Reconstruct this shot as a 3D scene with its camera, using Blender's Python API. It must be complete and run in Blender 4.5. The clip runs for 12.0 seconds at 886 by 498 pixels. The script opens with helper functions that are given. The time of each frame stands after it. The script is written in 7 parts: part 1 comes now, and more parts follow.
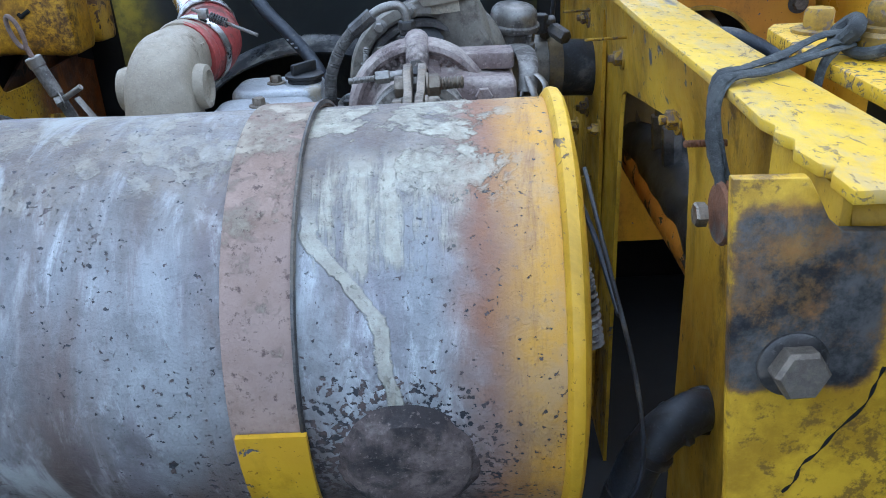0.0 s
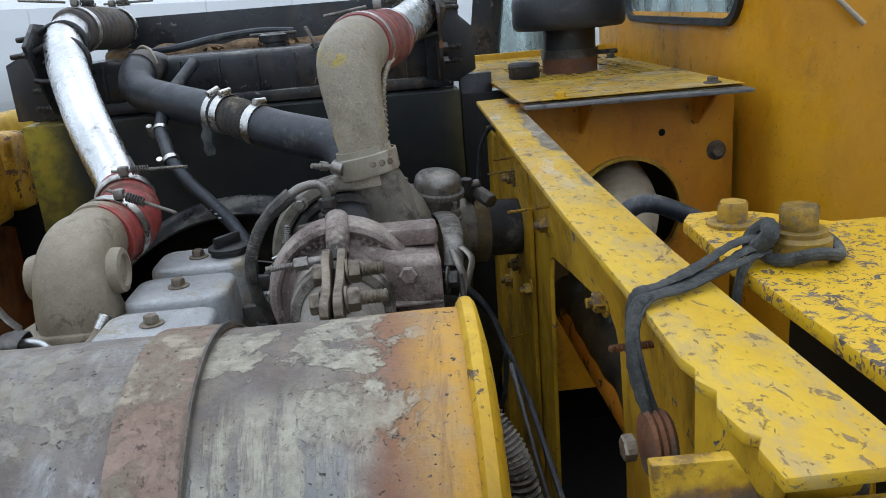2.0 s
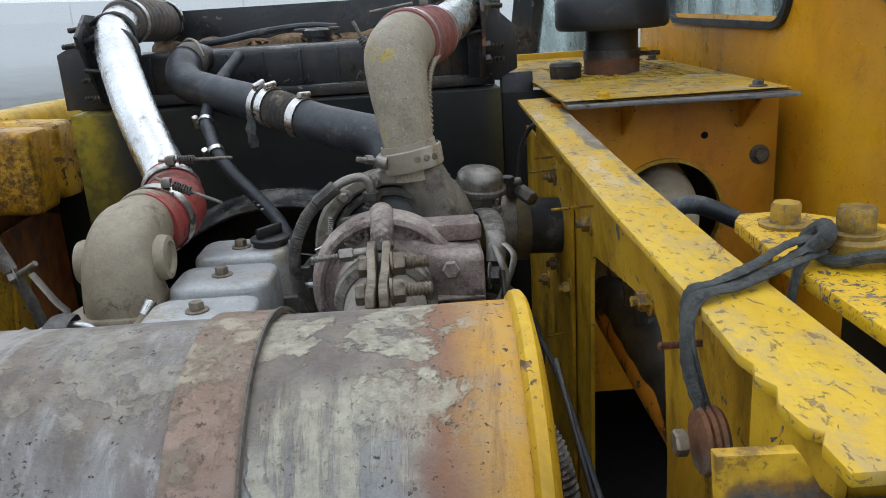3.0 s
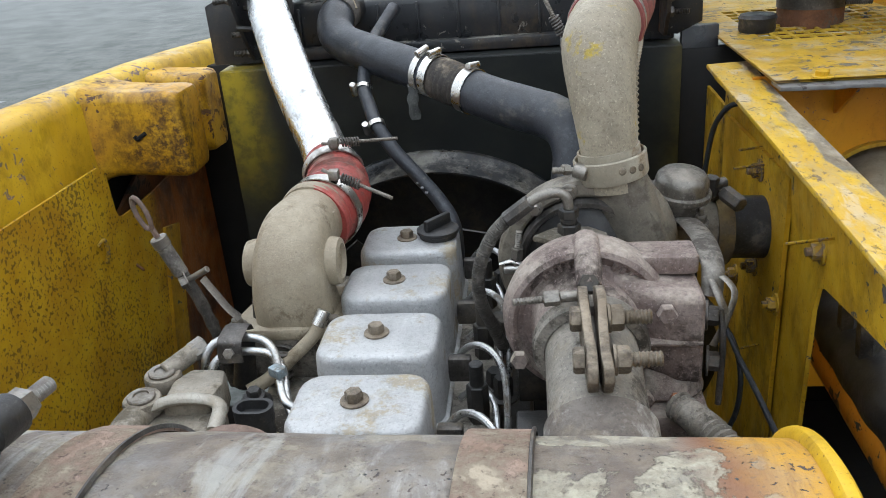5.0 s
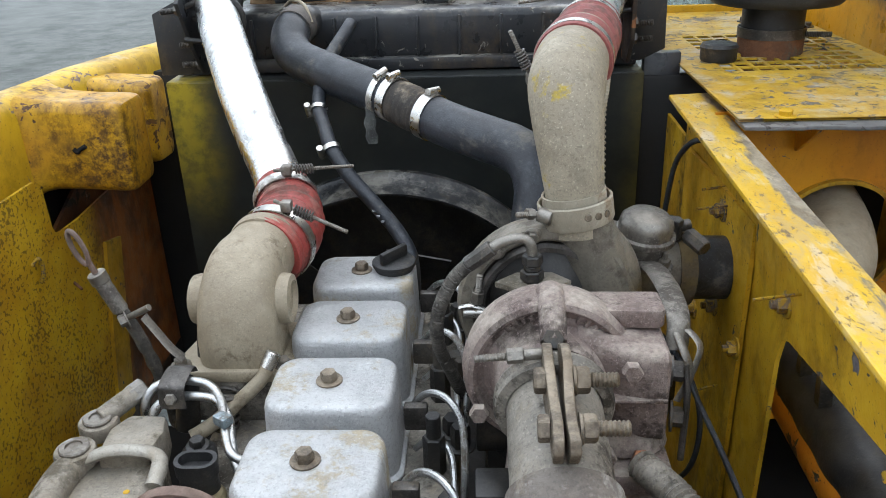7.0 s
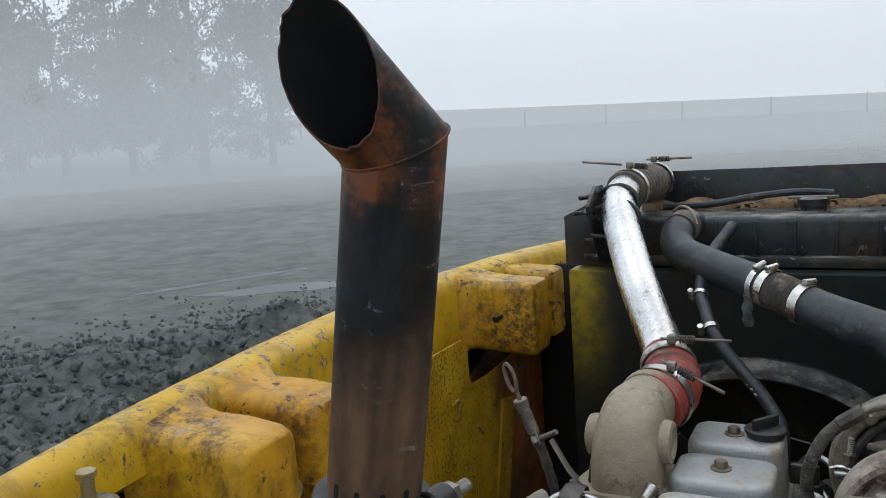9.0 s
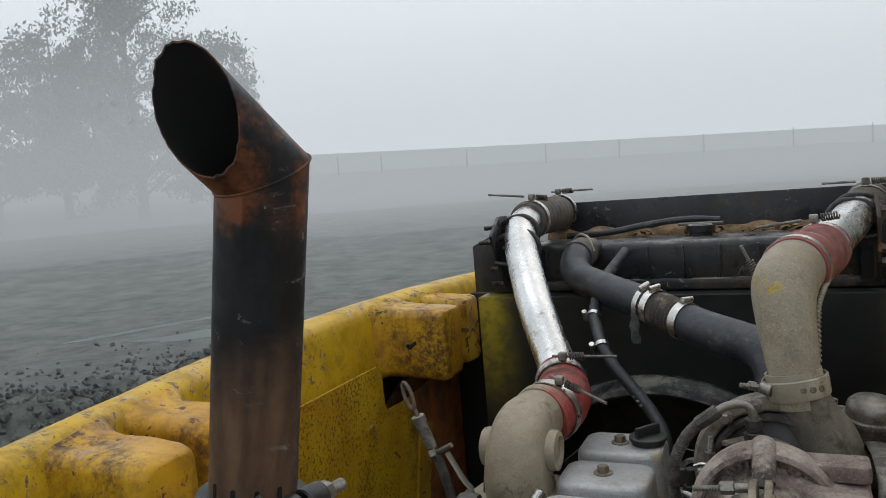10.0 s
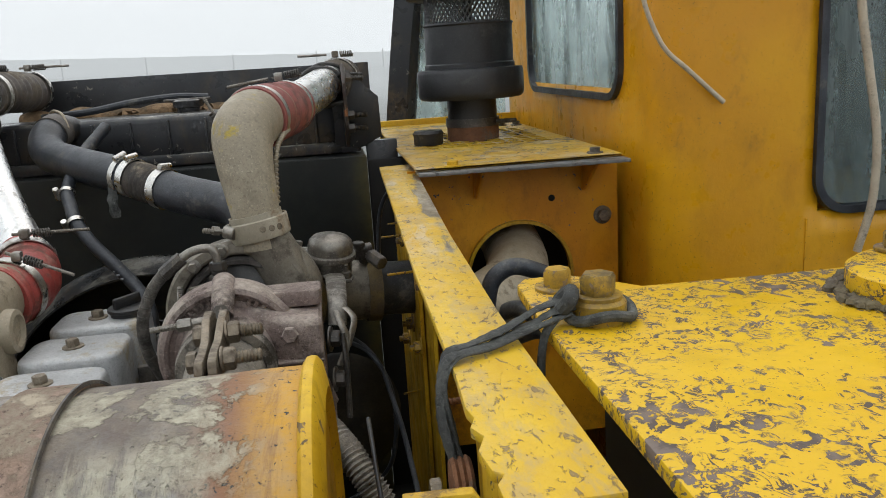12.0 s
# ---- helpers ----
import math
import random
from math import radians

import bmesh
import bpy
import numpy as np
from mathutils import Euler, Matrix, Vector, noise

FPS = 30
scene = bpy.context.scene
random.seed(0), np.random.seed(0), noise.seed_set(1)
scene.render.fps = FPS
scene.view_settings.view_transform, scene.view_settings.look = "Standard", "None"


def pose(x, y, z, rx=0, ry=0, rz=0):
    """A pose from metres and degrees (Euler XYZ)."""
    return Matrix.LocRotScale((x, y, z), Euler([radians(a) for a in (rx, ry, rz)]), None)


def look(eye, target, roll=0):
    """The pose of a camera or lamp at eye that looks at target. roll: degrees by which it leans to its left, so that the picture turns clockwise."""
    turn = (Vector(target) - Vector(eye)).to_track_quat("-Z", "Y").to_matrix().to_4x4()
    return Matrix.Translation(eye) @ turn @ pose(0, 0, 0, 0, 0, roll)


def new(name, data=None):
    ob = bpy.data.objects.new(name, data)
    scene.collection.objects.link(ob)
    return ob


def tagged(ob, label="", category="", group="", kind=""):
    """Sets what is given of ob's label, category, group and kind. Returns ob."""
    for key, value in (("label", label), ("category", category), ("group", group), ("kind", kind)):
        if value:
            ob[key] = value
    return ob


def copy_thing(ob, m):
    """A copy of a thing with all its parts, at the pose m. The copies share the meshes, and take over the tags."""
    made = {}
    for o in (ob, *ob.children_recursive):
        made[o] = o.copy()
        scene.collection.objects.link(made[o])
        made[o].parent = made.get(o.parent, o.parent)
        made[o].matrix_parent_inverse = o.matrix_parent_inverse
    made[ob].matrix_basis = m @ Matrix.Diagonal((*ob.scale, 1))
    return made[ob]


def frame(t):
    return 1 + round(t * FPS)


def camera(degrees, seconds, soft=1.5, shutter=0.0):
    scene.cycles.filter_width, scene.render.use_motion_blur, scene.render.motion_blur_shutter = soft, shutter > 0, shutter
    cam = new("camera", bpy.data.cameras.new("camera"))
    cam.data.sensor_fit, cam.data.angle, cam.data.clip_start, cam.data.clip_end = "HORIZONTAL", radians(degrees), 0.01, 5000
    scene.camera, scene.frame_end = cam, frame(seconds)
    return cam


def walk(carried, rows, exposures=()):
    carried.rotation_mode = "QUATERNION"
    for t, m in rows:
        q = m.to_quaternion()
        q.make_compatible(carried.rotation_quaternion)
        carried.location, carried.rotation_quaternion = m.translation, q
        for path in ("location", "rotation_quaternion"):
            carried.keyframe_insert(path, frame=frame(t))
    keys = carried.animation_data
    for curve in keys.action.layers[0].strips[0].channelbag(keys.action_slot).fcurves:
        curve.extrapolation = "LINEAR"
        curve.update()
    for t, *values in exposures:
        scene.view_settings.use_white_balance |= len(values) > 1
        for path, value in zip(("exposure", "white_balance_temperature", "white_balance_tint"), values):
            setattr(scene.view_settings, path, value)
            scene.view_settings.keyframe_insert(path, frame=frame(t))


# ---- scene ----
cam = camera(57.3, 12.0, soft=0.6)
PATH = [
    (0, (0.054, 0.176, 2.209), (0.017, 1.988, 1.363), -3.1),
    (0.5, (0.052, 0.213, 2.24), (0.073, 2.099, 1.574), -2.8),
    (1, (0.058, 0.221, 2.249), (0.088, 2.117, 1.611), -3.5),
    (1.5, (0.078, 0.227, 2.263), (0.13, 2.136, 1.669), -4.3),
    (2, (0.09, 0.245, 2.267), (0.195, 2.155, 1.684), -4.7),
    (2.5, (0.089, 0.251, 2.265), (0.212, 2.159, 1.678), -4.7),
    (3, (0.07, 0.238, 2.264), (0.106, 2.152, 1.686), -3.7),
    (3.5, (0.052, 0.241, 2.267), (-0.173, 2.136, 1.669), -4.0),
    (3.7, (0.041, 0.248, 2.283), (-0.278, 2.12, 1.656), -4.6),
    (5.3, (-0.056, 0.424, 2.413), (-0.269, 2.233, 1.587), -4.7),
    (5.5, (-0.058, 0.432, 2.426), (-0.266, 2.238, 1.593), -4.6),
    (6, (-0.06, 0.465, 2.432), (-0.2, 2.278, 1.598), -3.5),
    (6.5, (-0.058, 0.483, 2.431), (-0.125, 2.3, 1.597), -2.2),
    (6.7, (-0.058, 0.481, 2.431), (-0.117, 2.299, 1.598), -2.1),
    (8.5, (-0.095, 0.252, 2.415), (-0.92, 2.0, 1.902), -3.2),
    (9, (-0.052, 0.183, 2.432), (-0.976, 1.935, 2.151), -4.0),
    (9.5, (-0.002, 0.145, 2.437), (-0.933, 1.907, 2.264), -5.1),
    (10, (0.065, 0.134, 2.414), (-0.738, 1.956, 2.22), -4.8),
    (10.5, (0.092, 0.141, 2.378), (-0.418, 2.056, 2.111), -4.0),
    (11, (0.113, 0.148, 2.342), (-0.066, 2.112, 2.009), -3.3),
    (11.5, (0.152, 0.167, 2.3), (0.29, 2.124, 1.91), -3.0),
    (12, (0.169, 0.169, 2.288), (0.428, 2.098, 1.828), -3.6),
]
EXPOSURES = [(0, 0.5, 4800, 10), (0.5, 0.2, 5250, 10), (1.5, -0.12, 5650, 10), (3.5, 0.0, 6050, 10), (5.5, 0.50, 6100, 10), (6.5, 0.52, 6050, 10), (8.5, 0.05, 6100, 10), (9.5, -0.50, 6350, 10), (10, -0.50, 6450, 10), (11, -0.28, 6500, 10), (12, -0.1, 6600, 10)]
walk(cam, [(t, look(eye, target, roll)) for t, eye, target, roll in PATH], EXPOSURES)

# ---- world and sun: fog under an even white sky ----
world = bpy.data.worlds.new("foggy_sky")
scene.world = world
world.use_nodes = True
wn, wl = world.node_tree.nodes, world.node_tree.links
sky = wn.new("ShaderNodeTexSky")
sky.sky_type, sky.sun_disc = "NISHITA", False
sky.sun_elevation, sky.sun_rotation = radians(55), radians(30)
sky.air_density, sky.dust_density, sky.ozone_density = 1.0, 8.0, 1.0
bg_sky = wn["Background"]
bg_sky.inputs["Strength"].default_value = 0.02
wl.new(sky.outputs[0], bg_sky.inputs["Color"])
bg_fog = wn.new("ShaderNodeBackground")
bg_fog.inputs["Color"].default_value = (0.90, 0.955, 1.0, 1)
bg_fog.inputs["Strength"].default_value = 1.45
both = wn.new("ShaderNodeAddShader")
wl.new(bg_sky.outputs[0], both.inputs[0])
wl.new(bg_fog.outputs[0], both.inputs[1])
wl.new(both.outputs[0], wn["World Output"].inputs["Surface"])
sun = new("sun", bpy.data.lights.new("sun", "SUN"))
sun.data.energy, sun.data.angle, sun.data.color = 0.35, radians(35), (1.0, 0.985, 0.96)
sun.matrix_basis = look((-3.0, 2.0, 9.0), (0, 1.4, 0))


# ---- materials ----
class Mat:
    """A node material under construction."""

    def __init__(self, name, rough=0.6, metal=0.0, spec=0.5):
        self.m = bpy.data.materials.new(name)
        self.m.use_nodes = True
        self.n, self.l = self.m.node_tree.nodes, self.m.node_tree.links
        self.b = self.n["Principled BSDF"]
        self.b.inputs["Roughness"].default_value = rough
        self.b.inputs["Metallic"].default_value = metal
        self.b.inputs["Specular IOR Level"].default_value = spec
        self.tc = self.n.new("ShaderNodeTexCoord").outputs["Object"]

    def put(self, a, b):
        if hasattr(a, "is_output"):
            self.l.new(a, b)
        elif isinstance(a, tuple):
            b.default_value = (*a, 1) if len(a) == 3 else a
        else:
            b.default_value = a

    def coords(self, scale=(1, 1, 1), at=(0, 0, 0)):
        k = self.n.new("ShaderNodeMapping")
        self.l.new(self.tc, k.inputs[0])
        k.inputs["Scale"].default_value = scale
        k.inputs["Location"].default_value = at
        return k.outputs[0]

    def noise(self, scale, detail=6, rough=0.6, distort=0.0, stretch=(1, 1, 1), at=(0, 0, 0)):
        k = self.n.new("ShaderNodeTexNoise")
        self.l.new(self.coords(stretch, at), k.inputs["Vector"])
        for key, v in (("Scale", scale), ("Detail", detail), ("Roughness", rough), ("Distortion", distort)):
            k.inputs[key].default_value = v
        return k.outputs["Fac"]

    def cells(self, scale, feature="DISTANCE_TO_EDGE"):
        k = self.n.new("ShaderNodeTexVoronoi")
        k.feature = feature
        self.l.new(self.tc, k.inputs["Vector"])
        k.inputs["Scale"].default_value = scale
        return k.outputs["Distance"]

    def ramp(self, fac, lo, hi, a=0.0, b=1.0):
        k = self.n.new("ShaderNodeMapRange")
        k.interpolation_type = "SMOOTHSTEP"
        self.put(fac, k.inputs["Value"])
        for key, v in (("From Min", lo), ("From Max", hi), ("To Min", a), ("To Max", b)):
            k.inputs[key].default_value = v
        return k.outputs[0]

    def math(self, op, a, b=0.0):
        k = self.n.new("ShaderNodeMath")
        k.operation = op
        self.put(a, k.inputs[0])
        self.put(b, k.inputs[1])
        return k.outputs[0]

    def mix(self, fac, a, b):
        k = self.n.new("ShaderNodeMix")
        k.data_type = "RGBA"
        self.put(fac, k.inputs[0])
        self.put(a, k.inputs[6])
        self.put(b, k.inputs[7])
        return k.outputs[2]

    def xyz(self):
        k = self.n.new("ShaderNodeSeparateXYZ")
        self.l.new(self.tc, k.inputs[0])
        return k.outputs

    def up(self):
        g = self.n.new("ShaderNodeNewGeometry")
        k = self.n.new("ShaderNodeSeparateXYZ")
        self.l.new(g.outputs["Normal"], k.inputs[0])
        return k.outputs[2]

    def color(self, c):
        self.put(c, self.b.inputs["Base Color"])

    def rough(self, r):
        self.put(r, self.b.inputs["Roughness"])

    def metal(self, r):
        self.put(r, self.b.inputs["Metallic"])

    def bump(self, h, strength=0.3, dist=0.004):
        k = self.n.new("ShaderNodeBump")
        k.inputs["Strength"].default_value = strength
        k.inputs["Distance"].default_value = dist
        self.put(h, k.inputs["Height"])
        self.l.new(k.outputs[0], self.b.inputs["Normal"])


def worn_paint(name, base, deep, chip=(0.06, 0.055, 0.06), amount=0.5, scale=40, stretch=(1, 1, 1), stain=(0.10, 0.045, 0.012), stains=0.5, rough=0.42, dust=0.0, dustc=(0.42, 0.37, 0.27), mottle=0.55, cracks=0.0):
    """Old enamel: two tones, dirt streaks, and chips down to primer and steel."""
    k = Mat(name, rough, 0.0, 0.4)
    c = k.mix(k.ramp(k.noise(3.5, 4, 0.55), 0.35, 0.65), base, deep)
    fine = k.noise(90, 5, 0.7)
    c = k.mix(k.ramp(fine, 0.5, 0.78, 0, 0.35), c, deep)
    c = k.mix(k.ramp(k.noise(13, 9, 0.72, 0.3, (1, 1, 0.6), (4, 4, 4)), 0.46, 0.66, 0, mottle + 0.3 * stains), c, tuple(v * 0.55 for v in deep))
    c = k.mix(k.ramp(k.noise(210, 3, 0.6), 0.63, 0.70, 0, 0.7), c, stain)
    dirt = k.math("MULTIPLY", k.ramp(k.noise(7, 7, 0.65, 0.4, (1, 1, 0.45)), 0.62 - 0.18 * stains, 0.80 - 0.12 * stains), k.ramp(k.noise(60, 6, 0.75), 0.35, 0.62))
    c = k.mix(dirt, c, stain)
    big = k.ramp(k.noise(5, 5, 0.6, 0.0, (1, 1, 1), (3, 1, 7)), 0.30, 0.7)
    raw = k.math("ADD", k.noise(scale, 6, 0.62, 0.8, stretch), k.math("MULTIPLY", k.math("SUBTRACT", big, 0.5), 0.16))
    chips = k.ramp(raw, 0.70 - 0.2 * amount, 0.715 - 0.2 * amount)
    if cracks > 0:
        vein = k.math("ABSOLUTE", k.math("SUBTRACT", k.noise(scale * 0.8, 3, 0.6, 1.6, stretch, (8, 3, 1)), 0.5))
        where = k.math("MULTIPLY", k.ramp(k.noise(12, 5, 0.65, 0.3, (1, 1, 1), (1, 6, 2)), 0.40, 0.52), k.ramp(k.noise(scale, 4, 0.6, 0.5, (1, 1, 1), (6, 6, 6)), 0.46, 0.54))
        chips = k.math("MAXIMUM", chips, k.math("MULTIPLY", k.ramp(vein, 0.034 * cracks, 0.018 * cracks), where))
    c = k.mix(chips, c, k.mix(k.ramp(k.noise(55, 4), 0.4, 0.6), chip, tuple(v * 1.9 for v in chip)))
    if dust > 0:
        lie = k.math("MULTIPLY", k.ramp(k.up(), 0.35, 0.95), k.ramp(k.noise(14, 7, 0.7), 0.62 - 0.35 * dust, 0.8 - 0.3 * dust))
        c = k.mix(lie, c, dustc)
    k.color(c)
    k.rough(k.math("ADD", k.ramp(k.noise(18, 5), 0.3, 0.7, rough - 0.12, rough + 0.16), k.math("MULTIPLY", chips, 0.2)))
    k.bump(k.math("ADD", k.math("MULTIPLY", chips, -0.6), k.math("ADD", k.math("MULTIPLY", fine, 0.3), k.math("MULTIPLY", k.noise(24, 5, 0.6), 0.9))), 0.75, 0.0016)
    return k.m


def metal_mat(name, a, b, rough=0.35, metal=1.0, scale=25, dirt=(0.12, 0.10, 0.075), dirty=0.3, dusty=0.0, dustc=(0.36, 0.31, 0.23), grain=0.2, stretch=(1, 1, 1), blotch=0.34):
    """Bare, cast or coated metal and rubber: two tones, grime, settled dust and grain."""
    k = Mat(name, rough, metal, 0.5)
    c = k.mix(k.ramp(k.noise(scale, 6, 0.6, 0.3, stretch), 0.35, 0.65), a, b)
    grime = k.ramp(k.math("ADD", k.noise(11, 8, 0.7), k.math("MULTIPLY", k.noise(70, 4), 0.25)), 0.735 - 0.3 * dirty, 0.83 - 0.22 * dirty)
    c = k.mix(grime, c, dirt)
    c = k.mix(k.ramp(k.noise(46, 7, 0.75, 0.2, (1, 1, 1), (2, 5, 3)), 0.44, 0.64, 0, blotch), c, tuple(v * 0.5 for v in a))
    c = k.mix(k.ramp(k.noise(240, 4, 0.7), 0.50, 0.68, 0, blotch * 1.3), c, tuple(v * 0.35 for v in a))
    c = k.mix(k.ramp(k.noise(300, 3, 0.6, 0, (1, 1, 1), (9, 9, 9)), 0.58, 0.70, 0, blotch), c, tuple(min(0.8, v * 1.7 + 0.03) for v in b))
    cover = grime
    if dusty > 0:
        lie = k.math("MULTIPLY", k.ramp(k.up(), -0.2, 0.8), k.ramp(k.noise(16, 8, 0.72, 0.2), 0.66 - 0.42 * dusty, 0.86 - 0.36 * dusty))
        c = k.mix(lie, c, k.mix(k.ramp(k.noise(120, 3), 0.35, 0.65), dustc, tuple(v * 0.72 for v in dustc)))
        cover = k.math("MAXIMUM", grime, lie)
    k.color(c)
    k.rough(k.math("ADD", k.ramp(k.noise(40, 5), 0.3, 0.7, rough - 0.08, rough + 0.1), k.math("MULTIPLY", cover, 0.35)))
    if metal > 0:
        k.metal(k.math("MULTIPLY", k.math("SUBTRACT", 1.0, cover), metal))
    k.bump(k.math("ADD", k.noise(170, 5, 0.75), k.math("MULTIPLY", k.noise(22, 5), 0.6)), min(1.0, grain * 1.6), 0.0022)
    return k.m


YEL, DEEP = (0.61, 0.375, 0.012), (0.49, 0.275, 0.008)
yellow = worn_paint("yellow_enamel", YEL, DEEP, amount=0.15, stains=0.45)
yellow_wall = worn_paint("yellow_enamel_oily", (0.54, 0.325, 0.015), (0.41, 0.222, 0.01), amount=0.12, stains=0.85, stain=(0.06, 0.03, 0.012))
yellow_top = worn_paint("yellow_enamel_scratched", (0.66, 0.41, 0.010), (0.60, 0.35, 0.008), chip=(0.085, 0.065, 0.055), amount=0.60, scale=80, stretch=(1, 0.8, 1), stains=0.25, mottle=0.15, cracks=1.6)


def beam_paint():
    k = Mat("yellow_enamel_scuffed", 0.45, 0.0, 0.4)
    x, y, z = k.xyz()
    c = k.mix(k.ramp(k.noise(9, 7, 0.7, 0.3, (1, 0.4, 1)), 0.36, 0.64), (0.62, 0.40, 0.018), (0.53, 0.31, 0.012))
    c = k.mix(k.ramp(k.noise(40, 8, 0.75, 0.4, (1, 0.35, 1)), 0.46, 0.62, 0, 0.7), c, (0.42, 0.30, 0.12))
    long = k.noise(16, 9, 0.72, 0.5, (1, 0.22, 1), (3, 2, 1))
    edge = k.math("SUBTRACT", x, k.math("MULTIPLY", y, 0.055))
    worn = k.ramp(k.math("ADD", long, k.math("MULTIPLY", k.math("MULTIPLY", k.ramp(edge, -0.02, 0.018), k.ramp(y, -0.35, 0.05)), 0.24)), 0.62, 0.70)
    steel = k.mix(k.ramp(k.noise(45, 7, 0.72, 0.2, (1, 0.4, 1)), 0.36, 0.62), (0.085, 0.085, 0.095), (0.26, 0.24, 0.21))
    c = k.mix(k.math("MULTIPLY", worn, 0.85), c, steel)
    pale = k.math("MULTIPLY", k.ramp(k.noise(22, 8, 0.75, 0.3, (1, 0.35, 1), (7, 1, 5)), 0.52, 0.62), k.ramp(y, -0.45, 0.1))
    c = k.mix(k.math("MULTIPLY", pale, 0.75), c, (0.56, 0.47, 0.33))
    brown = k.ramp(k.noise(30, 7, 0.7, 0.6, (1, 0.5, 1), (2, 8, 3)), 0.61, 0.65)
    c = k.mix(k.math("MULTIPLY", brown, 0.9), c, (0.11, 0.075, 0.05))
    fleck = k.ramp(k.noise(150, 6, 0.68, 0.5, (1, 0.5, 1)), 0.585, 0.62)
    c = k.mix(k.math("MULTIPLY", fleck, 0.8), c, (0.17, 0.12, 0.07))
    k.color(c)
    k.rough(k.ramp(k.noise(20, 5), 0.3, 0.7, 0.34, 0.62))
    k.bump(k.math("ADD", k.math("MULTIPLY", worn, -0.6), k.math("ADD", k.noise(60, 6, 0.7), k.math("MULTIPLY", fleck, -0.5))), 0.7, 0.0015)
    return k.m


yellow_beam = beam_paint()
yellow_rail = worn_paint("yellow_enamel_rail", (0.61, 0.39, 0.015), (0.51, 0.30, 0.01), chip=(0.115, 0.08, 0.06), amount=0.28, scale=55, stains=0.7, stain=(0.10, 0.055, 0.02), dust=0.2)
yellow_cab = worn_paint("yellow_enamel_cab", (0.63, 0.305, 0.006), (0.56, 0.25, 0.005), amount=-0.25, stains=0.35, rough=0.36, mottle=0.2)
yellow_deck = worn_paint("yellow_enamel_deck", (0.58, 0.38, 0.03), (0.46, 0.27, 0.02), chip=(0.10, 0.085, 0.07), amount=0.62, scale=45, stains=0.5, dust=0.35, dustc=(0.45, 0.38, 0.25))
orange_panel = worn_paint("orange_enamel", (0.62, 0.285, 0.008), (0.50, 0.19, 0.006), amount=0.12, stains=0.65, mottle=0.25)
black_paint = worn_paint("black_enamel", (0.012, 0.014, 0.017), (0.022, 0.023, 0.025), chip=(0.11, 0.10, 0.085), amount=0.05, scale=55, stains=0.8, stain=(0.085, 0.06, 0.035), rough=0.34, dust=0.5, dustc=(0.20, 0.19, 0.165))
black_iron = metal_mat("oily_black_iron", (0.010, 0.010, 0.010), (0.028, 0.026, 0.023), 0.42, 0.0, dirty=0.3, dirt=(0.06, 0.05, 0.038), dusty=0.04, dustc=(0.14, 0.12, 0.09))
dark_steel = metal_mat("dark_greasy_steel", (0.07, 0.065, 0.06), (0.13, 0.12, 0.11), 0.40, 0.7, dirty=0.4, dusty=0.06)
bolt_steel = metal_mat("dull_bolt_steel", (0.30, 0.28, 0.25), (0.20, 0.18, 0.15), 0.4, 0.8, dirty=0.45, dusty=0.2)
bolt_yellow = worn_paint("yellow_painted_bolt", (0.46, 0.28, 0.02), (0.34, 0.20, 0.015), chip=(0.10, 0.07, 0.045), amount=0.85, scale=110, stains=1.0, stain=(0.07, 0.05, 0.025))
zinc = metal_mat("yellow_passivated_zinc", (0.42, 0.36, 0.22), (0.34, 0.28, 0.15), 0.38, 0.8, dirty=0.4)
tin_cover = metal_mat("galvanised_cover_sheet", (0.42, 0.425, 0.425), (0.52, 0.525, 0.525), 0.44, 0.5, 9, dirt=(0.36, 0.31, 0.22), dirty=0.34, dusty=0.35, dustc=(0.56, 0.57, 0.56), grain=0.6, blotch=0.26)
bright_pipe = metal_mat("polished_aluminised_pipe", (0.70, 0.70, 0.69), (0.58, 0.58, 0.57), 0.26, 0.97, 9, dirt=(0.26, 0.25, 0.23), dirty=0.12, grain=0.14, blotch=0.12)
band_steel = metal_mat("clamp_band_steel", (0.62, 0.61, 0.58), (0.48, 0.46, 0.42), 0.28, 1.0, dirty=0.3, grain=0.05, blotch=0.2)
cast_dusty = metal_mat("dust_coated_casting", (0.25, 0.205, 0.14), (0.35, 0.30, 0.215), 0.55, 0.0, 9, dirt=(0.17, 0.135, 0.09), dirty=0.26, dusty=0.25, dustc=(0.42, 0.37, 0.28), grain=0.35, blotch=0.18)
elbow_dusty = metal_mat("dust_coated_elbow", (0.25, 0.212, 0.15), (0.35, 0.305, 0.225), 0.60, 0.0, 7, dirt=(0.38, 0.28, 0.04), dirty=0.12, dusty=0.2, dustc=(0.44, 0.39, 0.30), grain=0.35)
cast_rust = metal_mat("heat_rusted_casting", (0.18, 0.132, 0.115), (0.29, 0.228, 0.205), 0.6, 0.1, 22, dirt=(0.05, 0.036, 0.03), dirty=0.36, dusty=0.6, dustc=(0.44, 0.38, 0.32), grain=0.8, blotch=0.42)
cast_grey = metal_mat("oily_grey_casting", (0.19, 0.175, 0.15), (0.31, 0.28, 0.235), 0.55, 0.15, 14, dirt=(0.05, 0.042, 0.032), dirty=0.45, dusty=0.35, grain=0.4)
alu_cast = metal_mat("sandy_aluminium_casting", (0.33, 0.30, 0.25), (0.24, 0.21, 0.165), 0.5, 0.5, 16, dirt=(0.09, 0.075, 0.05), dirty=0.5, dusty=0.35, grain=0.4)
volute_cast = metal_mat("compressor_casting", (0.245, 0.22, 0.175), (0.165, 0.145, 0.115), 0.42, 0.35, 16, dirt=(0.075, 0.062, 0.045), dirty=0.45, dusty=0.35, grain=0.3)
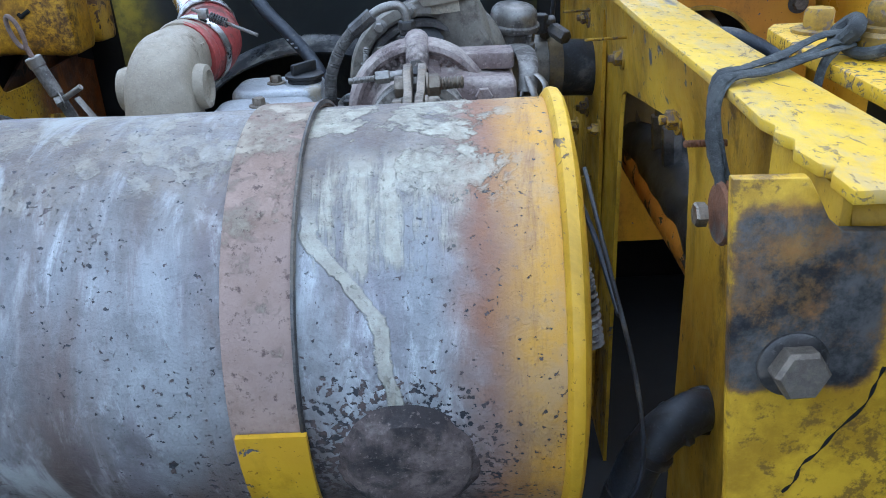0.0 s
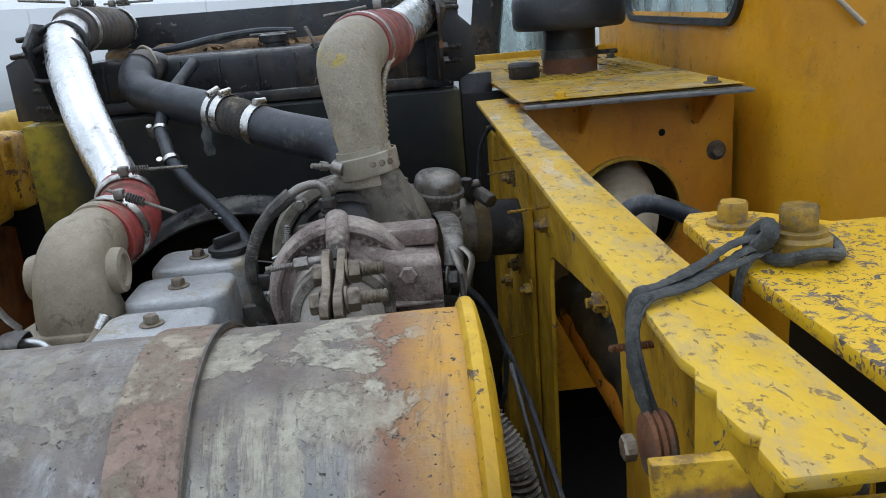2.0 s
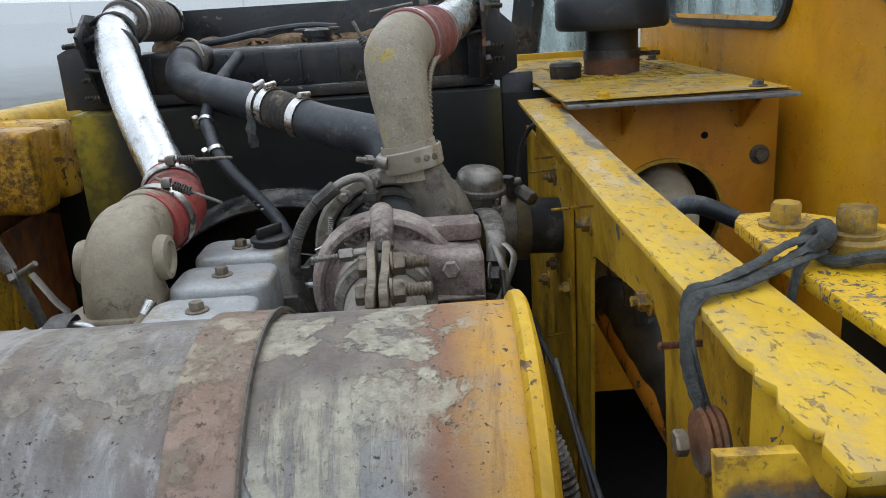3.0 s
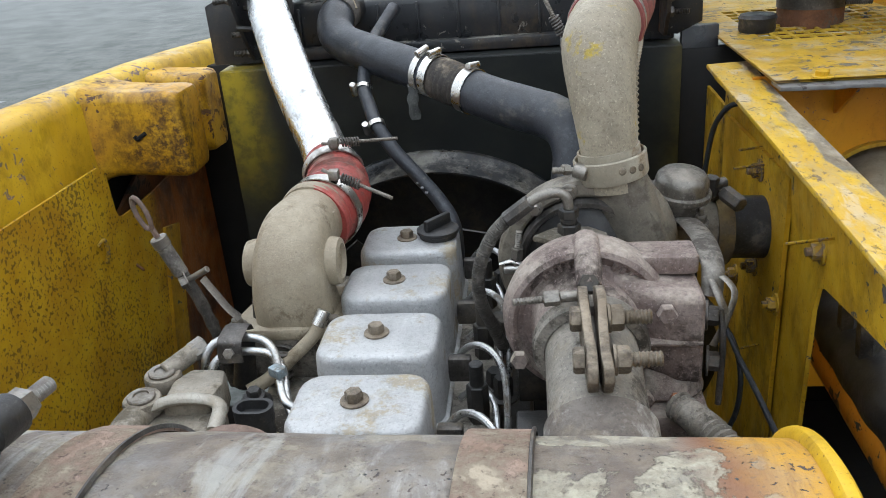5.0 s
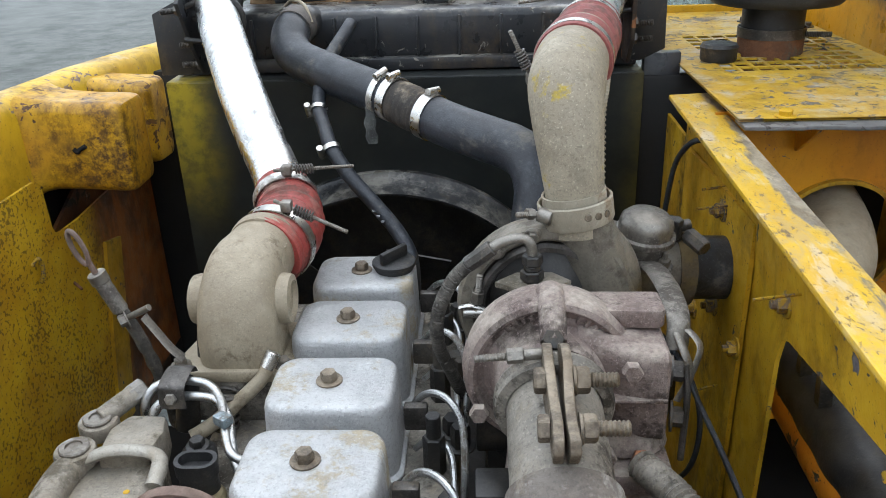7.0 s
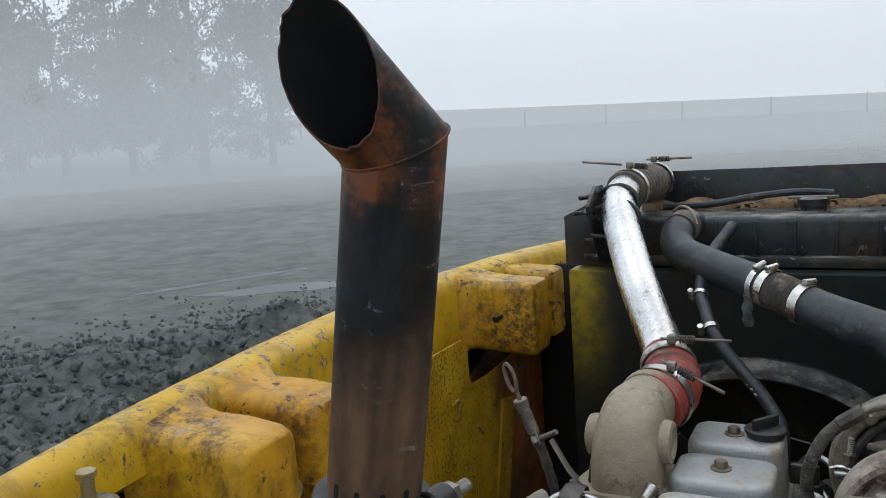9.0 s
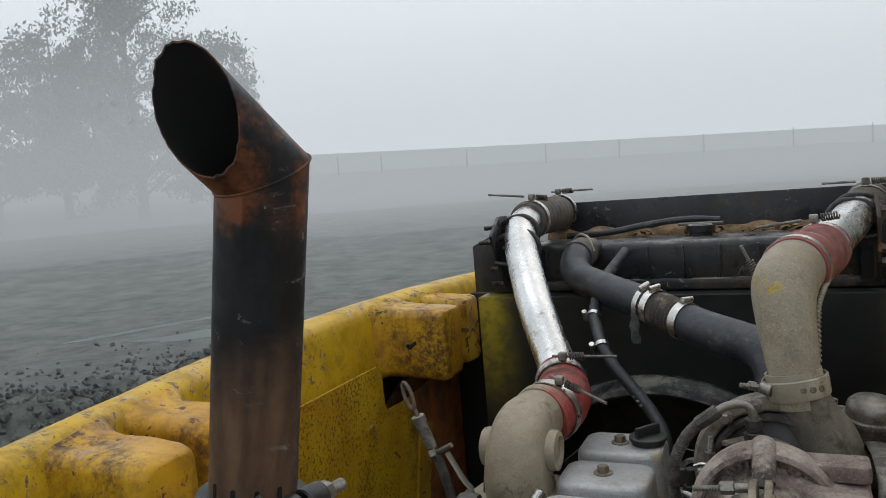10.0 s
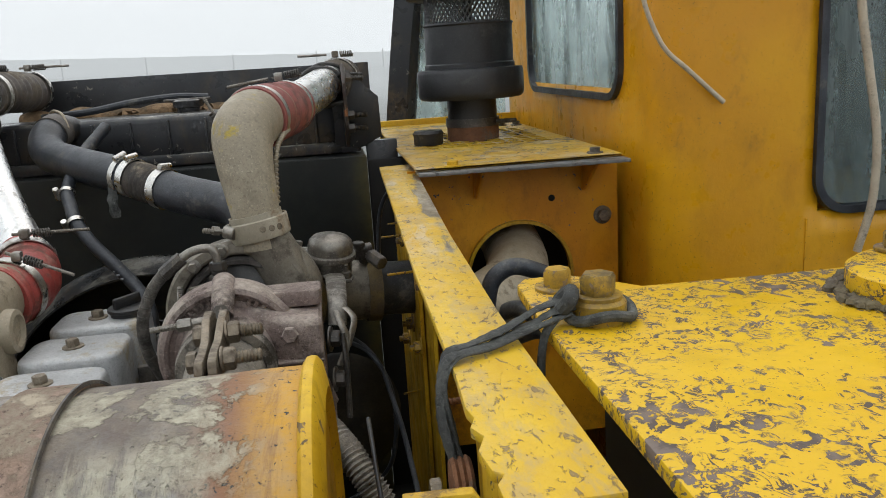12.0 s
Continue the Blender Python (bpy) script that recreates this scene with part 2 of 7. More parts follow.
rubber = metal_mat("aged_black_rubber", (0.014, 0.017, 0.022), (0.032, 0.036, 0.044), 0.42, 0.0, 16, dirt=(0.12, 0.115, 0.10), dirty=0.22, dusty=0.30, dustc=(0.13, 0.14, 0.15), grain=0.22, blotch=0.4)
ribbed_rubber = metal_mat("ribbed_grey_rubber", (0.07, 0.06, 0.055), (0.12, 0.105, 0.09), 0.65, 0.0, dirty=0.4, dusty=0.3)
red_rubber = metal_mat("red_silicone_sleeve", (0.36, 0.055, 0.042), (0.27, 0.045, 0.036), 0.5, 0.0, 10, dirt=(0.12, 0.055, 0.042), dirty=0.42, dusty=0.4, dustc=(0.36, 0.22, 0.17))
dull_red = metal_mat("dusty_red_silicone", (0.20, 0.045, 0.04), (0.26, 0.09, 0.075), 0.6, 0.0, 10, dirt=(0.10, 0.06, 0.05), dirty=0.4, dusty=0.4, dustc=(0.34, 0.22, 0.18))
strap_cloth = metal_mat("oily_grey_webbing", (0.035, 0.037, 0.035), (0.08, 0.083, 0.076), 0.85, 0.0, 45, dirty=0.3, dirt=(0.03, 0.03, 0.028), dusty=0.25, dustc=(0.2, 0.2, 0.18), grain=0.7)
rust = metal_mat("brown_rust", (0.20, 0.085, 0.035), (0.13, 0.055, 0.025), 0.85, 0.0, 30, dirty=0.3, dusty=0.25, grain=0.6)
precleaner_black = metal_mat("black_moulded_plastic", (0.013, 0.014, 0.016), (0.022, 0.023, 0.025), 0.45, 0.0, 10, dirt=(0.06, 0.06, 0.06), dirty=0.12, dusty=0.15, dustc=(0.1, 0.1, 0.1), grain=0.12)
steel_line = metal_mat("zinc_fuel_line", (0.55, 0.56, 0.56), (0.42, 0.42, 0.41), 0.3, 1.0, dirty=0.3)
black_plastic = metal_mat("black_plastic", (0.014, 0.014, 0.015), (0.025, 0.025, 0.025), 0.45, 0.0, dirty=0.2, dusty=0.2)
debris = metal_mat("dry_leaf_debris", (0.16, 0.095, 0.045), (0.26, 0.17, 0.09), 0.95, 0.0, 45, dirty=0.4, dirt=(0.06, 0.04, 0.02), grain=0.9)
can_steel = metal_mat("dull_pressed_can", (0.20, 0.185, 0.16), (0.26, 0.24, 0.21), 0.36, 0.7, 18, dirt=(0.06, 0.05, 0.04), dirty=0.42, dusty=0.12, dustc=(0.34, 0.31, 0.26), grain=0.25)
braid = metal_mat("braided_hose", (0.055, 0.05, 0.043), (0.13, 0.118, 0.10), 0.55, 0.25, 60, dirt=(0.03, 0.026, 0.022), dirty=0.4, dusty=0.2, grain=0.6)
clear_hose = metal_mat("yellowed_clear_hose", (0.52, 0.44, 0.33), (0.44, 0.36, 0.26), 0.35, 0.0, dirty=0.2)
ear_steel = metal_mat("browned_steel", (0.30, 0.255, 0.195), (0.18, 0.145, 0.105), 0.42, 0.75, dirty=0.48, dirt=(0.075, 0.058, 0.042), dusty=0.2, dustc=(0.34, 0.30, 0.22), grain=0.4)


def muffler_material():
    """Scorched drum: grey scale with soft heat bands, dried mud smears, flaked specks, browned paint left at the ends."""
    k = Mat("scorched_drum_sheet", 0.7, 0.0, 0.35)
    x, y, z = k.xyz()
    run = (1.0, 0.16, 0.16)
    c = k.mix(k.ramp(k.noise(7, 8, 0.68, 0.4), 0.34, 0.66), (0.165, 0.166, 0.166), (0.295, 0.296, 0.290))
    # soft circumferential heat bands, brown and violet
    c = k.mix(k.ramp(k.noise(5, 6, 0.6, 0.3, (1.8, 0.5, 0.5), (5, 2, 1)), 0.42, 0.60, 0, 0.9), c, (0.140, 0.102, 0.084))
    c = k.mix(k.ramp(k.noise(9, 5, 0.6, 0.3, (1.4, 0.5, 0.5), (1, 7, 3)), 0.50, 0.66, 0, 0.6), c, (0.17, 0.145, 0.155))
    c = k.mix(k.ramp(k.noise(26, 9, 0.78, 0.3), 0.44, 0.68, 0, 0.55), c, (0.10, 0.092, 0.086))
    # whitish bloom, fine and smeared round the drum
    bloom = k.math("MULTIPLY", k.ramp(k.noise(34, 8, 0.75, 0.5, (1, 0.35, 0.35), (3, 3, 8)), 0.48, 0.70), k.ramp(k.noise(6, 4, 0.6, 0, (1, 1, 1), (8, 8, 2)), 0.40, 0.60))
    c = k.mix(k.math("MULTIPLY", bloom, 0.85), c, (0.60, 0.61, 0.60))
    # warm dirt lying on the crown
    crown = k.ramp(z, 0.10, 0.16)
    c = k.mix(k.math("MULTIPLY", crown, k.ramp(k.noise(20, 8, 0.72), 0.34, 0.6, 0.35, 0.8)), c, k.mix(k.ramp(k.noise(30, 7, 0.7), 0.4, 0.6), (0.12, 0.09, 0.066), (0.20, 0.16, 0.112)))
    # paint left near the two ends, browned where it meets the scale
    wob = k.math("ADD", x, k.math("MULTIPLY", k.math("SUBTRACT", k.noise(7, 5, 0.6), 0.5), 0.05))
    wob = k.math("ADD", wob, k.math("MULTIPLY", k.math("SUBTRACT", k.noise(50, 5, 0.7), 0.5), 0.014))
    c = k.mix(k.math("MULTIPLY", k.ramp(wob, 0.258, 0.305), k.ramp(k.noise(14, 5), 0.3, 0.6, 0.6, 0.95)), c, (0.23, 0.105, 0.05))
    paint = k.mix(k.ramp(k.noise(15, 7, 0.7), 0.38, 0.62), (0.56, 0.30, 0.025), (0.46, 0.29, 0.11))
    c = k.mix(k.math("MULTIPLY", k.ramp(wob, 0.294, 0.338), 0.9), c, paint)
    c = k.mix(k.math("MULTIPLY", k.ramp(k.noise(30, 7, 0.75, 0.3, run, (2, 2, 2)), 0.50, 0.68, 0, 0.7), k.ramp(wob, 0.30, 0.33)), c, (0.20, 0.10, 0.05))
    far = k.ramp(wob, -0.30, -0.34)
    c = k.mix(far, c, k.mix(k.ramp(k.noise(12, 5), 0.35, 0.65), (0.46, 0.32, 0.10), (0.40, 0.33, 0.22)))
    # flaked specks: low on the front and thick round the side boss
    low = k.ramp(z, 0.05, -0.10)
    bx, bz = k.math("SUBTRACT", x, 0.237), k.math("SUBTRACT", z, -0.04)
    away = k.math("SQRT", k.math("ADD", k.math("MULTIPLY", bx, bx), k.math("MULTIPLY", bz, bz)))
    halo = k.ramp(away, 0.105, 0.058)
    dense = k.math("ADD", k.math("MULTIPLY", low, 0.03), k.math("MULTIPLY", halo, 0.13))
    speck = k.math("ADD", k.noise(190, 4, 0.55, 0.1), k.math("MULTIPLY", k.noise(14, 5, 0.65), 0.38))
    flake = k.ramp(k.math("ADD", speck, dense), 0.845, 0.87)
    scale_off = k.math("MULTIPLY", k.ramp(k.math("ADD", k.noise(42, 3, 0.5, 0.2, (1, 1, 1), (4, 4, 4)), k.math("MULTIPLY", low, 0.10)), 0.752, 0.762), k.ramp(wob, 0.30, 0.28))
    flake = k.math("MAXIMUM", flake, scale_off)
    c = k.mix(flake, c, k.mix(k.ramp(k.noise(90, 3), 0.4, 0.6), (0.035, 0.037, 0.042), (0.10, 0.075, 0.065)))
    # patchy dark brown, stronger towards the lower side
    brown_low = k.math("MULTIPLY", k.ramp(k.noise(8, 6, 0.65, 0.3, (1, 1, 1), (1, 9, 2)), 0.38, 0.58), k.ramp(z, 0.04, -0.10))
    c = k.mix(k.math("MULTIPLY", brown_low, 0.85), c, (0.07, 0.052, 0.042))
    # dried mud: broken film along the crown, and one smeared patch beside the strap
    film = k.ramp(k.math("ADD", k.noise(13, 8, 0.66, 0.25, (1, 1, 1), (2, 0, 4)), k.math("MULTIPLY", k.noise(6, 3), 0.3)), 0.655, 0.69)
    film = k.math("MULTIPLY", k.math("MULTIPLY", film, k.ramp(k.noise(60, 6, 0.7), 0.3, 0.6, 0.45, 0.9)), k.math("MULTIPLY", k.ramp(z, 0.125, 0.155), k.ramp(x, 0.08, 0.19, 0.40, 1.0)))
    wx = k.math("ADD", x, k.math("MULTIPLY", k.math("SUBTRACT", k.noise(26, 5, 0.7), 0.5), 0.05))
    wz = k.math("ADD", z, k.math("MULTIPLY", k.math("SUBTRACT", k.noise(70, 4, 0.6, 0, run, (1, 4, 4)), 0.5), 0.05))
    area = k.math("MULTIPLY", k.math("MULTIPLY", k.ramp(wx, 0.172, 0.180), k.ramp(wx, 0.292, 0.27)), k.ramp(wz, 0.098, 0.108))
    wipe = k.math("ADD", k.noise(75, 5, 0.6, 0.2, (1.0, 0.10, 0.10), (6, 6, 6)), k.math("MULTIPLY", k.noise(22, 6, 0.7), 0.5))
    smear = k.math("MULTIPLY", k.math("MULTIPLY", area, k.ramp(z, 0.166, 0.150, 0.0, 1.0)), k.ramp(wipe, 0.66, 0.84, 0, 0.8))
    # one run of mud, bent, from the patch down to the side boss
    line = k.math("ADD", k.math("ADD", 0.233, k.math("MULTIPLY", z, -0.17)), k.math("MULTIPLY", k.ramp(z, 0.07, 0.125), -0.034))
    line = k.math("ADD", line, k.math("MULTIPLY", k.math("SUBTRACT", k.noise(26, 4, 0.6), 0.5), 0.016))
    off = k.math("ABSOLUTE", k.math("SUBTRACT", x, line))
    wide = k.math("ADD", off, k.math("MULTIPLY", k.math("SUBTRACT", k.noise(90, 4, 0.7), 0.5), 0.008))
    trickle = k.math("MULTIPLY", k.ramp(wide, 0.0070, 0.0050), k.math("MULTIPLY", k.ramp(z, 0.145, 0.12), k.ramp(z, -0.015, -0.005)))
    trickle = k.math("MULTIPLY", trickle, 0.75)
    mudded = k.math("MULTIPLY", k.math("MAXIMUM", film, k.math("MAXIMUM", smear, trickle)), k.ramp(wob, 0.335, 0.30))
    c = k.mix(mudded, c, k.mix(k.ramp(k.noise(110, 5, 0.7), 0.35, 0.65), (0.45, 0.42, 0.325), (0.34, 0.31, 0.235)))
    c = k.mix(k.ramp(k.noise(230, 3), 0.60, 0.72, 0, 0.5), c, (0.12, 0.095, 0.08))
    # grey rain streaks on the far half
    streak = k.math("MULTIPLY", k.ramp(k.noise(34, 6, 0.65, 0.5, (1.0, 0.22, 0.22), (7, 7, 1)), 0.50, 0.64), k.ramp(x, 0.10, -0.06))
    c = k.mix(k.math("MULTIPLY", streak, 0.6), c, (0.40, 0.40, 0.375))
    k.color(c)
    k.rough(k.ramp(mudded, 0, 1, 0.55, 0.95))
    k.bump(k.math("ADD", k.math("MULTIPLY", mudded, 1.0), k.math("ADD", k.math("MULTIPLY", flake, -0.9), k.math("MULTIPLY", k.noise(120, 5, 0.7), 0.9))), 0.95, 0.002)
    return k.m


def strap_material():
    k = Mat("rusty_strap", 0.85, 0.0, 0.3)
    x, y, z = k.xyz()
    c = k.mix(k.ramp(k.noise(24, 8, 0.72), 0.36, 0.64), (0.345, 0.25, 0.195), (0.25, 0.172, 0.127))
    c = k.mix(k.ramp(k.noise(9, 5), 0.45, 0.65, 0, 0.7), c, (0.30, 0.22, 0.18))
    top = k.ramp(z, 0.10, 0.18)
    film = k.ramp(k.math("ADD", k.math("ADD", k.noise(30, 9, 0.78), k.math("MULTIPLY", k.noise(7, 3), 0.3)), k.math("MULTIPLY", top, 0.16)), 0.72, 0.90)
    c = k.mix(k.math("MULTIPLY", film, 0.85), c, (0.40, 0.345, 0.255))
    c = k.mix(k.ramp(k.noise(150, 4, 0.7), 0.56, 0.70, 0, 0.85), c, (0.09, 0.06, 0.05))
    k.color(c)
    k.bump(k.math("ADD", k.noise(130, 6, 0.75), film), 0.8, 0.0025)
    return k.m


def stack_material():
    """Chimney steel: black soot at the middle, brown heat bloom low down, red rust on the bend."""
    k = Mat("heat_coloured_steel", 0.5, 0.35, 0.4)
    x, y, z = k.xyz()
    w = k.math("ADD", z, k.math("MULTIPLY", k.math("SUBTRACT", k.noise(9, 7, 0.65, 0.3), 0.5), 0.30))
    c = k.mix(k.ramp(k.noise(14, 6, 0.65, 0.3, (1, 1, 0.4)), 0.36, 0.64), (0.008, 0.0085, 0.010), (0.022, 0.023, 0.025))
    warm = k.mix(k.ramp(k.noise(16, 6, 0.6, 0.4, (1, 1, 0.3)), 0.38, 0.62), (0.075, 0.044, 0.028), (0.17, 0.10, 0.056))
    c = k.mix(k.ramp(w, 0.29, 0.15), c, warm)
    c = k.mix(k.ramp(w, 0.07, 0.03), c, (0.10, 0.085, 0.075))
    c = k.mix(k.math("MULTIPLY", k.ramp(w, 0.355, 0.40), k.ramp(k.noise(17, 6, 0.65), 0.42, 0.60)), c, (0.17, 0.06, 0.025))
    scuff = k.math("MULTIPLY", k.ramp(k.noise(26, 6, 0.7, 1.0, (1, 1, 1.6)), 0.60, 0.68), k.ramp(k.noise(9, 3), 0.47, 0.56))
    c = k.mix(k.math("MULTIPLY", scuff, 0.6), c, (0.30, 0.30, 0.29))
    k.color(c)
    k.rough(k.ramp(k.noise(30, 5), 0.3, 0.7, 0.42, 0.68))
    k.bump(k.noise(60, 6, 0.7), 0.25, 0.0015)
    return k.m


def shroud_material():
    """Shroud sheet: yellow at the outer corners, fading to near-black inwards and downwards."""
    k = Mat("yellow_to_black_shroud", 0.42, 0.0, 0.45)
    x, y, z = k.xyz()
    w = k.math("ADD", x, k.math("MULTIPLY", k.math("SUBTRACT", k.noise(6, 5, 0.6), 0.5), 0.10))
    black = k.mix(k.ramp(k.noise(12, 6, 0.65), 0.4, 0.65), (0.007, 0.009, 0.009), (0.016, 0.018, 0.016))
    paint = k.mix(k.ramp(k.noise(30, 7, 0.7), 0.38, 0.66), (0.36, 0.27, 0.010), (0.16, 0.125, 0.015))
    side = k.math("MULTIPLY", k.ramp(w, -0.36, -0.475), k.ramp(k.math("ADD", z, k.math("MULTIPLY", k.noise(5, 4), 0.2)), 0.62, 0.98))
    c = k.mix(side, black, paint)
    c = k.mix(k.math("MULTIPLY", k.ramp(w, 0.43, 0.49), 0.16), c, paint)
    k.color(c)
    k.bump(k.noise(50, 5, 0.7), 0.2, 0.0015)
    return k.m


def mud_material():
    """Wet churned clay, darker where freshly dug, paler and smoother further out."""
    k = Mat("wet_clay", 0.6, 0.0, 0.5)
    x, y, z = k.xyz()
    d = k.n.new("ShaderNodeVectorMath")
    d.operation = "LENGTH"
    k.l.new(k.tc, d.inputs[0])
    r = d.outputs["Value"]
    fresh = k.mix(k.ramp(k.noise(4.5, 9, 0.7), 0.40, 0.62), (0.045, 0.050, 0.045), (0.115, 0.124, 0.112))
    silt = k.mix(k.ramp(k.noise(3.5, 9, 0.7), 0.38, 0.64), (0.085, 0.092, 0.088), (0.14, 0.149, 0.142))
    rr = k.math("ADD", r, k.math("MULTIPLY", k.math("SUBTRACT", k.noise(0.35, 5), 0.5), 5.0))
    c = k.mix(k.ramp(rr, 8.0, 15.0), fresh, silt)
    c = k.mix(k.ramp(k.noise(0.5, 6, 0.6, 0.8), 0.60, 0.68, 0, 0.8), c, (0.14, 0.15, 0.145))
    field = k.mix(k.ramp(k.noise(1.6, 11, 0.80), 0.36, 0.62), (0.058, 0.065, 0.058), (0.140, 0.150, 0.135))
    c = k.mix(k.ramp(rr, 10.5, 15.0, 0, 0.95), c, field)
    k.color(c)
    k.rough(k.ramp(k.noise(1.2, 6), 0.35, 0.65, 0.75, 0.92))
    k.bump(k.math("MULTIPLY", k.noise(11, 8, 0.7), k.ramp(r, 26.0, 8.0)), 0.8, 0.05)
    return k.m


def plain(name, c, rough=0.5, metal=0.0):
    k = Mat(name, rough, metal)
    k.color(k.mix(k.ramp(k.noise(20, 4), 0.35, 0.65), c, tuple(v * 0.75 for v in c)))
    return k.m


def glass_material(name, tint, rough=0.02):
    k = Mat(name, rough, 0.0, 0.5)
    film = k.ramp(k.noise(7, 8, 0.7, 0.6, (1, 1, 0.22)), 0.40, 0.64)
    k.put(k.ramp(film, 0, 1, 0.96, 0.70), k.b.inputs["Transmission Weight"])
    k.b.inputs["IOR"].default_value = 1.45
    k.color(k.mix(film, tint, (0.15, 0.19, 0.185)))
    k.rough(k.ramp(k.noise(12, 6, 0.7, 0.3, (1, 1, 0.3)), 0.35, 0.65, 0.10, 0.34))
    return k.m


def haze_sheet_material(name, density, top):
    """Glowing see-through sheet for haze: lets most light by; thin at foot and top."""
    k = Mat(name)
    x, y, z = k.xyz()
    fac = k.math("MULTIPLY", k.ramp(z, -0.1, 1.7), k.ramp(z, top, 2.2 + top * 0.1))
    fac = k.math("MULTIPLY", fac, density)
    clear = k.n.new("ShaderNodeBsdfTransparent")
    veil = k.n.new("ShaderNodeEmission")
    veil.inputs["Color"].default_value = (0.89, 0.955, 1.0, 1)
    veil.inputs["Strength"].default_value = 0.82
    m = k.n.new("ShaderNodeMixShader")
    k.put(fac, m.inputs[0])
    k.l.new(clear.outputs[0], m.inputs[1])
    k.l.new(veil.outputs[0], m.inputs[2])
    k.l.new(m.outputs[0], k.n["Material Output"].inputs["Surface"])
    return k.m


drum = muffler_material()
strap_rust = strap_material()
stack_steel = stack_material()
shroud_black = shroud_material()
mud = mud_material()
# Soot of the chimney bore; also the black painted where holes look dark.
soot = plain("soot_and_hole_black", (0.004, 0.004, 0.004), 0.95)
# Near-black put on inner walls and fillers to stand for deep shade.
pit_dark = plain("interior_shade_black", (0.012, 0.011, 0.010), 0.75)
# Leaf green lightened so that the colour carries some of the haze.
foliage = plain("haze_paled_foliage", (0.105, 0.12, 0.105), 0.8)
bark = plain("wet_bark", (0.06, 0.055, 0.05), 0.9)
pane = glass_material("dusty_green_glass", (0.62, 0.74, 0.72))
water_mat = Mat("still_water", 0.28, 0.0, 0.5)
water_mat.color((0.10, 0.115, 0.11))
water_mat.bump(water_mat.noise(3, 4), 0.05, 0.02)
water_mat = water_mat.m


# ---- mesh tools ----
ORG = {}


def thing(name, origin, label, category, group="", kind=""):
    ob = new(name)
    ob.empty_display_size = 0.05
    ob.location = origin
    ORG[ob] = Vector(origin)
    return tagged(ob, label, category, group, kind)


def mesh_of(name, bm, material, origin):
    bmesh.ops.translate(bm, verts=bm.verts, vec=-Vector(origin))
    bm.normal_update()
    for f in bm.faces:
        f.smooth = True
    for e in bm.edges:
        if len(e.link_faces) == 2 and e.calc_face_angle(0) > 0.62:
            e.smooth = False
    me = bpy.data.meshes.new(name)
    bm.to_mesh(me)
    bm.free()
    me.materials.append(material)
    return me


def part(name, bm, material, parent, label=""):
    ob = new(name, mesh_of(name, bm, material, ORG[parent]))
    ob.parent = parent
    ORG[ob] = ORG[parent]
    return tagged(ob, label)


def solo(name, bm, material, origin, label, category="", group="", kind=""):
    ob = new(name, mesh_of(name, bm, material, origin))
    ob.location = origin
    ORG[ob] = Vector(origin)
    return tagged(ob, label, category, group, kind)


def basis(d):
    d = Vector(d).normalized()
    u = Vector((0, 0, 1)).cross(d)
    if u.length < 1e-3:
        u = Vector((1, 0, 0))
    u.normalize()
    return u, d.cross(u), d


def frame_at(p, d):
    u, v, w = basis(d)
    m = Matrix((u, v, w)).transposed().to_4x4()
    m.translation = Vector(p)
    return m


def loops(bm, rings, cap0=True, cap1=True, closed=True):
    """Joins rings of points, each as long as the next, into a skin."""
    vs = [[bm.verts.new(p) for p in r] for r in rings]
    n = len(vs[0])
    for a, b in zip(vs, vs[1:]):
        for i in range(n if closed else n - 1):
            j = (i + 1) % n
            bm.faces.new((a[i], a[j], b[j], b[i]))
    if cap0:
        bm.faces.new(list(reversed(vs[0])))
    if cap1:
        bm.faces.new(vs[-1])
    return vs


def lathe(profile, p=(0, 0, 0), d=(0, 0, 1), seg=32, cap0=True, cap1=True, bm=None):
    """Turns (radius, height) pairs about the axis d through p."""
    bm = bm or bmesh.new()
    m = frame_at(p, d)
    rings = [[m @ Vector((r * math.cos(2 * math.pi * i / seg), r * math.sin(2 * math.pi * i / seg), h)) for i in range(seg)] for r, h in profile]
    loops(bm, rings, cap0, cap1)
    return bm


def rod(a, b, r, r2=None, seg=24, bev=0.12, bm=None):
    """A bar from a to b with softened ends."""
    a, b = Vector(a), Vector(b)
    r2 = r if r2 is None else r2
    h, e = (b - a).length, min(r, r2) * bev
    return lathe([(r - e, 0), (r, e), (r2, h - e), (r2 - e, h)], a, b - a, seg, bm=bm)


def spline(points, n=8):
    p = [Vector(q) for q in points]
    p = [2 * p[0] - p[1]] + p + [2 * p[-1] - p[-2]]
    out = []
    for i in range(1, len(p) - 2):
        for k in range(n):
            t = k / n
            a, b, c, d = p[i - 1], p[i], p[i + 1], p[i + 2]
            out.append(0.5 * ((2 * b) + (c - a) * t + (2 * a - 5 * b + 4 * c - d) * t * t + (3 * b - a - 3 * c + d) * t ** 3))
    return out + [p[-2]]


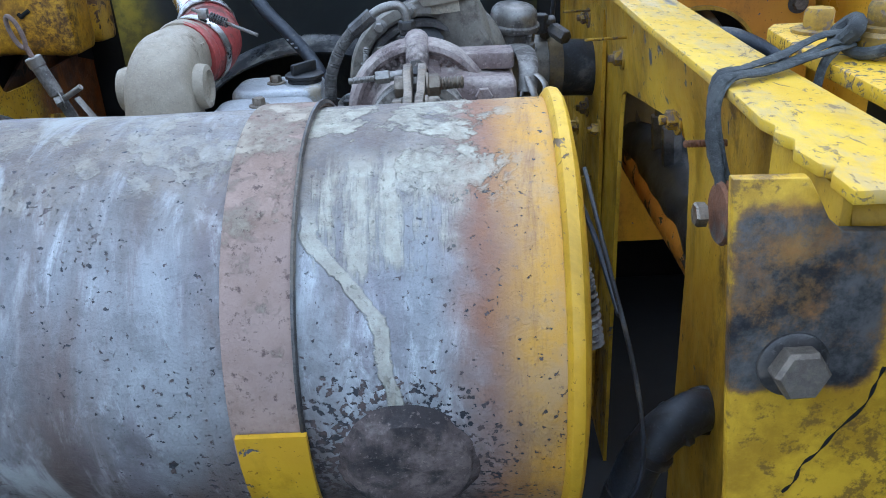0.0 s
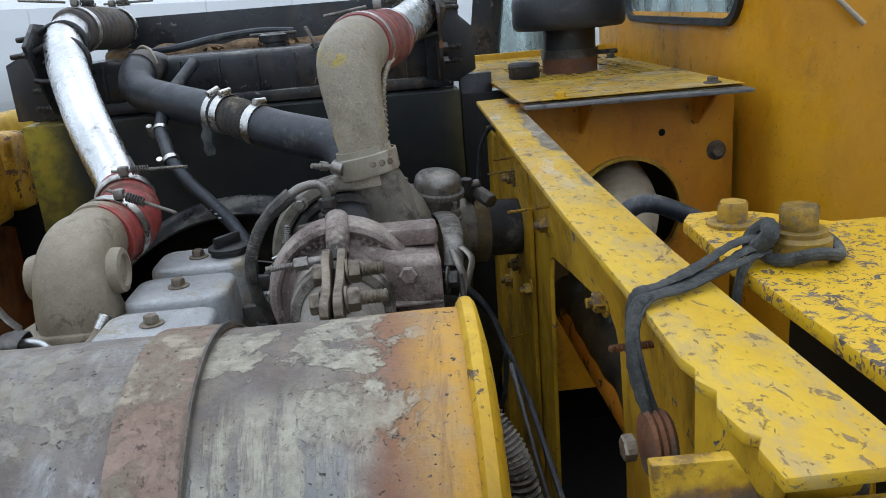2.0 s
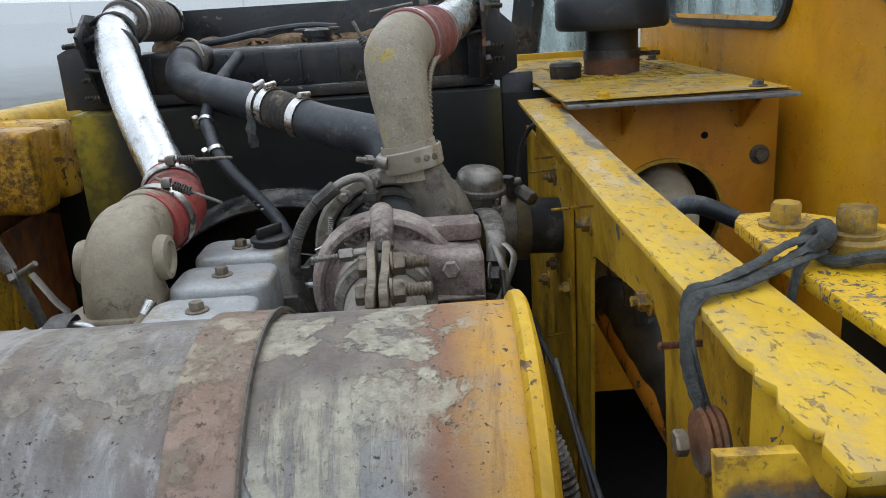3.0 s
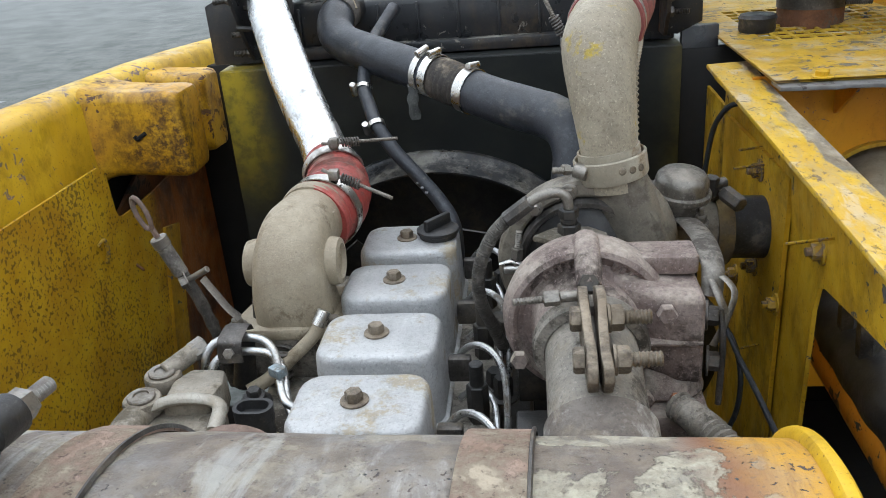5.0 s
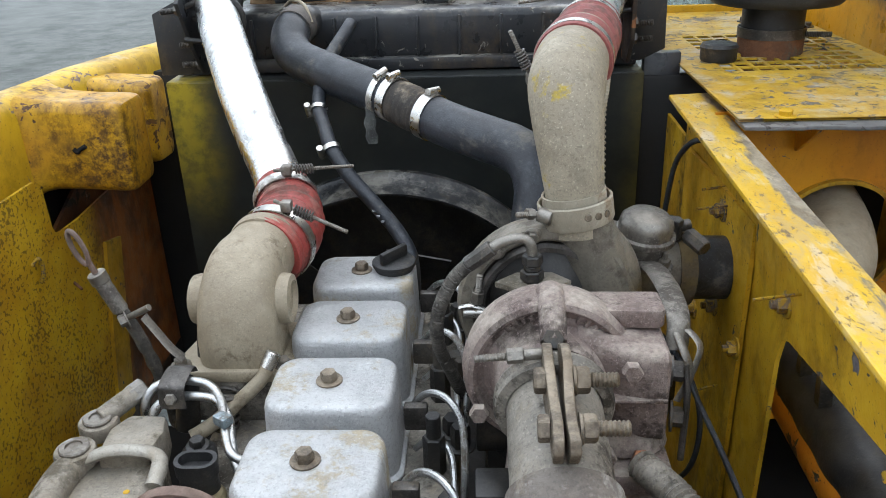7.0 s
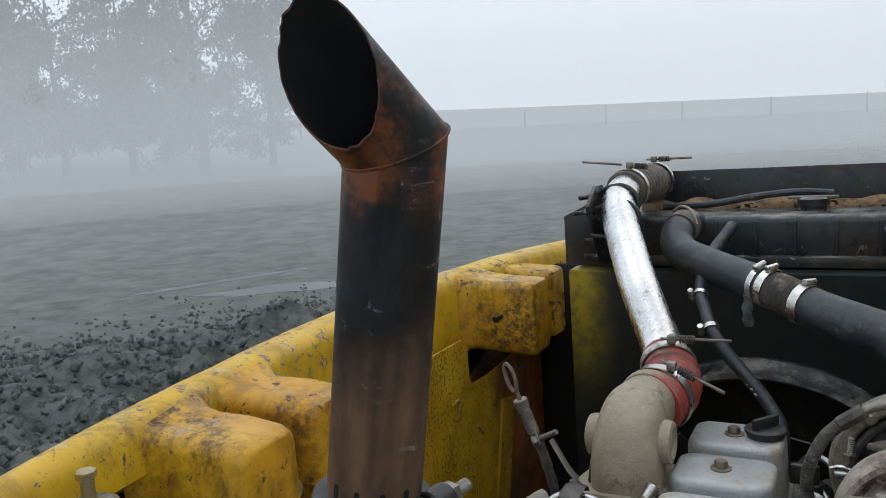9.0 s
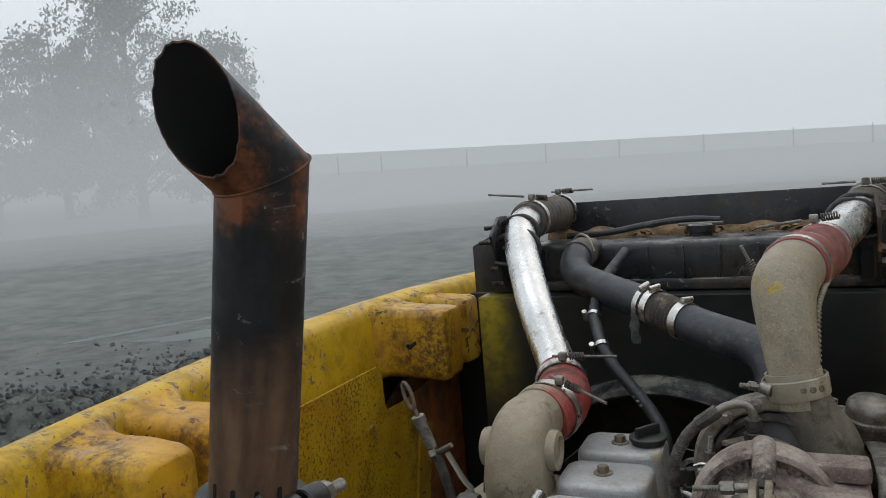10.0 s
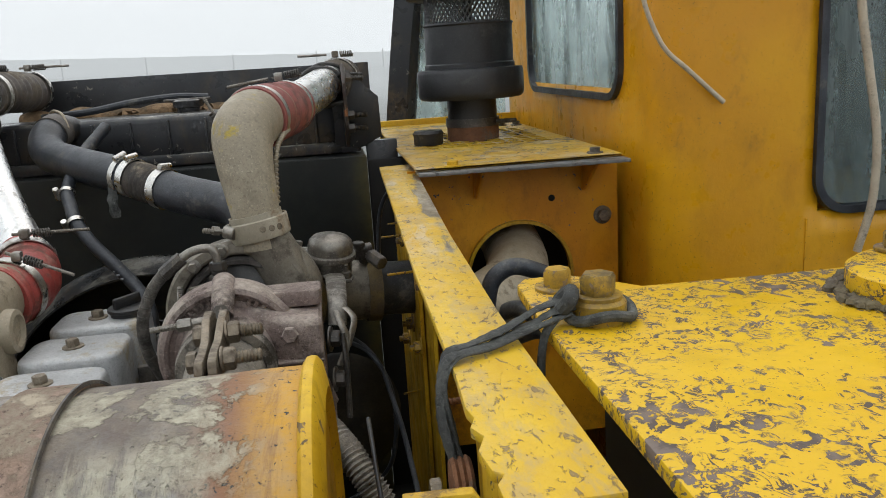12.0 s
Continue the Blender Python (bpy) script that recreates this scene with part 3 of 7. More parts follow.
def sweep(points, r, seg=14, n=8, cap=True, bm=None, flat=1.0, up=None):
    """A round or flattened section drawn along a smooth line. r: metres, or a function of the way 0..1."""
    bm = bm or bmesh.new()
    p = spline(points, n) if n > 1 else [Vector(q) for q in points]
    t0 = (p[1] - p[0]).normalized()
    u = (Vector(up) if up else basis(t0)[0])
    u = (u - t0 * u.dot(t0)).normalized()
    rings = []
    for i, q in enumerate(p):
        t = (p[min(i + 1, len(p) - 1)] - p[max(i - 1, 0)]).normalized()
        u = (u - t * u.dot(t)).normalized()
        v = t.cross(u)
        rad = r(i / (len(p) - 1)) if callable(r) else r
        rings.append([q + (u * math.cos(2 * math.pi * k / seg) + v * flat * math.sin(2 * math.pi * k / seg)) * rad for k in range(seg)])
    loops(bm, rings, cap, cap)
    return bm


def block(lo, hi, bev=0.004, seg=2, bm=None, turn=None):
    """A box between two corners with rounded edges; turn: a matrix about its middle."""
    b = bmesh.new()
    lo, hi = Vector(lo), Vector(hi)
    c, s = (lo + hi) / 2, hi - lo
    bmesh.ops.create_cube(b, size=1, matrix=Matrix.Diagonal((*s, 1)))
    if bev > 0:
        bmesh.ops.bevel(b, geom=b.edges[:], offset=min(bev, min(s) * 0.45), segments=seg, affect="EDGES", profile=0.5)
    bmesh.ops.transform(b, matrix=Matrix.Translation(c) @ (turn or Matrix()), verts=b.verts)
    return join(bm, b)


def join(bm, b):
    if bm is None:
        return b
    me = bpy.data.meshes.new("joined")
    b.to_mesh(me)
    b.free()
    bm.from_mesh(me)
    bpy.data.meshes.remove(me)
    return bm


def slab(outline, axis, a, b, bev=0.003):
    """A plate: an outline in the two other axes (in x, y, z order), drawn from a to b along the axis."""
    bm = bmesh.new()

    def at(p, d):
        q = list(p)
        q.insert("xyz".index(axis), d)
        return Vector(q)
    loops(bm, [[at(p, a) for p in outline], [at(p, b) for p in outline]])
    bmesh.ops.recalc_face_normals(bm, faces=bm.faces)
    if bev > 0:
        bmesh.ops.bevel(bm, geom=bm.edges[:], offset=bev, segments=2, affect="EDGES", profile=0.5)
    return bm


def round_rect(w, h, r, n=6):
    pts = []
    for cx, cy, a0 in ((w / 2 - r, h / 2 - r, 0), (-w / 2 + r, h / 2 - r, 90), (-w / 2 + r, -h / 2 + r, 180), (w / 2 - r, -h / 2 + r, 270)):
        for i in range(n + 1):
            a = radians(a0 + 90 * i / n)
            pts.append((cx + r * math.cos(a), cy + r * math.sin(a)))
    return pts


def holed(outline, hole, axis, a, b):
    """A plate with one hole; outline and hole have the same number of points, in the same turn."""
    bm = bmesh.new()

    def at(p, d):
        q = list(p)
        q.insert("xyz".index(axis), d)
        return Vector(q)
    rings = [[at(p, d) for p in o] for o, d in ((outline, a), (outline, b), (hole, b), (hole, a), (outline, a))]
    loops(bm, rings, False, False)
    bmesh.ops.remove_doubles(bm, verts=bm.verts, dist=1e-5)
    bmesh.ops.recalc_face_normals(bm, faces=bm.faces)
    return bm


def rect_points(x0, y0, x1, y1, hole):
    """The points of a rectangle that face those of a hole round its middle."""
    cx, cy = sum(p[0] for p in hole) / len(hole), sum(p[1] for p in hole) / len(hole)
    out = []
    for px, py in hole:
        dx, dy = px - cx, py - cy
        k = min((x1 - cx) / dx if dx > 1e-9 else 9e9, (x0 - cx) / dx if dx < -1e-9 else 9e9, (y1 - cy) / dy if dy > 1e-9 else 9e9, (y0 - cy) / dy if dy < -1e-9 else 9e9)
        out.append((cx + dx * k, cy + dy * k))
    for c in ((x0, y0), (x0, y1), (x1, y0), (x1, y1)):
        i = min(range(len(out)), key=lambda j: (out[j][0] - c[0]) ** 2 + (out[j][1] - c[1]) ** 2)
        out[i] = c
    return out


def circle(cx, cy, r, n=48):
    return [(cx + r * math.cos(2 * math.pi * i / n), cy + r * math.sin(2 * math.pi * i / n)) for i in range(n)]


def bolt(p, d, r=0.009, h=0.008, washer=1.5, bm=None, shank=0.0):
    """A hexagon head on a washer, standing on p."""
    bm = bm or bmesh.new()
    t = 0.0
    if washer:
        t = r * 0.25
        lathe([(r * washer, 0), (r * washer, t * 0.8), (r * washer - t * 0.3, t)], p, d, 20, bm=bm)
    m = Vector(p) + Vector(d).normalized() * t
    lathe([(r * 0.98, 0), (r * 1.0, h * 0.8), (r * 0.86, h)], m, d, 6, bm=bm)
    if shank:
        rod(m, m + Vector(d).normalized() * (h + shank), r * 0.5, seg=12, bm=bm)
    return bm


def thread(a, b, r, pitch=0.003, bm=None, seg=12):
    """A threaded stud from a to b."""
    a, b = Vector(a), Vector(b)
    h = (b - a).length
    n = max(2, int(h / pitch))
    prof = [(r * 0.7, 0)]
    for i in range(n):
        prof += [(r, (i + 0.35) * h / n), (r * 0.8, (i + 0.85) * h / n)]
    prof.append((r * 0.6, h))
    return lathe(prof, a, b - a, seg, bm=bm)


def coil(a, b, r, wire, turns, bm=None):
    a, b = Vector(a), Vector(b)
    u, v, w = basis(b - a)
    n = int(turns * 10)
    pts = [a + (b - a) * (i / n) + (u * math.cos(2 * math.pi * turns * i / n) + v * math.sin(2 * math.pi * turns * i / n)) * r for i in range(n + 1)]
    return sweep(pts, wire, 6, 1, bm=bm)


def band(p, d, r, width, thick=0.002, bm=None, seg=36):
    """A flat hoop round the axis d, in the middle of p."""
    return lathe([(r, -width / 2), (r + thick, -width / 2), (r + thick, width / 2), (r, width / 2), (r, -width / 2)], p, d, seg, False, False, bm=bm)


def spring_clamp(owner, p, d, r, side, reach=0.07):
    """A hoop with a T-bolt and a coil spring, as on charge-air sleeves."""
    u = (Vector(side) - Vector(d).normalized() * Vector(side).dot(Vector(d).normalized())).normalized()
    w = Vector(d).normalized().cross(u)
    c = part("hose_clamp", band(p, d, r, 0.018), band_steel, owner, "spring-loaded steel hose clamp")
    q = Vector(p) + u * (r + 0.010)
    part("clamp_bolt", join(thread(q - w * 0.02, q + w * reach, 0.0032), block(q - Vector((0.008,) * 3), q + Vector((0.008,) * 3), 0.003)), bolt_steel, c)
    part("clamp_spring", coil(q + w * 0.012, q + w * 0.042, 0.0065, 0.0016, 7), dark_steel, c)
    return c


def screw_clamp(owner, p, d, r, side, width=0.014):
    u = (Vector(side) - Vector(d).normalized() * Vector(side).dot(Vector(d).normalized())).normalized()
    w = Vector(d).normalized().cross(u)
    c = part("hose_clamp", band(p, d, r, width), band_steel, owner, "bright worm-drive hose clamp")
    q = Vector(p) + u * (r + 0.006)
    part("clamp_screw", rod(q - w * 0.014, q + w * 0.014, 0.006, seg=12), band_steel, c)
    return c


# ---- ground, water, distance ----
def land(x, y):
    """Height of the ground: churned spoil beside the machine, then a field that climbs into the fog."""
    r = math.hypot(x, y)
    az = math.degrees(math.atan2(-x, y))
    lift = 0.012 + 0.0006 * max(-10.0, min(az, 60.0))
    far = max(0.0, r - 16.0)
    h = (lift * r + 2.4) * min(1.0, far / 60.0) ** 1.3
    lump = noise.fractal((x * 1.3, y * 1.3, 0.3), 1.0, 2.0, 3)
    clod = noise.fractal((x * 3.2, y * 3.2, 1.3), 1.0, 2.0, 2)
    dug = max(0.0, 1.0 - abs(r - 8.6) / 3.0)
    bank = max(0.0, 1.0 - abs(r - 10.0) / 1.3) * max(0.0, min(1.0, (az - 30) / 8.0))
    h += dug * (0.08 + 0.15 * lump + 0.12 * clod + 0.05 * noise.fractal((x * 8.0, y * 8.0, 2.3), 1.0, 2.0, 2)) + bank * (0.22 + 0.20 * lump + 0.12 * clod)
    h += 0.001 * lump + 0.05 * max(0.0, min(1.0, (12.0 - r) / 1.5)) * lump
    return h


def build_ground():
    bm = bmesh.new()
    radii = [0.0] + [1.5 * (1.0105 ** i) for i in range(560) if 1.5 * (1.0105 ** i) < 500]
    n = 360
    rings = []
    for r in radii[1:]:
        ring = []
        for i in range(n):
            # finer steps on the side that is in view
            a = i / n
            ang = radians(-75 + 165 * (a / 0.8)) if a < 0.8 else radians(90 + 195 * ((a - 0.8) / 0.2))
            x, y = -r * math.sin(ang), r * math.cos(ang)
            ring.append((x, y, land(x, y)))
        rings.append(ring)
    loops(bm, rings, True, False)
    ob = solo("ground", bm, mud, (0, 0, 0), "wet grey churned clay rising to a foggy field", "ground", kind="structure")
    return ob


build_ground()


def puddle(cx, cy, long, wide, turn):
    """A shallow sheet of water lying in the clay, with a ragged shore."""
    pts = []
    for i in range(60):
        a = 2 * math.pi * i / 60
        k = 1.0 + 0.35 * noise.fractal((math.cos(a) * 1.7 + cx, math.sin(a) * 1.7, 0.5), 1.0, 2.0, 3)
        px, py = long * k * math.cos(a), wide * k * math.sin(a)
        pts.append((cx + px * math.cos(turn) - py * math.sin(turn), cy + px * math.sin(turn) + py * math.cos(turn)))
    z = sum(land(x, y) for x, y in pts) / len(pts) + 0.004
    solo("water", slab(pts, "z", z - 0.05, z, 0), water_mat, (cx, cy, 0), "shallow grey puddle on the clay", "puddle", kind="structure")


puddle(-10.8, 11.2, 1.7, 0.16, radians(60))
puddle(-8.9, 11.0, 1.3, 0.45, radians(35))


# Rings of glowing sheet put the haze in; no real surfaces stand there.
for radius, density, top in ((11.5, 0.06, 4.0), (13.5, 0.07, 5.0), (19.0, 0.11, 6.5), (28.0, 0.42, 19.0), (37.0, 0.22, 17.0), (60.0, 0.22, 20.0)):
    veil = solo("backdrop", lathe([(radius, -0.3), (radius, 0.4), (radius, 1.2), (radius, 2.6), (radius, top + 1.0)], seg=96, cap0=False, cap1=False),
                haze_sheet_material("fog", density, top), (0, 0, 0), "glowing translucent sheet standing in for the fog's haze", "fog", kind="structure")
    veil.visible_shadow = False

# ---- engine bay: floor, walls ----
# Floor and bulkhead are unseen, added to close the bay and keep it dark.
solo("floor", block((-0.95, 0.10, 1.15), (1.20, 2.12, 1.20), 0.004), pit_dark, (0, 1.2, 1.15), "near-black floor added to close the engine bay", "floor", kind="structure")
solo("wall_front", block((-0.95, 0.40, 1.15), (0.16, 0.44, 1.62), 0.004), yellow_wall, (-0.4, 0.42, 1.15), "yellow bulkhead added below the exhaust drum to close the bay", "bulkhead", kind="structure")


# Oily rust, its browns taken darker for the shade on the side plate.
rusty_plate = worn_paint("shaded_oily_rust", (0.16, 0.06, 0.015), (0.05, 0.025, 0.012), chip=(0.02, 0.018, 0.016), amount=0.5, scale=14, stains=0.9, stain=(0.02, 0.016, 0.012))


def spatter():
    """Yellow sheet spattered with oil, rusted brown past its notch."""
    k = Mat("oil_spattered_enamel", 0.42, 0.0, 0.4)
    x, y, z = k.xyz()
    c = k.mix(k.ramp(k.noise(6, 6, 0.65), 0.36, 0.64), (0.55, 0.335, 0.012), (0.41, 0.215, 0.008))
    spot = k.ramp(k.math("ADD", k.noise(115, 4, 0.6, 0.1), k.math("MULTIPLY", k.noise(5, 4), 0.36)), 0.715, 0.76)
    c = k.mix(k.math("MULTIPLY", spot, 0.7), c, (0.06, 0.032, 0.012))
    w = k.math("ADD", y, k.math("MULTIPLY", k.math("SUBTRACT", k.noise(9, 7, 0.7), 0.5), 0.30))
    brown = k.mix(k.ramp(k.noise(12, 8, 0.72, 0.3, (1, 1, 0.5)), 0.38, 0.64), (0.26, 0.085, 0.014), (0.07, 0.03, 0.013))
    c = k.mix(k.ramp(w, 0.58, 0.70), c, brown)
    k.color(c)
    k.rough(k.ramp(k.noise(20, 5), 0.3, 0.7, 0.32, 0.6))
    k.bump(k.math("ADD", spot, k.noise(30, 6, 0.7)), 0.4, 0.0015)
    return k.m


spattered = spatter()
yellow_lug = worn_paint("yellow_enamel_lug", (0.60, 0.35, 0.015), (0.49, 0.24, 0.008), chip=(0.085, 0.045, 0.022), amount=0.42, scale=30, stains=1.15, stain=(0.075, 0.036, 0.014), mottle=0.6, dust=0.15, dustc=(0.40, 0.30, 0.20))


def cast_lug(y0, y1, z0, z1, x0, x1):
    """A hollow cast lug that grows out of the rail with a wide fillet and ends in rounded corners."""
    bm = bmesh.new()
    rings = []
    cy, cz, w, h = (y0 + y1) / 2, (z0 + z1) / 2, y1 - y0, z1 - z0
    for k, grow in ((0.0, 0.026), (0.09, 0.011), (0.18, 0.004), (0.30, 0.0), (0.60, 0.0), (0.88, -0.001), (0.95, -0.005), (0.985, -0.011), (1.0, -0.022)):
        ring = []
        for py, pz in round_rect(w + 2 * grow, h + 2 * grow * 0.5, max(0.010, 0.024 + grow * 0.4), 6):
            q = Vector((x0 + (x1 - x0) * k, cy + py, min(cz + pz - 0.010 * k, 2.078)))
            q.y += 0.004 * noise.noise(q * 14)
            q.z += 0.004 * noise.noise(q * 16 + Vector((3, 1, 2))) - 0.010 * max(0.0, -pz) / h * k
            ring.append(q)
        rings.append(ring)
    loops(bm, rings)
    bmesh.ops.recalc_face_normals(bm, faces=bm.faces)
    return bm


def left_wall():
    w = thing("wall_west", (-0.97, 1.4, 1.15), "yellow cast counterweight side wall with deep pockets", "wall", kind="structure")
    # rail: a bowed top flange with a rounded inner shoulder
    rings = []
    line = ((0.10, -0.80, -0.72), (0.45, -0.885, -0.83), (0.75, -0.957, -0.900), (0.92, -0.992, -0.925), (1.23, -1.036, -0.955), (1.55, -1.062, -0.968), (1.80, -1.06, -0.968), (2.0, -1.042, -0.958), (2.2, -1.016, -0.930), (2.35, -0.985, -0.895), (2.6, -0.89, -0.80), (2.75, -0.82, -0.73))
    fine = spline([(a, b, c) for a, b, c in line], 4)
    for q in fine:
        y, xo, xi = q
        deep = 0.06 + 0.11 * max(0.0, min(1.0, (y - 1.0) / 0.25))
        sec = [(xo + 0.01, 1.96), (xo, 2.05), (xo + 0.006, 2.070), (xo + 0.018, 2.079), (xo + (xi - xo) * 0.5, 2.081), (xi - 0.016, 2.078), (xi - 0.005, 2.071), (xi + 0.001, 2.058), (xi + 0.004, 2.04), (xi + 0.006, 2.062 - deep), (xi - 0.012, 2.052 - deep)]
        rings.append([(x, y, z + 0.0016 * noise.noise((x * 20, y * 11, z * 20))) for x, z in sec])
    bm = bmesh.new()
    loops(bm, rings)
    bmesh.ops.recalc_face_normals(bm, faces=bm.faces)
    part("top_rail", bm, yellow_rail, w, "chipped yellow top flange")
    part("side_plate", slab([(0.2, 1.15), (0.2, 1.80), (1.93, 1.79), (2.25, 1.93), (2.45, 1.93), (2.45, 1.15)], "x", -0.95, -0.942, 0.0), rusty_plate, w, "oily rusty side plate, darkened for its shade")
    # near-black backing added where only a shaded void shows
    part("void_backing", slab([(-0.86, 0.2), (-0.95, 0.72), (-1.0, 1.0), (-1.04, 1.5), (-1.03, 2.0), (-0.975, 2.35), (-0.85, 2.65), (-0.83, 2.64), (-0.955, 2.34), (-1.01, 2.0), (-1.02, 1.5), (-0.98, 1.0), (-0.93, 0.72), (-0.84, 0.2)], "z", 1.15, 1.99, 0), pit_dark, w, "near-black backing added for the dark void behind the wall")
    for y0, y1, z0, z1, x0, x1 in ((1.975, 2.105, 1.888, 2.068, -0.965, -0.764), (2.20, 2.315, 1.875, 2.058, -0.945, -0.796), (1.095, 1.215, 1.885, 2.062, -0.955, -0.766), (0.925, 1.045, 1.885, 2.060, -0.945, -0.752)):
        part("pocket", cast_lug(y0, y1, z0, z1, x0, x1), yellow_lug, w, "rounded yellow cast lug")
    # loose sheet bolted in front of the plate, with a notch under the lug
    part("splash_sheet", slab([(1.24, 1.30), (1.24, 1.945), (1.50, 1.942), (1.72, 1.941), (1.872, 1.940), (1.887, 1.934), (1.897, 1.918), (1.900, 1.838), (1.906, 1.824), (1.92, 1.817), (2.0, 1.813), (2.27, 1.825), (2.385, 1.79), (2.385, 1.30)], "x", -0.915, -0.909, 0.0), spattered, w, "oil-spattered yellow splash sheet")
    part("stiffener", slab([(1.96, 1.3), (2.08, 1.725), (2.152, 1.708), (2.04, 1.3)], "x", -0.909, -0.901, 0.0), yellow_wall, w)
    part("sheet_hook", sweep([(-0.907, 1.80, 1.80), (-0.899, 1.808, 1.81), (-0.897, 1.815, 1.80), (-0.899, 1.815, 1.775), (-0.907, 1.812, 1.76)], 0.004, 8), bolt_yellow, w, "bent welded hook")
    part("sheet_pin", rod((-0.91, 1.93, 1.70), (-0.88, 1.90, 1.70), 0.003, seg=8), rust, w, "thin rusty pin")
    part("sheet_clip", block((-0.93, 1.40, 1.94), (-0.905, 1.415, 1.985), 0.002), rusty_plate, w, "dark angle clip behind the sheet")
    part("pipe_stub", rod((-0.90, 1.070, 1.925), (-0.79, 1.070, 1.930), 0.017, seg=18), cast_dusty, w, "dusty pipe end between the lugs")
    # holes drawn as black patches on the lugs, for their shaded depth
    part("dent", sweep([(-0.868, 1.9705, 1.974), (-0.862, 1.9705, 1.967), (-0.855, 1.9705, 1.972), (-0.843, 1.9705, 1.979)], 0.0045, 8), soot, w, "torn hole in the lug")
    part("dent", lathe([(0.016, 0), (0.016, 0.0012)], (-0.850, 0.9225, 1.925), (0, -1, 0), 24), soot, w, "round hole in the lug")
    return w


left_wall()


# Near-black closing plate, added so no ground shows through the gap.
solo("wall_north", block((-0.98, 2.42, 1.15), (-0.66, 2.45, 2.03), 0.004), pit_dark, (-0.85, 2.43, 1.15), "near-black plate added to close the gap beside the radiator", "wall", kind="structure")


def right_frame():
    w = thing("wall_east", (0.30, 1.3, 1.15), "yellow welded side frame with a flat top beam and bolted inner panel", "frame", kind="structure")
    # top beam, bent a little outwards at the far end, torn at its near inner edge
    out = [(0.308, 0.535), (0.308, 0.85), (0.318, 1.2), (0.345, 1.80), (0.358, 1.955), (0.278, 1.945), (0.272, 1.75), (0.262, 1.4), (0.250, 1.0), (0.246, 0.72), (0.243, 0.66), (0.246, 0.645), (0.241, 0.632), (0.247, 0.618), (0.240, 0.60), (0.243, 0.575), (0.249, 0.57), (0.243, 0.56), (0.243, 0.535)]
    part("top_beam", slab(out, "z", 2.054, 2.062, 0.0015), yellow_beam, w, "scuffed yellow flat-topped beam")
    # web below the beam with a rounded cut-out between two legs
    web = [(1.93, 2.056), (0.70, 2.056), (0.70, 1.2), (0.965, 1.2), (0.968, 1.80), (0.985, 1.912), (1.000, 1.932), (1.020, 1.941), (1.06, 1.942), (1.20, 1.925), (1.33, 1.908), (1.352, 1.898), (1.362, 1.86), (1.375, 1.2), (2.10, 1.2), (2.10, 1.985), (1.93, 1.985)]
    bm = slab(web, "x", 0.300, 0.306, 0.0)
    for v in bm.verts:
        v.co.x += max(0.0, v.co.y - 0.9) * 0.012 - max(0.0, 0.9 - v.co.y) * 0.12
    part("web", bm, yellow_wall, w, "yellow web plate of the side frame")
    part("doubler", slab([(1.478, 1.25), (1.478, 2.0), (1.86, 1.99), (1.86, 1.25)], "x", 0.298, 0.3045, 0.0), yellow_wall, w, "overlapping inner panel sheet")
    part("beam_flange", slab([(0.66, 2.054), (0.66, 2.035), (1.94, 2.035), (1.94, 2.054)], "x", 0.292, 0.2995, 0.0), yellow_wall, w)
    for y, z, x in ((1.614, 1.966, 0.298), (1.342, 1.953, 0.302), (1.034, 1.951, 0.300), (1.712, 1.744, 0.298), (1.483, 1.805, 0.298), (1.605, 1.81, 0.298)):
        part("bolt", bolt((x, y, z), (-1, 0, 0), 0.0115, 0.011, shank=0.007), bolt_yellow, w, "yellow-painted hexagon bolt")
    for y, z, n in ((1.60, 1.98, 0.07), (1.64, 1.995, 0.05), (1.30, 1.99, 0.085), (1.55, 1.70, 0.05)):
        part("pin", rod((0.305, y, z), (0.305 - n * 0.8, y - 0.02, z + 0.003), 0.0019, seg=10), bolt_yellow, w, "thin rusty pin")
    part("stud", thread((0.292, 0.845, 1.985), (0.250, 0.838, 1.988), 0.0034, 0.0028), rust, w, "rusty threaded stud")
    return w


right_frame()


def near_bracket():
    b = thing("pivot_bracket", (0.24, 0.56, 1.5), "yellow bracket plate smeared with black grease, with a big bolt", "bracket")
    part("face_plate", slab([(0.213, 1.4), (0.207, 1.865), (0.198, 1.976), (0.191, 2.064), (0.229, 2.063), (0.236, 2.051), (0.242, 2.040), (0.250, 2.033), (0.40, 2.027), (0.40, 1.4)], "y", 0.552, 0.560, 0.0012), yellow_grease, b, "yellow plate with black grease")
    part("washer", lathe([(0.0195, 0), (0.0195, 0.0025), (0.0180, 0.0035), (0.012, 0.0035)], (0.234, 0.552, 1.955), (0, -1, 0.05), 36), dark_steel, b, "black greasy washer")
    part("big_bolt", bolt((0.2345, 0.549, 1.954), (0.04, -1, 0.10), 0.0155, 0.013, 0), ear_steel, b, "greasy browned hexagon bolt")
    part("crack", sweep([(0.240, 0.5515, 1.864), (0.246, 0.5515, 1.872), (0.249, 0.5515, 1.884), (0.257, 0.5515, 1.893), (0.265, 0.5515, 1.907), (0.278, 0.5515, 1.924), (0.282, 0.5515, 1.938), (0.285, 0.5515, 1.95)], lambda u: 0.0007 + 0.0004 * math.sin(u * 40), 6, 6), soot, b, "dark crack in the plate")
    part("gusset", slab([(0.562, 2.05), (0.66, 2.05), (0.66, 1.99), (0.60, 1.985), (0.562, 1.94)], "x", 0.252, 0.258, 0.001), yellow, b)
    part("pin_boss", rod((0.26, 0.60, 2.02), (0.31, 0.60, 2.02), 0.03), yellow, b)
    return b


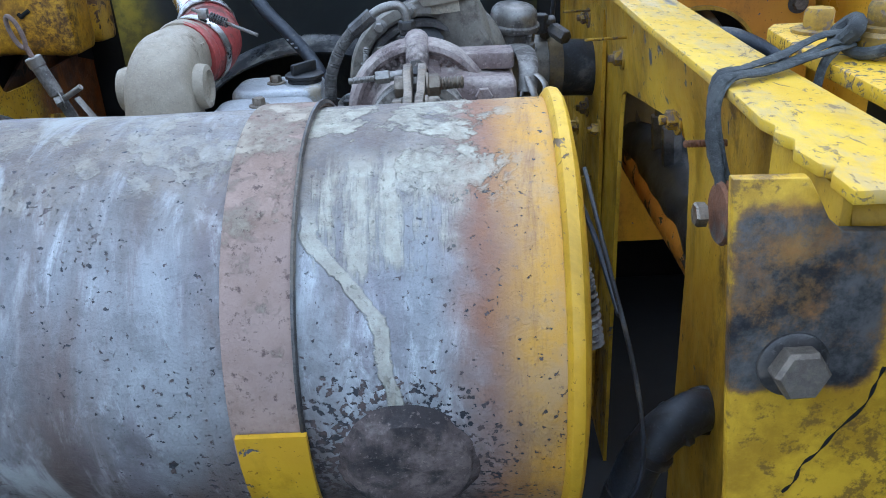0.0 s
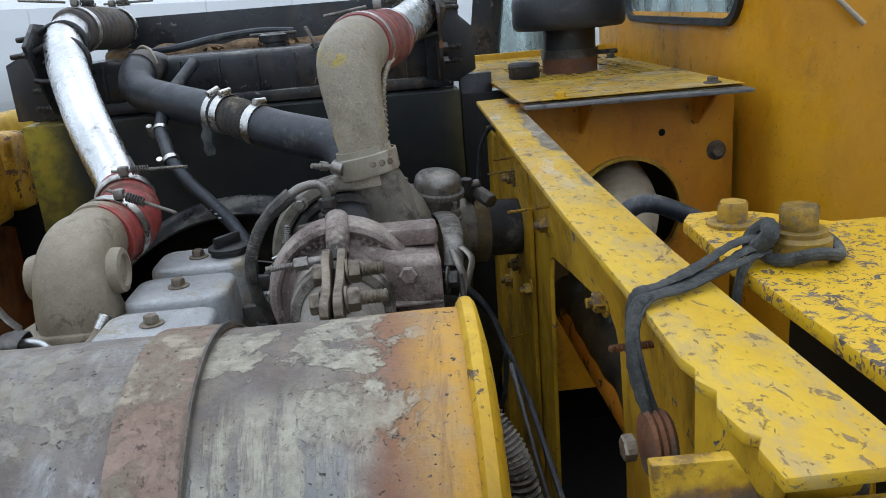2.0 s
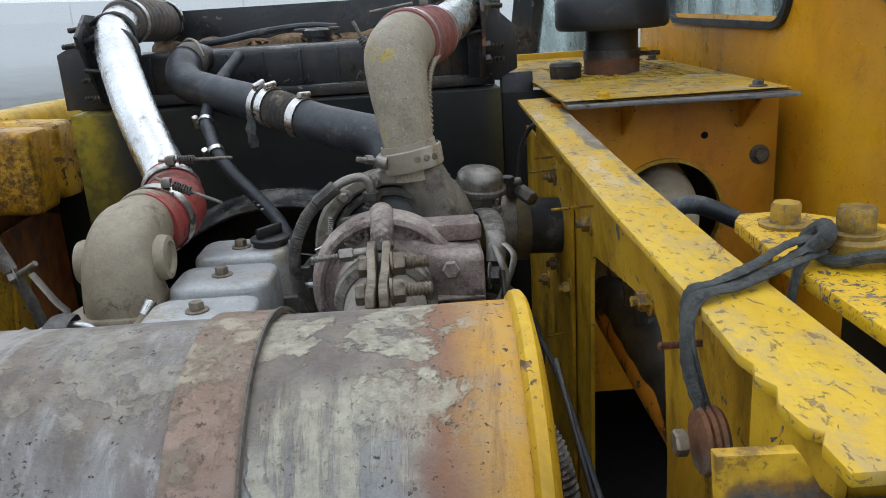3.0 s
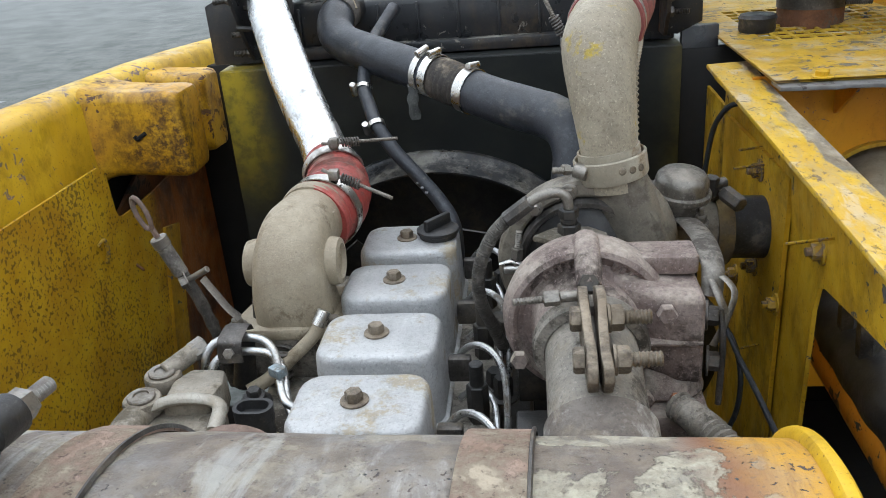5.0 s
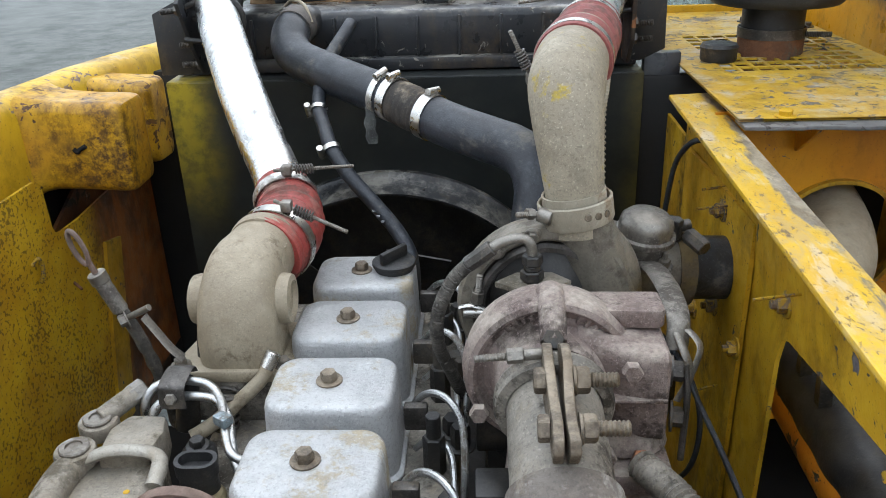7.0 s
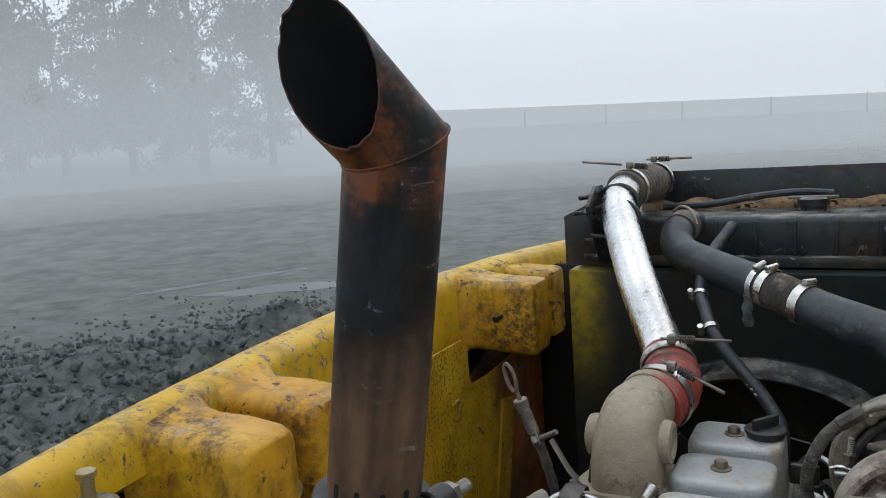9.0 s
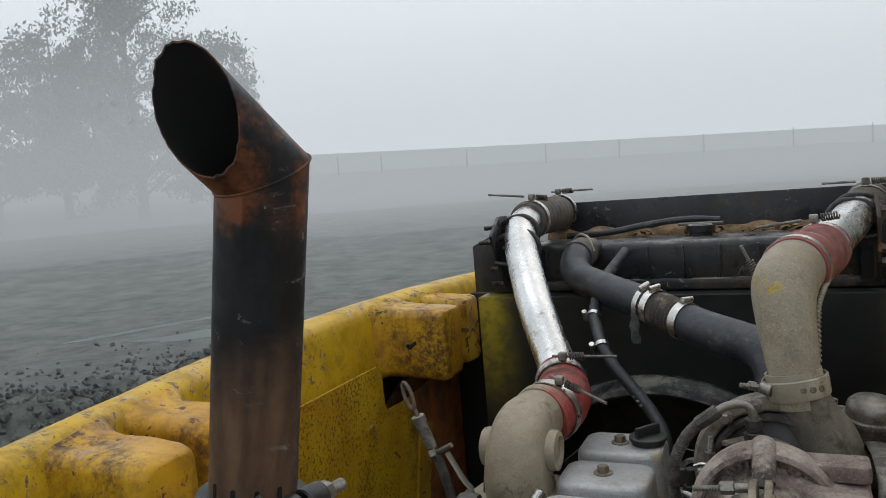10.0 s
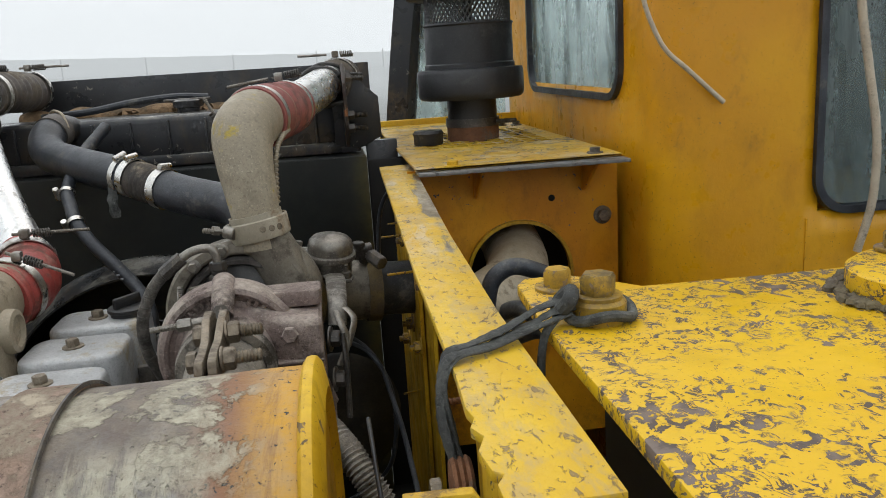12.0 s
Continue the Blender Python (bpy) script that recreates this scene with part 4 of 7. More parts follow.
def greased_paint():
    k = Mat("yellow_enamel_greased", 0.45, 0.0, 0.4)
    x, y, z = k.xyz()
    c = k.mix(k.ramp(k.noise(20, 7, 0.7), 0.35, 0.65), YEL, tuple(v * 0.7 for v in DEEP))
    c = k.mix(k.ramp(k.noise(60, 6, 0.7), 0.52, 0.62, 0, 0.8), c, (0.13, 0.07, 0.02))
    wx = k.math("ADD", x, k.math("MULTIPLY", k.math("SUBTRACT", k.noise(24, 7, 0.7), 0.5), 0.03))
    wz = k.math("ADD", z, k.math("MULTIPLY", k.math("SUBTRACT", k.noise(26, 7, 0.7, 0, (1, 1, 1), (5, 1, 2)), 0.5), 0.03))
    patch = k.math("MULTIPLY", k.math("MULTIPLY", k.ramp(wx, -0.049, -0.036), k.ramp(wx, 0.046, 0.030)), k.math("MULTIPLY", k.ramp(wz, 0.434, 0.448), k.ramp(wz, 0.556, 0.536)))
    rusty = k.mix(k.ramp(k.noise(36, 6, 0.7), 0.4, 0.62), (0.26, 0.12, 0.02), (0.11, 0.06, 0.03))
    c = k.mix(k.ramp(patch, 0.0, 0.45, 0, 0.85), c, rusty)
    thick = k.math("MULTIPLY", k.ramp(patch, 0.2, 0.8), k.ramp(k.noise(30, 8, 0.75), 0.66, 0.44, 0.15, 1.0))
    c = k.mix(thick, c, k.mix(k.ramp(k.noise(34, 8, 0.75), 0.38, 0.66), (0.014, 0.014, 0.015), (0.10, 0.095, 0.085)))
    k.color(c)
    k.bump(k.math("ADD", k.noise(80, 6, 0.7), k.math("MULTIPLY", patch, 0.8)), 0.5, 0.0015)
    return k.m


yellow_grease = greased_paint()
near_bracket()


# ---- exhaust drum and chimney ----
MY, MZ, MR = 0.8125, 1.862, 0.174
AX = Vector((1.0, -0.03, 0.002)).normalized()


rust_dark = metal_mat("scaled_dark_rust", (0.075, 0.055, 0.048), (0.17, 0.13, 0.11), 0.85, 0.0, 30, dirt=(0.035, 0.03, 0.028), dirty=0.5, dusty=0.3, dustc=(0.3, 0.27, 0.22), grain=1.0)


def exhaust_drum():
    m = thing("exhaust_muffler", (-0.225, MY, MZ), "large scorched steel muffler drum caked with dried mud", "muffler")
    a, b = -0.60, 0.137
    prof = []
    for i in range(41):
        prof.append((MR, a + (b - a) * i / 40))
    bm = lathe(prof, (0, MY, MZ), AX, 96)
    for v in bm.verts:
        d = noise.fractal(v.co * 9, 1.0, 2.0, 3) * 0.0018
        v.co += Vector((0, v.co.y - MY, v.co.z - MZ)).normalized() * d
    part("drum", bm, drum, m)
    for x, lab in ((b, "yellow rolled end rim"), (a, "yellow rolled end rim")):
        bm = lathe([(MR - 0.004, -0.008), (MR + 0.004, -0.007), (MR + 0.008, -0.004), (MR + 0.009, 0.0), (MR + 0.008, 0.004), (MR + 0.004, 0.007), (MR - 0.02, 0.012), (MR - 0.03, 0.004), (0.02, 0.004)], Vector((0, MY, MZ)) + AX * x, AX, 96)
        part("end_rim", bm, yellow_rim, m, lab)
    for x0, x1 in ((-0.106, -0.055), (-0.405, -0.355)):
        s = part("strap", lathe([(MR + 0.0005, x0), (MR + 0.004, x0 + 0.0005), (MR + 0.0045, x0 + 0.002), (MR + 0.0045, x1 - 0.003), (MR + 0.004, x1 - 0.0005), (MR + 0.0005, x1)], (0, MY, MZ), AX, 96, False, False), strap_rust, m, "rusty steel hold-down strap")
        part("strap_edge", lathe([(MR + 0.003, -0.002), (MR + 0.0065, -0.001), (MR + 0.0065, 0.001), (MR + 0.003, 0.002)], Vector((0, MY, MZ)) + AX * x1, AX, 96, False, False), dark_steel, s, "dark raised edge")
        # lower end of the strap: a yellow lug lapped over it
        bm = bmesh.new()
        rings = []
        for i in range(9):
            an = radians(-1 - i * 8)
            rings.append([(x0 - 0.001, MY - (MR + k) * math.cos(an), MZ + (MR + k) * math.sin(an)) for k in (0.004, 0.009)] + [(x1 - 0.002, MY - (MR + k) * math.cos(an), MZ + (MR + k) * math.sin(an)) for k in (0.009, 0.004)])
        loops(bm, rings)
        part("strap_lug", bm, yellow, s, "yellow painted strap end")
    # side boss, a domed blind cover on the front
    d = Vector((0, -1, -0.16))
    bm = lathe([(0.062, -0.03), (0.057, -0.006), (0.054, 0.002), (0.050, 0.006), (0.046, 0.008), (0.044, 0.012), (0.040, 0.0140), (0.034, 0.0148), (0.027, 0.0154), (0.02, 0.016), (0.010, 0.0164), (0.001, 0.0165)], Vector((0.012, MY - MR + 0.010, MZ - 0.040)), d, 72)
    for v in bm.verts:
        v.co += d.normalized() * 0.0022 * noise.fractal(v.co * 55, 0.9, 2.0, 4)
    part("side_boss", bm, rust_dark, m, "rust-scaled round cover")
    return m


yellow_rim = worn_paint("yellow_enamel_rim", (0.62, 0.39, 0.015), (0.54, 0.31, 0.012), chip=(0.12, 0.08, 0.04), amount=0.2, stains=0.3)
exhaust_drum()


def chimney():
    c = Vector((-0.490, MY, 0))
    s = thing("exhaust_stack", (c.x, c.y, 2.02), "tall sooty exhaust pipe with a slant-cut bend", "exhaust pipe")
    r = 0.0465
    base, bend = 2.045, 2.43
    tip = Vector((-0.36, -0.68, 0.66)).normalized()
    n = 64
    bm = bmesh.new()
    up = Vector((0, 0, 1))
    mitre = (up + tip).normalized()
    cut = Vector((0.01, -1.0, 0.03)).normalized()
    centre = Vector((c.x, c.y, bend))
    mouth = centre + tip * 0.093

    def ring(rad, kind, z=0.0):
        pts = []
        for i in range(n):
            a = 2 * math.pi * i / n
            p = Vector((c.x + rad * math.cos(a), c.y + rad * math.sin(a), 0))
            k = centre.z - ((p - c).dot(Vector((mitre.x, mitre.y, 0)))) / mitre.z
            q = Vector((p.x, p.y, k))
            if kind == "low":
                q.z = z
            elif kind == "mouth":
                h = (mouth - q).dot(cut) / tip.dot(cut)
                q = q + tip * max(h, 0.004)
                q += tip * (0.003 * noise.noise((a * 2.5, 0.3, 1.0)) + 0.003 * noise.noise((a * 9.0, 0.7, 2.0)))
            pts.append(q)
        return pts
    rings = [ring(r, "low", base + (bend - 0.085 - base) * i / 10) for i in range(11)] + [ring(r, "mitre"), ring(r, "mouth"), ring(r - 0.0015, "mouth")]
    loops(bm, rings, False, False)
    part("pipe", bm, stack_steel, s)
    bm = bmesh.new()
    loops(bm, [ring(r - 0.0015, "mouth"), ring(r - 0.003, "mitre"), ring(r - 0.003, "low", base + 0.05)], False, True)
    part("soot_lining", bm, soot, s, "soot-black inside")
    part("weld_seam", sweep(ring(r + 0.0005, "mitre") + ring(r + 0.0002, "mitre")[:1], 0.0014, 8, 1), stack_steel, s)
    # slots drawn as black patches on the pipe, for their shaded depth
    for a in (250, 280, 310, 340):
        d = Vector((math.cos(radians(a)), math.sin(radians(a)), 0))
        p = Vector((c.x, c.y, 2.098)) + d * (r + 0.0004)
        m = frame_at(p, d)
        bm = bmesh.new()
        loops(bm, [[m @ Vector((x, y, -0.001)) for x, y in round_rect(0.005, 0.030, 0.0024, 4)], [m @ Vector((x, y, 0.0006)) for x, y in round_rect(0.005, 0.030, 0.0024, 4)]])
        part("slot", bm, soot, s, "narrow cut slot")
    # spigot with flared foot, and the lapped clamp
    part("spigot", lathe([(0.082, 1.99), (0.066, 2.022), (0.056, 2.036), (0.052, 2.048), (0.052, 2.06), (0.058, 2.064), (0.058, 2.07), (0.050, 2.072)], (c.x, c.y, 0), (0, 0, 1), 48), rust_dark, s, "welded spigot")
    k = part("clamp", lathe([(0.0465, 2.056), (0.060, 2.056), (0.061, 2.060), (0.054, 2.064), (0.0525, 2.072), (0.054, 2.079), (0.061, 2.083), (0.060, 2.087), (0.0465, 2.087)], (c.x, c.y, 0), (0, 0, 1), 48), black_iron, s, "black grooved pipe clamp")
    # the clamp's bolt runs beside the pipe, through two rolled lugs
    lean = Matrix.Rotation(-0.16, 3, "Y")

    def at(x, y, z):
        return Vector((c.x, c.y, 2.02)) + lean @ Vector((x - c.x, y - c.y, z - 2.02))
    head, tip_end = at(-0.434, 0.757, 2.078), at(-0.418, 0.894, 2.071)
    way = (tip_end - head).normalized()
    part("clamp_lug", rod(head + way * 0.006, head + way * 0.058, 0.0165, seg=20), black_iron, k, "rolled clamp lug")
    part("clamp_lug", rod(head + way * 0.066, head + way * 0.098, 0.0165, seg=20), black_iron, k, "rolled clamp lug")
    part("strap_end", sweep([at(-0.510, 0.757, 2.066), at(-0.478, 0.752, 2.070), at(-0.450, 0.758, 2.080), at(-0.432, 0.775, 2.094)], 0.015, 12, 6, flat=0.3, up=(0, 0.2, 1)), black_iron, k, "folded strap end")
    part("clamp_bolt", bolt(head + way * 0.006, -way, 0.0125, 0.012, 1.2), bolt_steel, k, "hexagon clamp bolt")
    part("clamp_stud", thread(head + way * 0.09, tip_end, 0.0072, bm=rod(head + way * 0.098, head + way * 0.112, 0.0135, seg=6)), bolt_steel, k, "threaded clamp stud with nut")
    s.rotation_euler.y = 0.16
    return s


chimney()


# ---- engine: head, covers, lines ----
def rocker_cover(parent, y, cap=False):
    x, z0, top = -0.247, 1.775, 1.8835
    bm = bmesh.new()
    rings = []
    for z, w, d, r in ((z0, 0.166, 0.128, 0.022), (z0 + 0.003, 0.170, 0.132, 0.024), (z0 + 0.007, 0.170, 0.132, 0.024), (z0 + 0.009, 0.160, 0.124, 0.026), (top - 0.012, 0.154, 0.118, 0.028), (top - 0.006, 0.152, 0.116, 0.028), (top - 0.002, 0.147, 0.111, 0.026), (top - 0.0002, 0.139, 0.103, 0.022)):
        rings.append([(x + px, y + py, z) for px, py in round_rect(w, d, r, 7)])
    rings.append([(x + px, y + py, top) for px, py in round_rect(0.10, 0.07, 0.016, 7)])
    loops(bm, rings)
    c = part("rocker_cover", bm, tin_cover, parent, "silver galvanised rocker cover with rounded corners")
    bx, by = (x - 0.004, y) if not cap else (x - 0.005, y)
    part("cover_bolt", bolt((bx, by, top), (0, 0, 1), 0.0105, 0.011, 1.55), ear_steel, c, "dusty hexagon bolt")
    if cap:
        p = Vector((x + 0.045, y + 0.006, top))
        k = part("filler_cap", lathe([(0.030, 0), (0.030, 0.006), (0.034, 0.008), (0.034, 0.013), (0.031, 0.015), (0.012, 0.016)], p, (0, 0, 1), 32), black_plastic, c, "black oil filler cap")
        part("cap_grip", block(p + Vector((-0.028, -0.005, 0.014)), p + Vector((0.028, 0.005, 0.034)), 0.004, turn=Matrix.Rotation(0.9, 4, "Z")), black_plastic, k)
    return c


def engine():
    e = thing("diesel_engine", (-0.25, 1.3, 1.2), "oily diesel engine with separate silver rocker covers", "engine")
    part("cylinder_head", block((-0.43, 0.72, 1.62), (-0.10, 1.70, 1.772), 0.01), cast_grey, e, "oil-stained grey cylinder head deck")
    part("block", block((-0.46, 0.70, 1.20), (-0.06, 1.72, 1.62), 0.015), black_iron, e)
    for y, cap in ((0.987, False), (1.138, False), (1.287, False), (1.441, False), (1.593, True)):
        rocker_cover(e, y, cap)
    # injectors and bent steel lines at the inner side of each cover
    for y in (0.987, 1.138, 1.287, 1.441, 1.593):
        p = Vector((-0.125, y - 0.03, 1.77))
        part("injector", join(rod(p, p + Vector((0, 0, 0.055)), 0.014, seg=6), join(rod(p + Vector((0, 0, 0.05)), p + Vector((0, 0, 0.085)), 0.009, seg=16), bolt(p + Vector((0.03, 0.05, 0.0)), (0, 0, 1), 0.013, 0.03))), black_iron, e, "greasy black injector")
        part("fuel_line", sweep([(-0.17, y + 0.035, 1.80), (-0.14, y + 0.03, 1.842), (-0.112, y + 0.01, 1.852), (-0.092, y - 0.015, 1.835), (-0.088, y - 0.045, 1.79), (-0.092, y - 0.075, 1.74)], 0.0048, 10), steel_line, e, "bent steel fuel line")
        part("return_line", sweep([(-0.15, y - 0.01, 1.79), (-0.125, y - 0.015, 1.812), (-0.105, y - 0.035, 1.80), (-0.10, y - 0.07, 1.77)], 0.004, 8), steel_line, e, "thin steel return line")
        part("line_bracket", block((-0.165, y + 0.012, 1.80), (-0.135, y + 0.028, 1.835), 0.003), dark_steel, e)
        part("head_bolt", bolt((-0.105, y + 0.045, 1.772), (0, 0, 1), 0.014, 0.022, 1.4), black_iron, e)
    for y in (1.02, 1.17, 1.32):
        part("manifold_block", block((-0.075, y - 0.025, 1.77), (-0.035, y + 0.025, 1.83), 0.004), black_iron, e, "black exhaust manifold clamp")
        part("manifold_stud", thread((-0.04, y, 1.80), (0.01, y, 1.80), 0.008), bolt_steel, e)
    part("exhaust_manifold", sweep([(-0.03, 0.72, 1.74), (-0.02, 1.0, 1.75), (0.0, 1.2, 1.78), (0.03, 1.5, 1.76)], 0.045, 16), cast_rust, e, "rusty exhaust manifold")
    return e


engine()


def water_outlet():
    """Dust-coated casting that takes the left charge pipe down to the engine."""
    w = thing("intake_elbow", (-0.40, 1.45, 1.80), "dust-coated cast intake elbow bolted to the engine", "elbow")
    bm = bmesh.new()
    path = spline([(-0.390, 1.415, 1.845), (-0.390, 1.408, 1.885), (-0.389, 1.418, 1.925), (-0.386, 1.448, 1.952), (-0.380, 1.490, 1.957), (-0.371, 1.555, 1.960)], 6)
    rings = []
    for i, q in enumerate(path):
        u = i / (len(path) - 1)
        t = (path[min(i + 1, len(path) - 1)] - path[max(i - 1, 0)]).normalized()
        side = (Vector((1, 0, 0)) - t * t.x).normalized()
        v = t.cross(side)
        bw, bd, r = 0.112 - 0.018 * u, 0.100 - 0.006 * u, 0.026 + 0.0205 * u
        rings.append([q + side * a + v * b for a, b in round_rect(bw, bd, min(r, bw / 2 - 0.0005, bd / 2 - 0.0005), 6)])
    loops(bm, rings)
    part("body", bm, cast_dusty, w)
    part("side_boss", lathe([(0.026, -0.070), (0.033, -0.067), (0.035, -0.06), (0.035, 0.058), (0.033, 0.067), (0.025, 0.069), (0.023, 0.062), (0.004, 0.060)], (-0.389, 1.43, 1.922), (1, 0, 0), 32), cast_dusty, w, "round core-plug boss")
    f = part("base_flange", slab([(-0.475, 1.355), (-0.325, 1.355), (-0.315, 1.37), (-0.335, 1.49), (-0.46, 1.49), (-0.482, 1.37)], "z", 1.835, 1.853, 0.004), cast_dusty, w)
    part("base", slab([(-0.465, 1.36), (-0.335, 1.36), (-0.335, 1.49), (-0.465, 1.49)], "z", 1.77, 1.835, 0.006), cast_grey, w, "grey casting below the flange")
    for p in ((-0.468, 1.372, 1.853), (-0.33, 1.372, 1.853)):
        part("flange_bolt", bolt(p, (0, 0, 1), 0.009, 0.008), bolt_steel, w)
    part("mouth_ring", lathe([(0.044, -0.012), (0.052, -0.011), (0.0535, -0.006), (0.0535, 0.006), (0.052, 0.010), (0.044, 0.011)], (-0.376, 1.518, 1.958), (0.12, 1, 0.06), 40, False, False), cast_dusty, w)
    for i in range(6):
        part("raised_mark", block((-0.340, 1.47 + 0.010 * (i % 3), 1.955 + 0.014 * (i // 3)), (-0.334, 1.475 + 0.010 * (i % 3), 1.966 + 0.014 * (i // 3)), 0.001), cast_dusty, w)
    return w


water_outlet()


def left_pipe():
    p = thing("charge_pipe", (-0.47, 1.85, 1.98), "bright aluminised charge-air pipe with rubber sleeves", "pipe")
    line = [(-0.382, 1.655, 1.972), (-0.397, 1.70, 2.006), (-0.427, 1.745, 2.050), (-0.462, 1.80, 2.104), (-0.502, 1.88, 2.162), (-0.541, 1.97, 2.212), (-0.560, 2.04, 2.250), (-0.562, 2.11, 2.268), (-0.556, 2.18, 2.270)]
    part("pipe", sweep(line, 0.039, 40, 10), bright_pipe, p)
    part("red_sleeve", sweep([(-0.376, 1.510, 1.953), (-0.360, 1.565, 1.958), (-0.362, 1.620, 1.966), (-0.384, 1.680, 1.988)], lambda u: 0.0555 - 0.010 * u ** 2 + 0.0016 * math.sin(u * 36) + 0.001 * math.sin(u * 91), 40, 14), red_rubber, p, "red silicone sleeve")
    part("ribbed_sleeve", sweep([(-0.563, 2.10, 2.266), (-0.556, 2.18, 2.271), (-0.553, 2.28, 2.268), (-0.560, 2.42, 2.264)], lambda u: 0.046 + 0.0030 * math.sin(u * 62), 32, 40), ribbed_rubber, p, "grey ribbed rubber sleeve")
    spring_clamp(p, (-0.366, 1.540, 1.956), (0.18, 1, 0.09), 0.0565, (0.35, -0.5, 1), 0.095)
    spring_clamp(p, (-0.374, 1.655, 1.978), (-0.34, 1, 0.34), 0.0495, (0.3, -0.6, 1), 0.105)
    spring_clamp(p, (-0.561, 2.13, 2.268), (0.05, 1, 0.05), 0.0485, (0.1, -0.2, 1), -0.12)
    spring_clamp(p, (-0.557, 2.39, 2.266), (0, 1, 0), 0.0490, (0, 0, 1), 0.10)
    return p


left_pipe()


def right_pipe():
    p = thing("charge_pipe", (0.08, 1.5, 2.03), "dusty cast charge-air elbow leading to the cooler pipe", "pipe")
    part("elbow", sweep([(0.056, 1.419, 2.02), (0.053, 1.421, 2.06), (0.048, 1.425, 2.105), (0.043, 1.436, 2.150), (0.042, 1.462, 2.187), (0.050, 1.510, 2.205), (0.063, 1.57, 2.210), (0.080, 1.64, 2.212)], lambda u: 0.036 + 0.0125 * min(1.0, max(0.0, (u - 0.12) / 0.48)) ** 1.3 - 0.003 * max(0.0, u - 0.7), 40, 10, up=(1, 0, 0)), elbow_dusty, p, "dust-coated elbow with a weld seam")
    part("seam", sweep([(0.086, 1.430, 2.085), (0.087, 1.447, 2.125), (0.090, 1.475, 2.160), (0.099, 1.515, 2.180), (0.108, 1.57, 2.186)], lambda u: 0.0036 + 0.0014 * math.sin(u * 150), 8, 24), elbow_dusty, p, "knobbly weld bead")
    part("red_sleeve", sweep([(0.057, 1.540, 2.208), (0.075, 1.62, 2.211), (0.094, 1.70, 2.212), (0.106, 1.76, 2.213)], lambda u: 0.0510 - 0.004 * u + 0.0020 * math.sin(u * 34) + 0.001 * math.sin(u * 83), 40, 16), dull_red, p, "dusty red rubber sleeve")
    part("pipe", sweep([(0.096, 1.71, 2.212), (0.125, 1.85, 2.220), (0.152, 1.96, 2.231), (0.176, 2.05, 2.243), (0.20, 2.13, 2.250)], 0.040, 36, 8), bright_pipe, p, "bright aluminised pipe")
    part("ribbed_sleeve", sweep([(0.190, 2.10, 2.246), (0.205, 2.16, 2.250), (0.22, 2.25, 2.252), (0.225, 2.38, 2.252)], lambda u: 0.046 + 0.0028 * math.sin(u * 60), 28, 30), ribbed_rubber, p, "grey ribbed rubber sleeve")
    spring_clamp(p, (0.060, 1.555, 2.209), (0.2, 1, 0.03), 0.0515, (-1, -0.2, -0.45), 0.07)
    spring_clamp(p, (0.100, 1.735, 2.213), (0.2, 1, 0.04), 0.0485, (-0.2, -0.3, 1), -0.10)
    spring_clamp(p, (0.208, 2.18, 2.251), (0.15, 1, 0), 0.0490, (0, 0, 1), -0.09)
    # wide band clamp: a double strip drawn together by a T-bolt
    c = part("collar", lathe([(0.0370, -0.015), (0.0455, -0.015), (0.0470, -0.012), (0.0475, 0.014), (0.0460, 0.016), (0.0440, 0.015), (0.0435, -0.010), (0.0370, -0.010)], (0.054, 1.420, 2.050), (-0.16, 0.05, 1), 44), collar_steel, p, "wide dusty band clamp")
    part("inner_strip", lathe([(0.0375, 0.008), (0.0405, 0.008), (0.0405, 0.024), (0.0375, 0.024)], (0.054, 1.420, 2.050), (-0.16, 0.05, 1), 44, False, False), collar_steel, c)
    for i in range(3):
        a = radians(-78 + 17 * i)
        d = Vector((math.cos(a), math.sin(a), 0.15))
        part("weld_spot", lathe([(0.0050, 0), (0.0048, 0.0008), (0.0034, 0.0012), (0.0030, 0.0004)], Vector((0.054, 1.420, 2.049)) + d * 0.0470, d, 16), ear_steel, c)
    part("collar_bolt", join(thread((0.014, 1.398, 2.052), (-0.022, 1.372, 2.062), 0.0042), join(rod((0.022, 1.388, 2.050), (0.006, 1.396, 2.054), 0.010, seg=16), bolt((-0.002, 1.388, 2.057), (-0.8, -0.55, 0.2), 0.0075, 0.010, 0))), bolt_steel, c, "T-bolt with nut")
    return p


collar_steel = metal_mat("dust_coated_band", (0.30, 0.265, 0.20), (0.40, 0.36, 0.28), 0.5, 0.25, 14, dirt=(0.20, 0.13, 0.07), dirty=0.35, dusty=0.3, grain=0.25, blotch=0.15)


right_pipe()


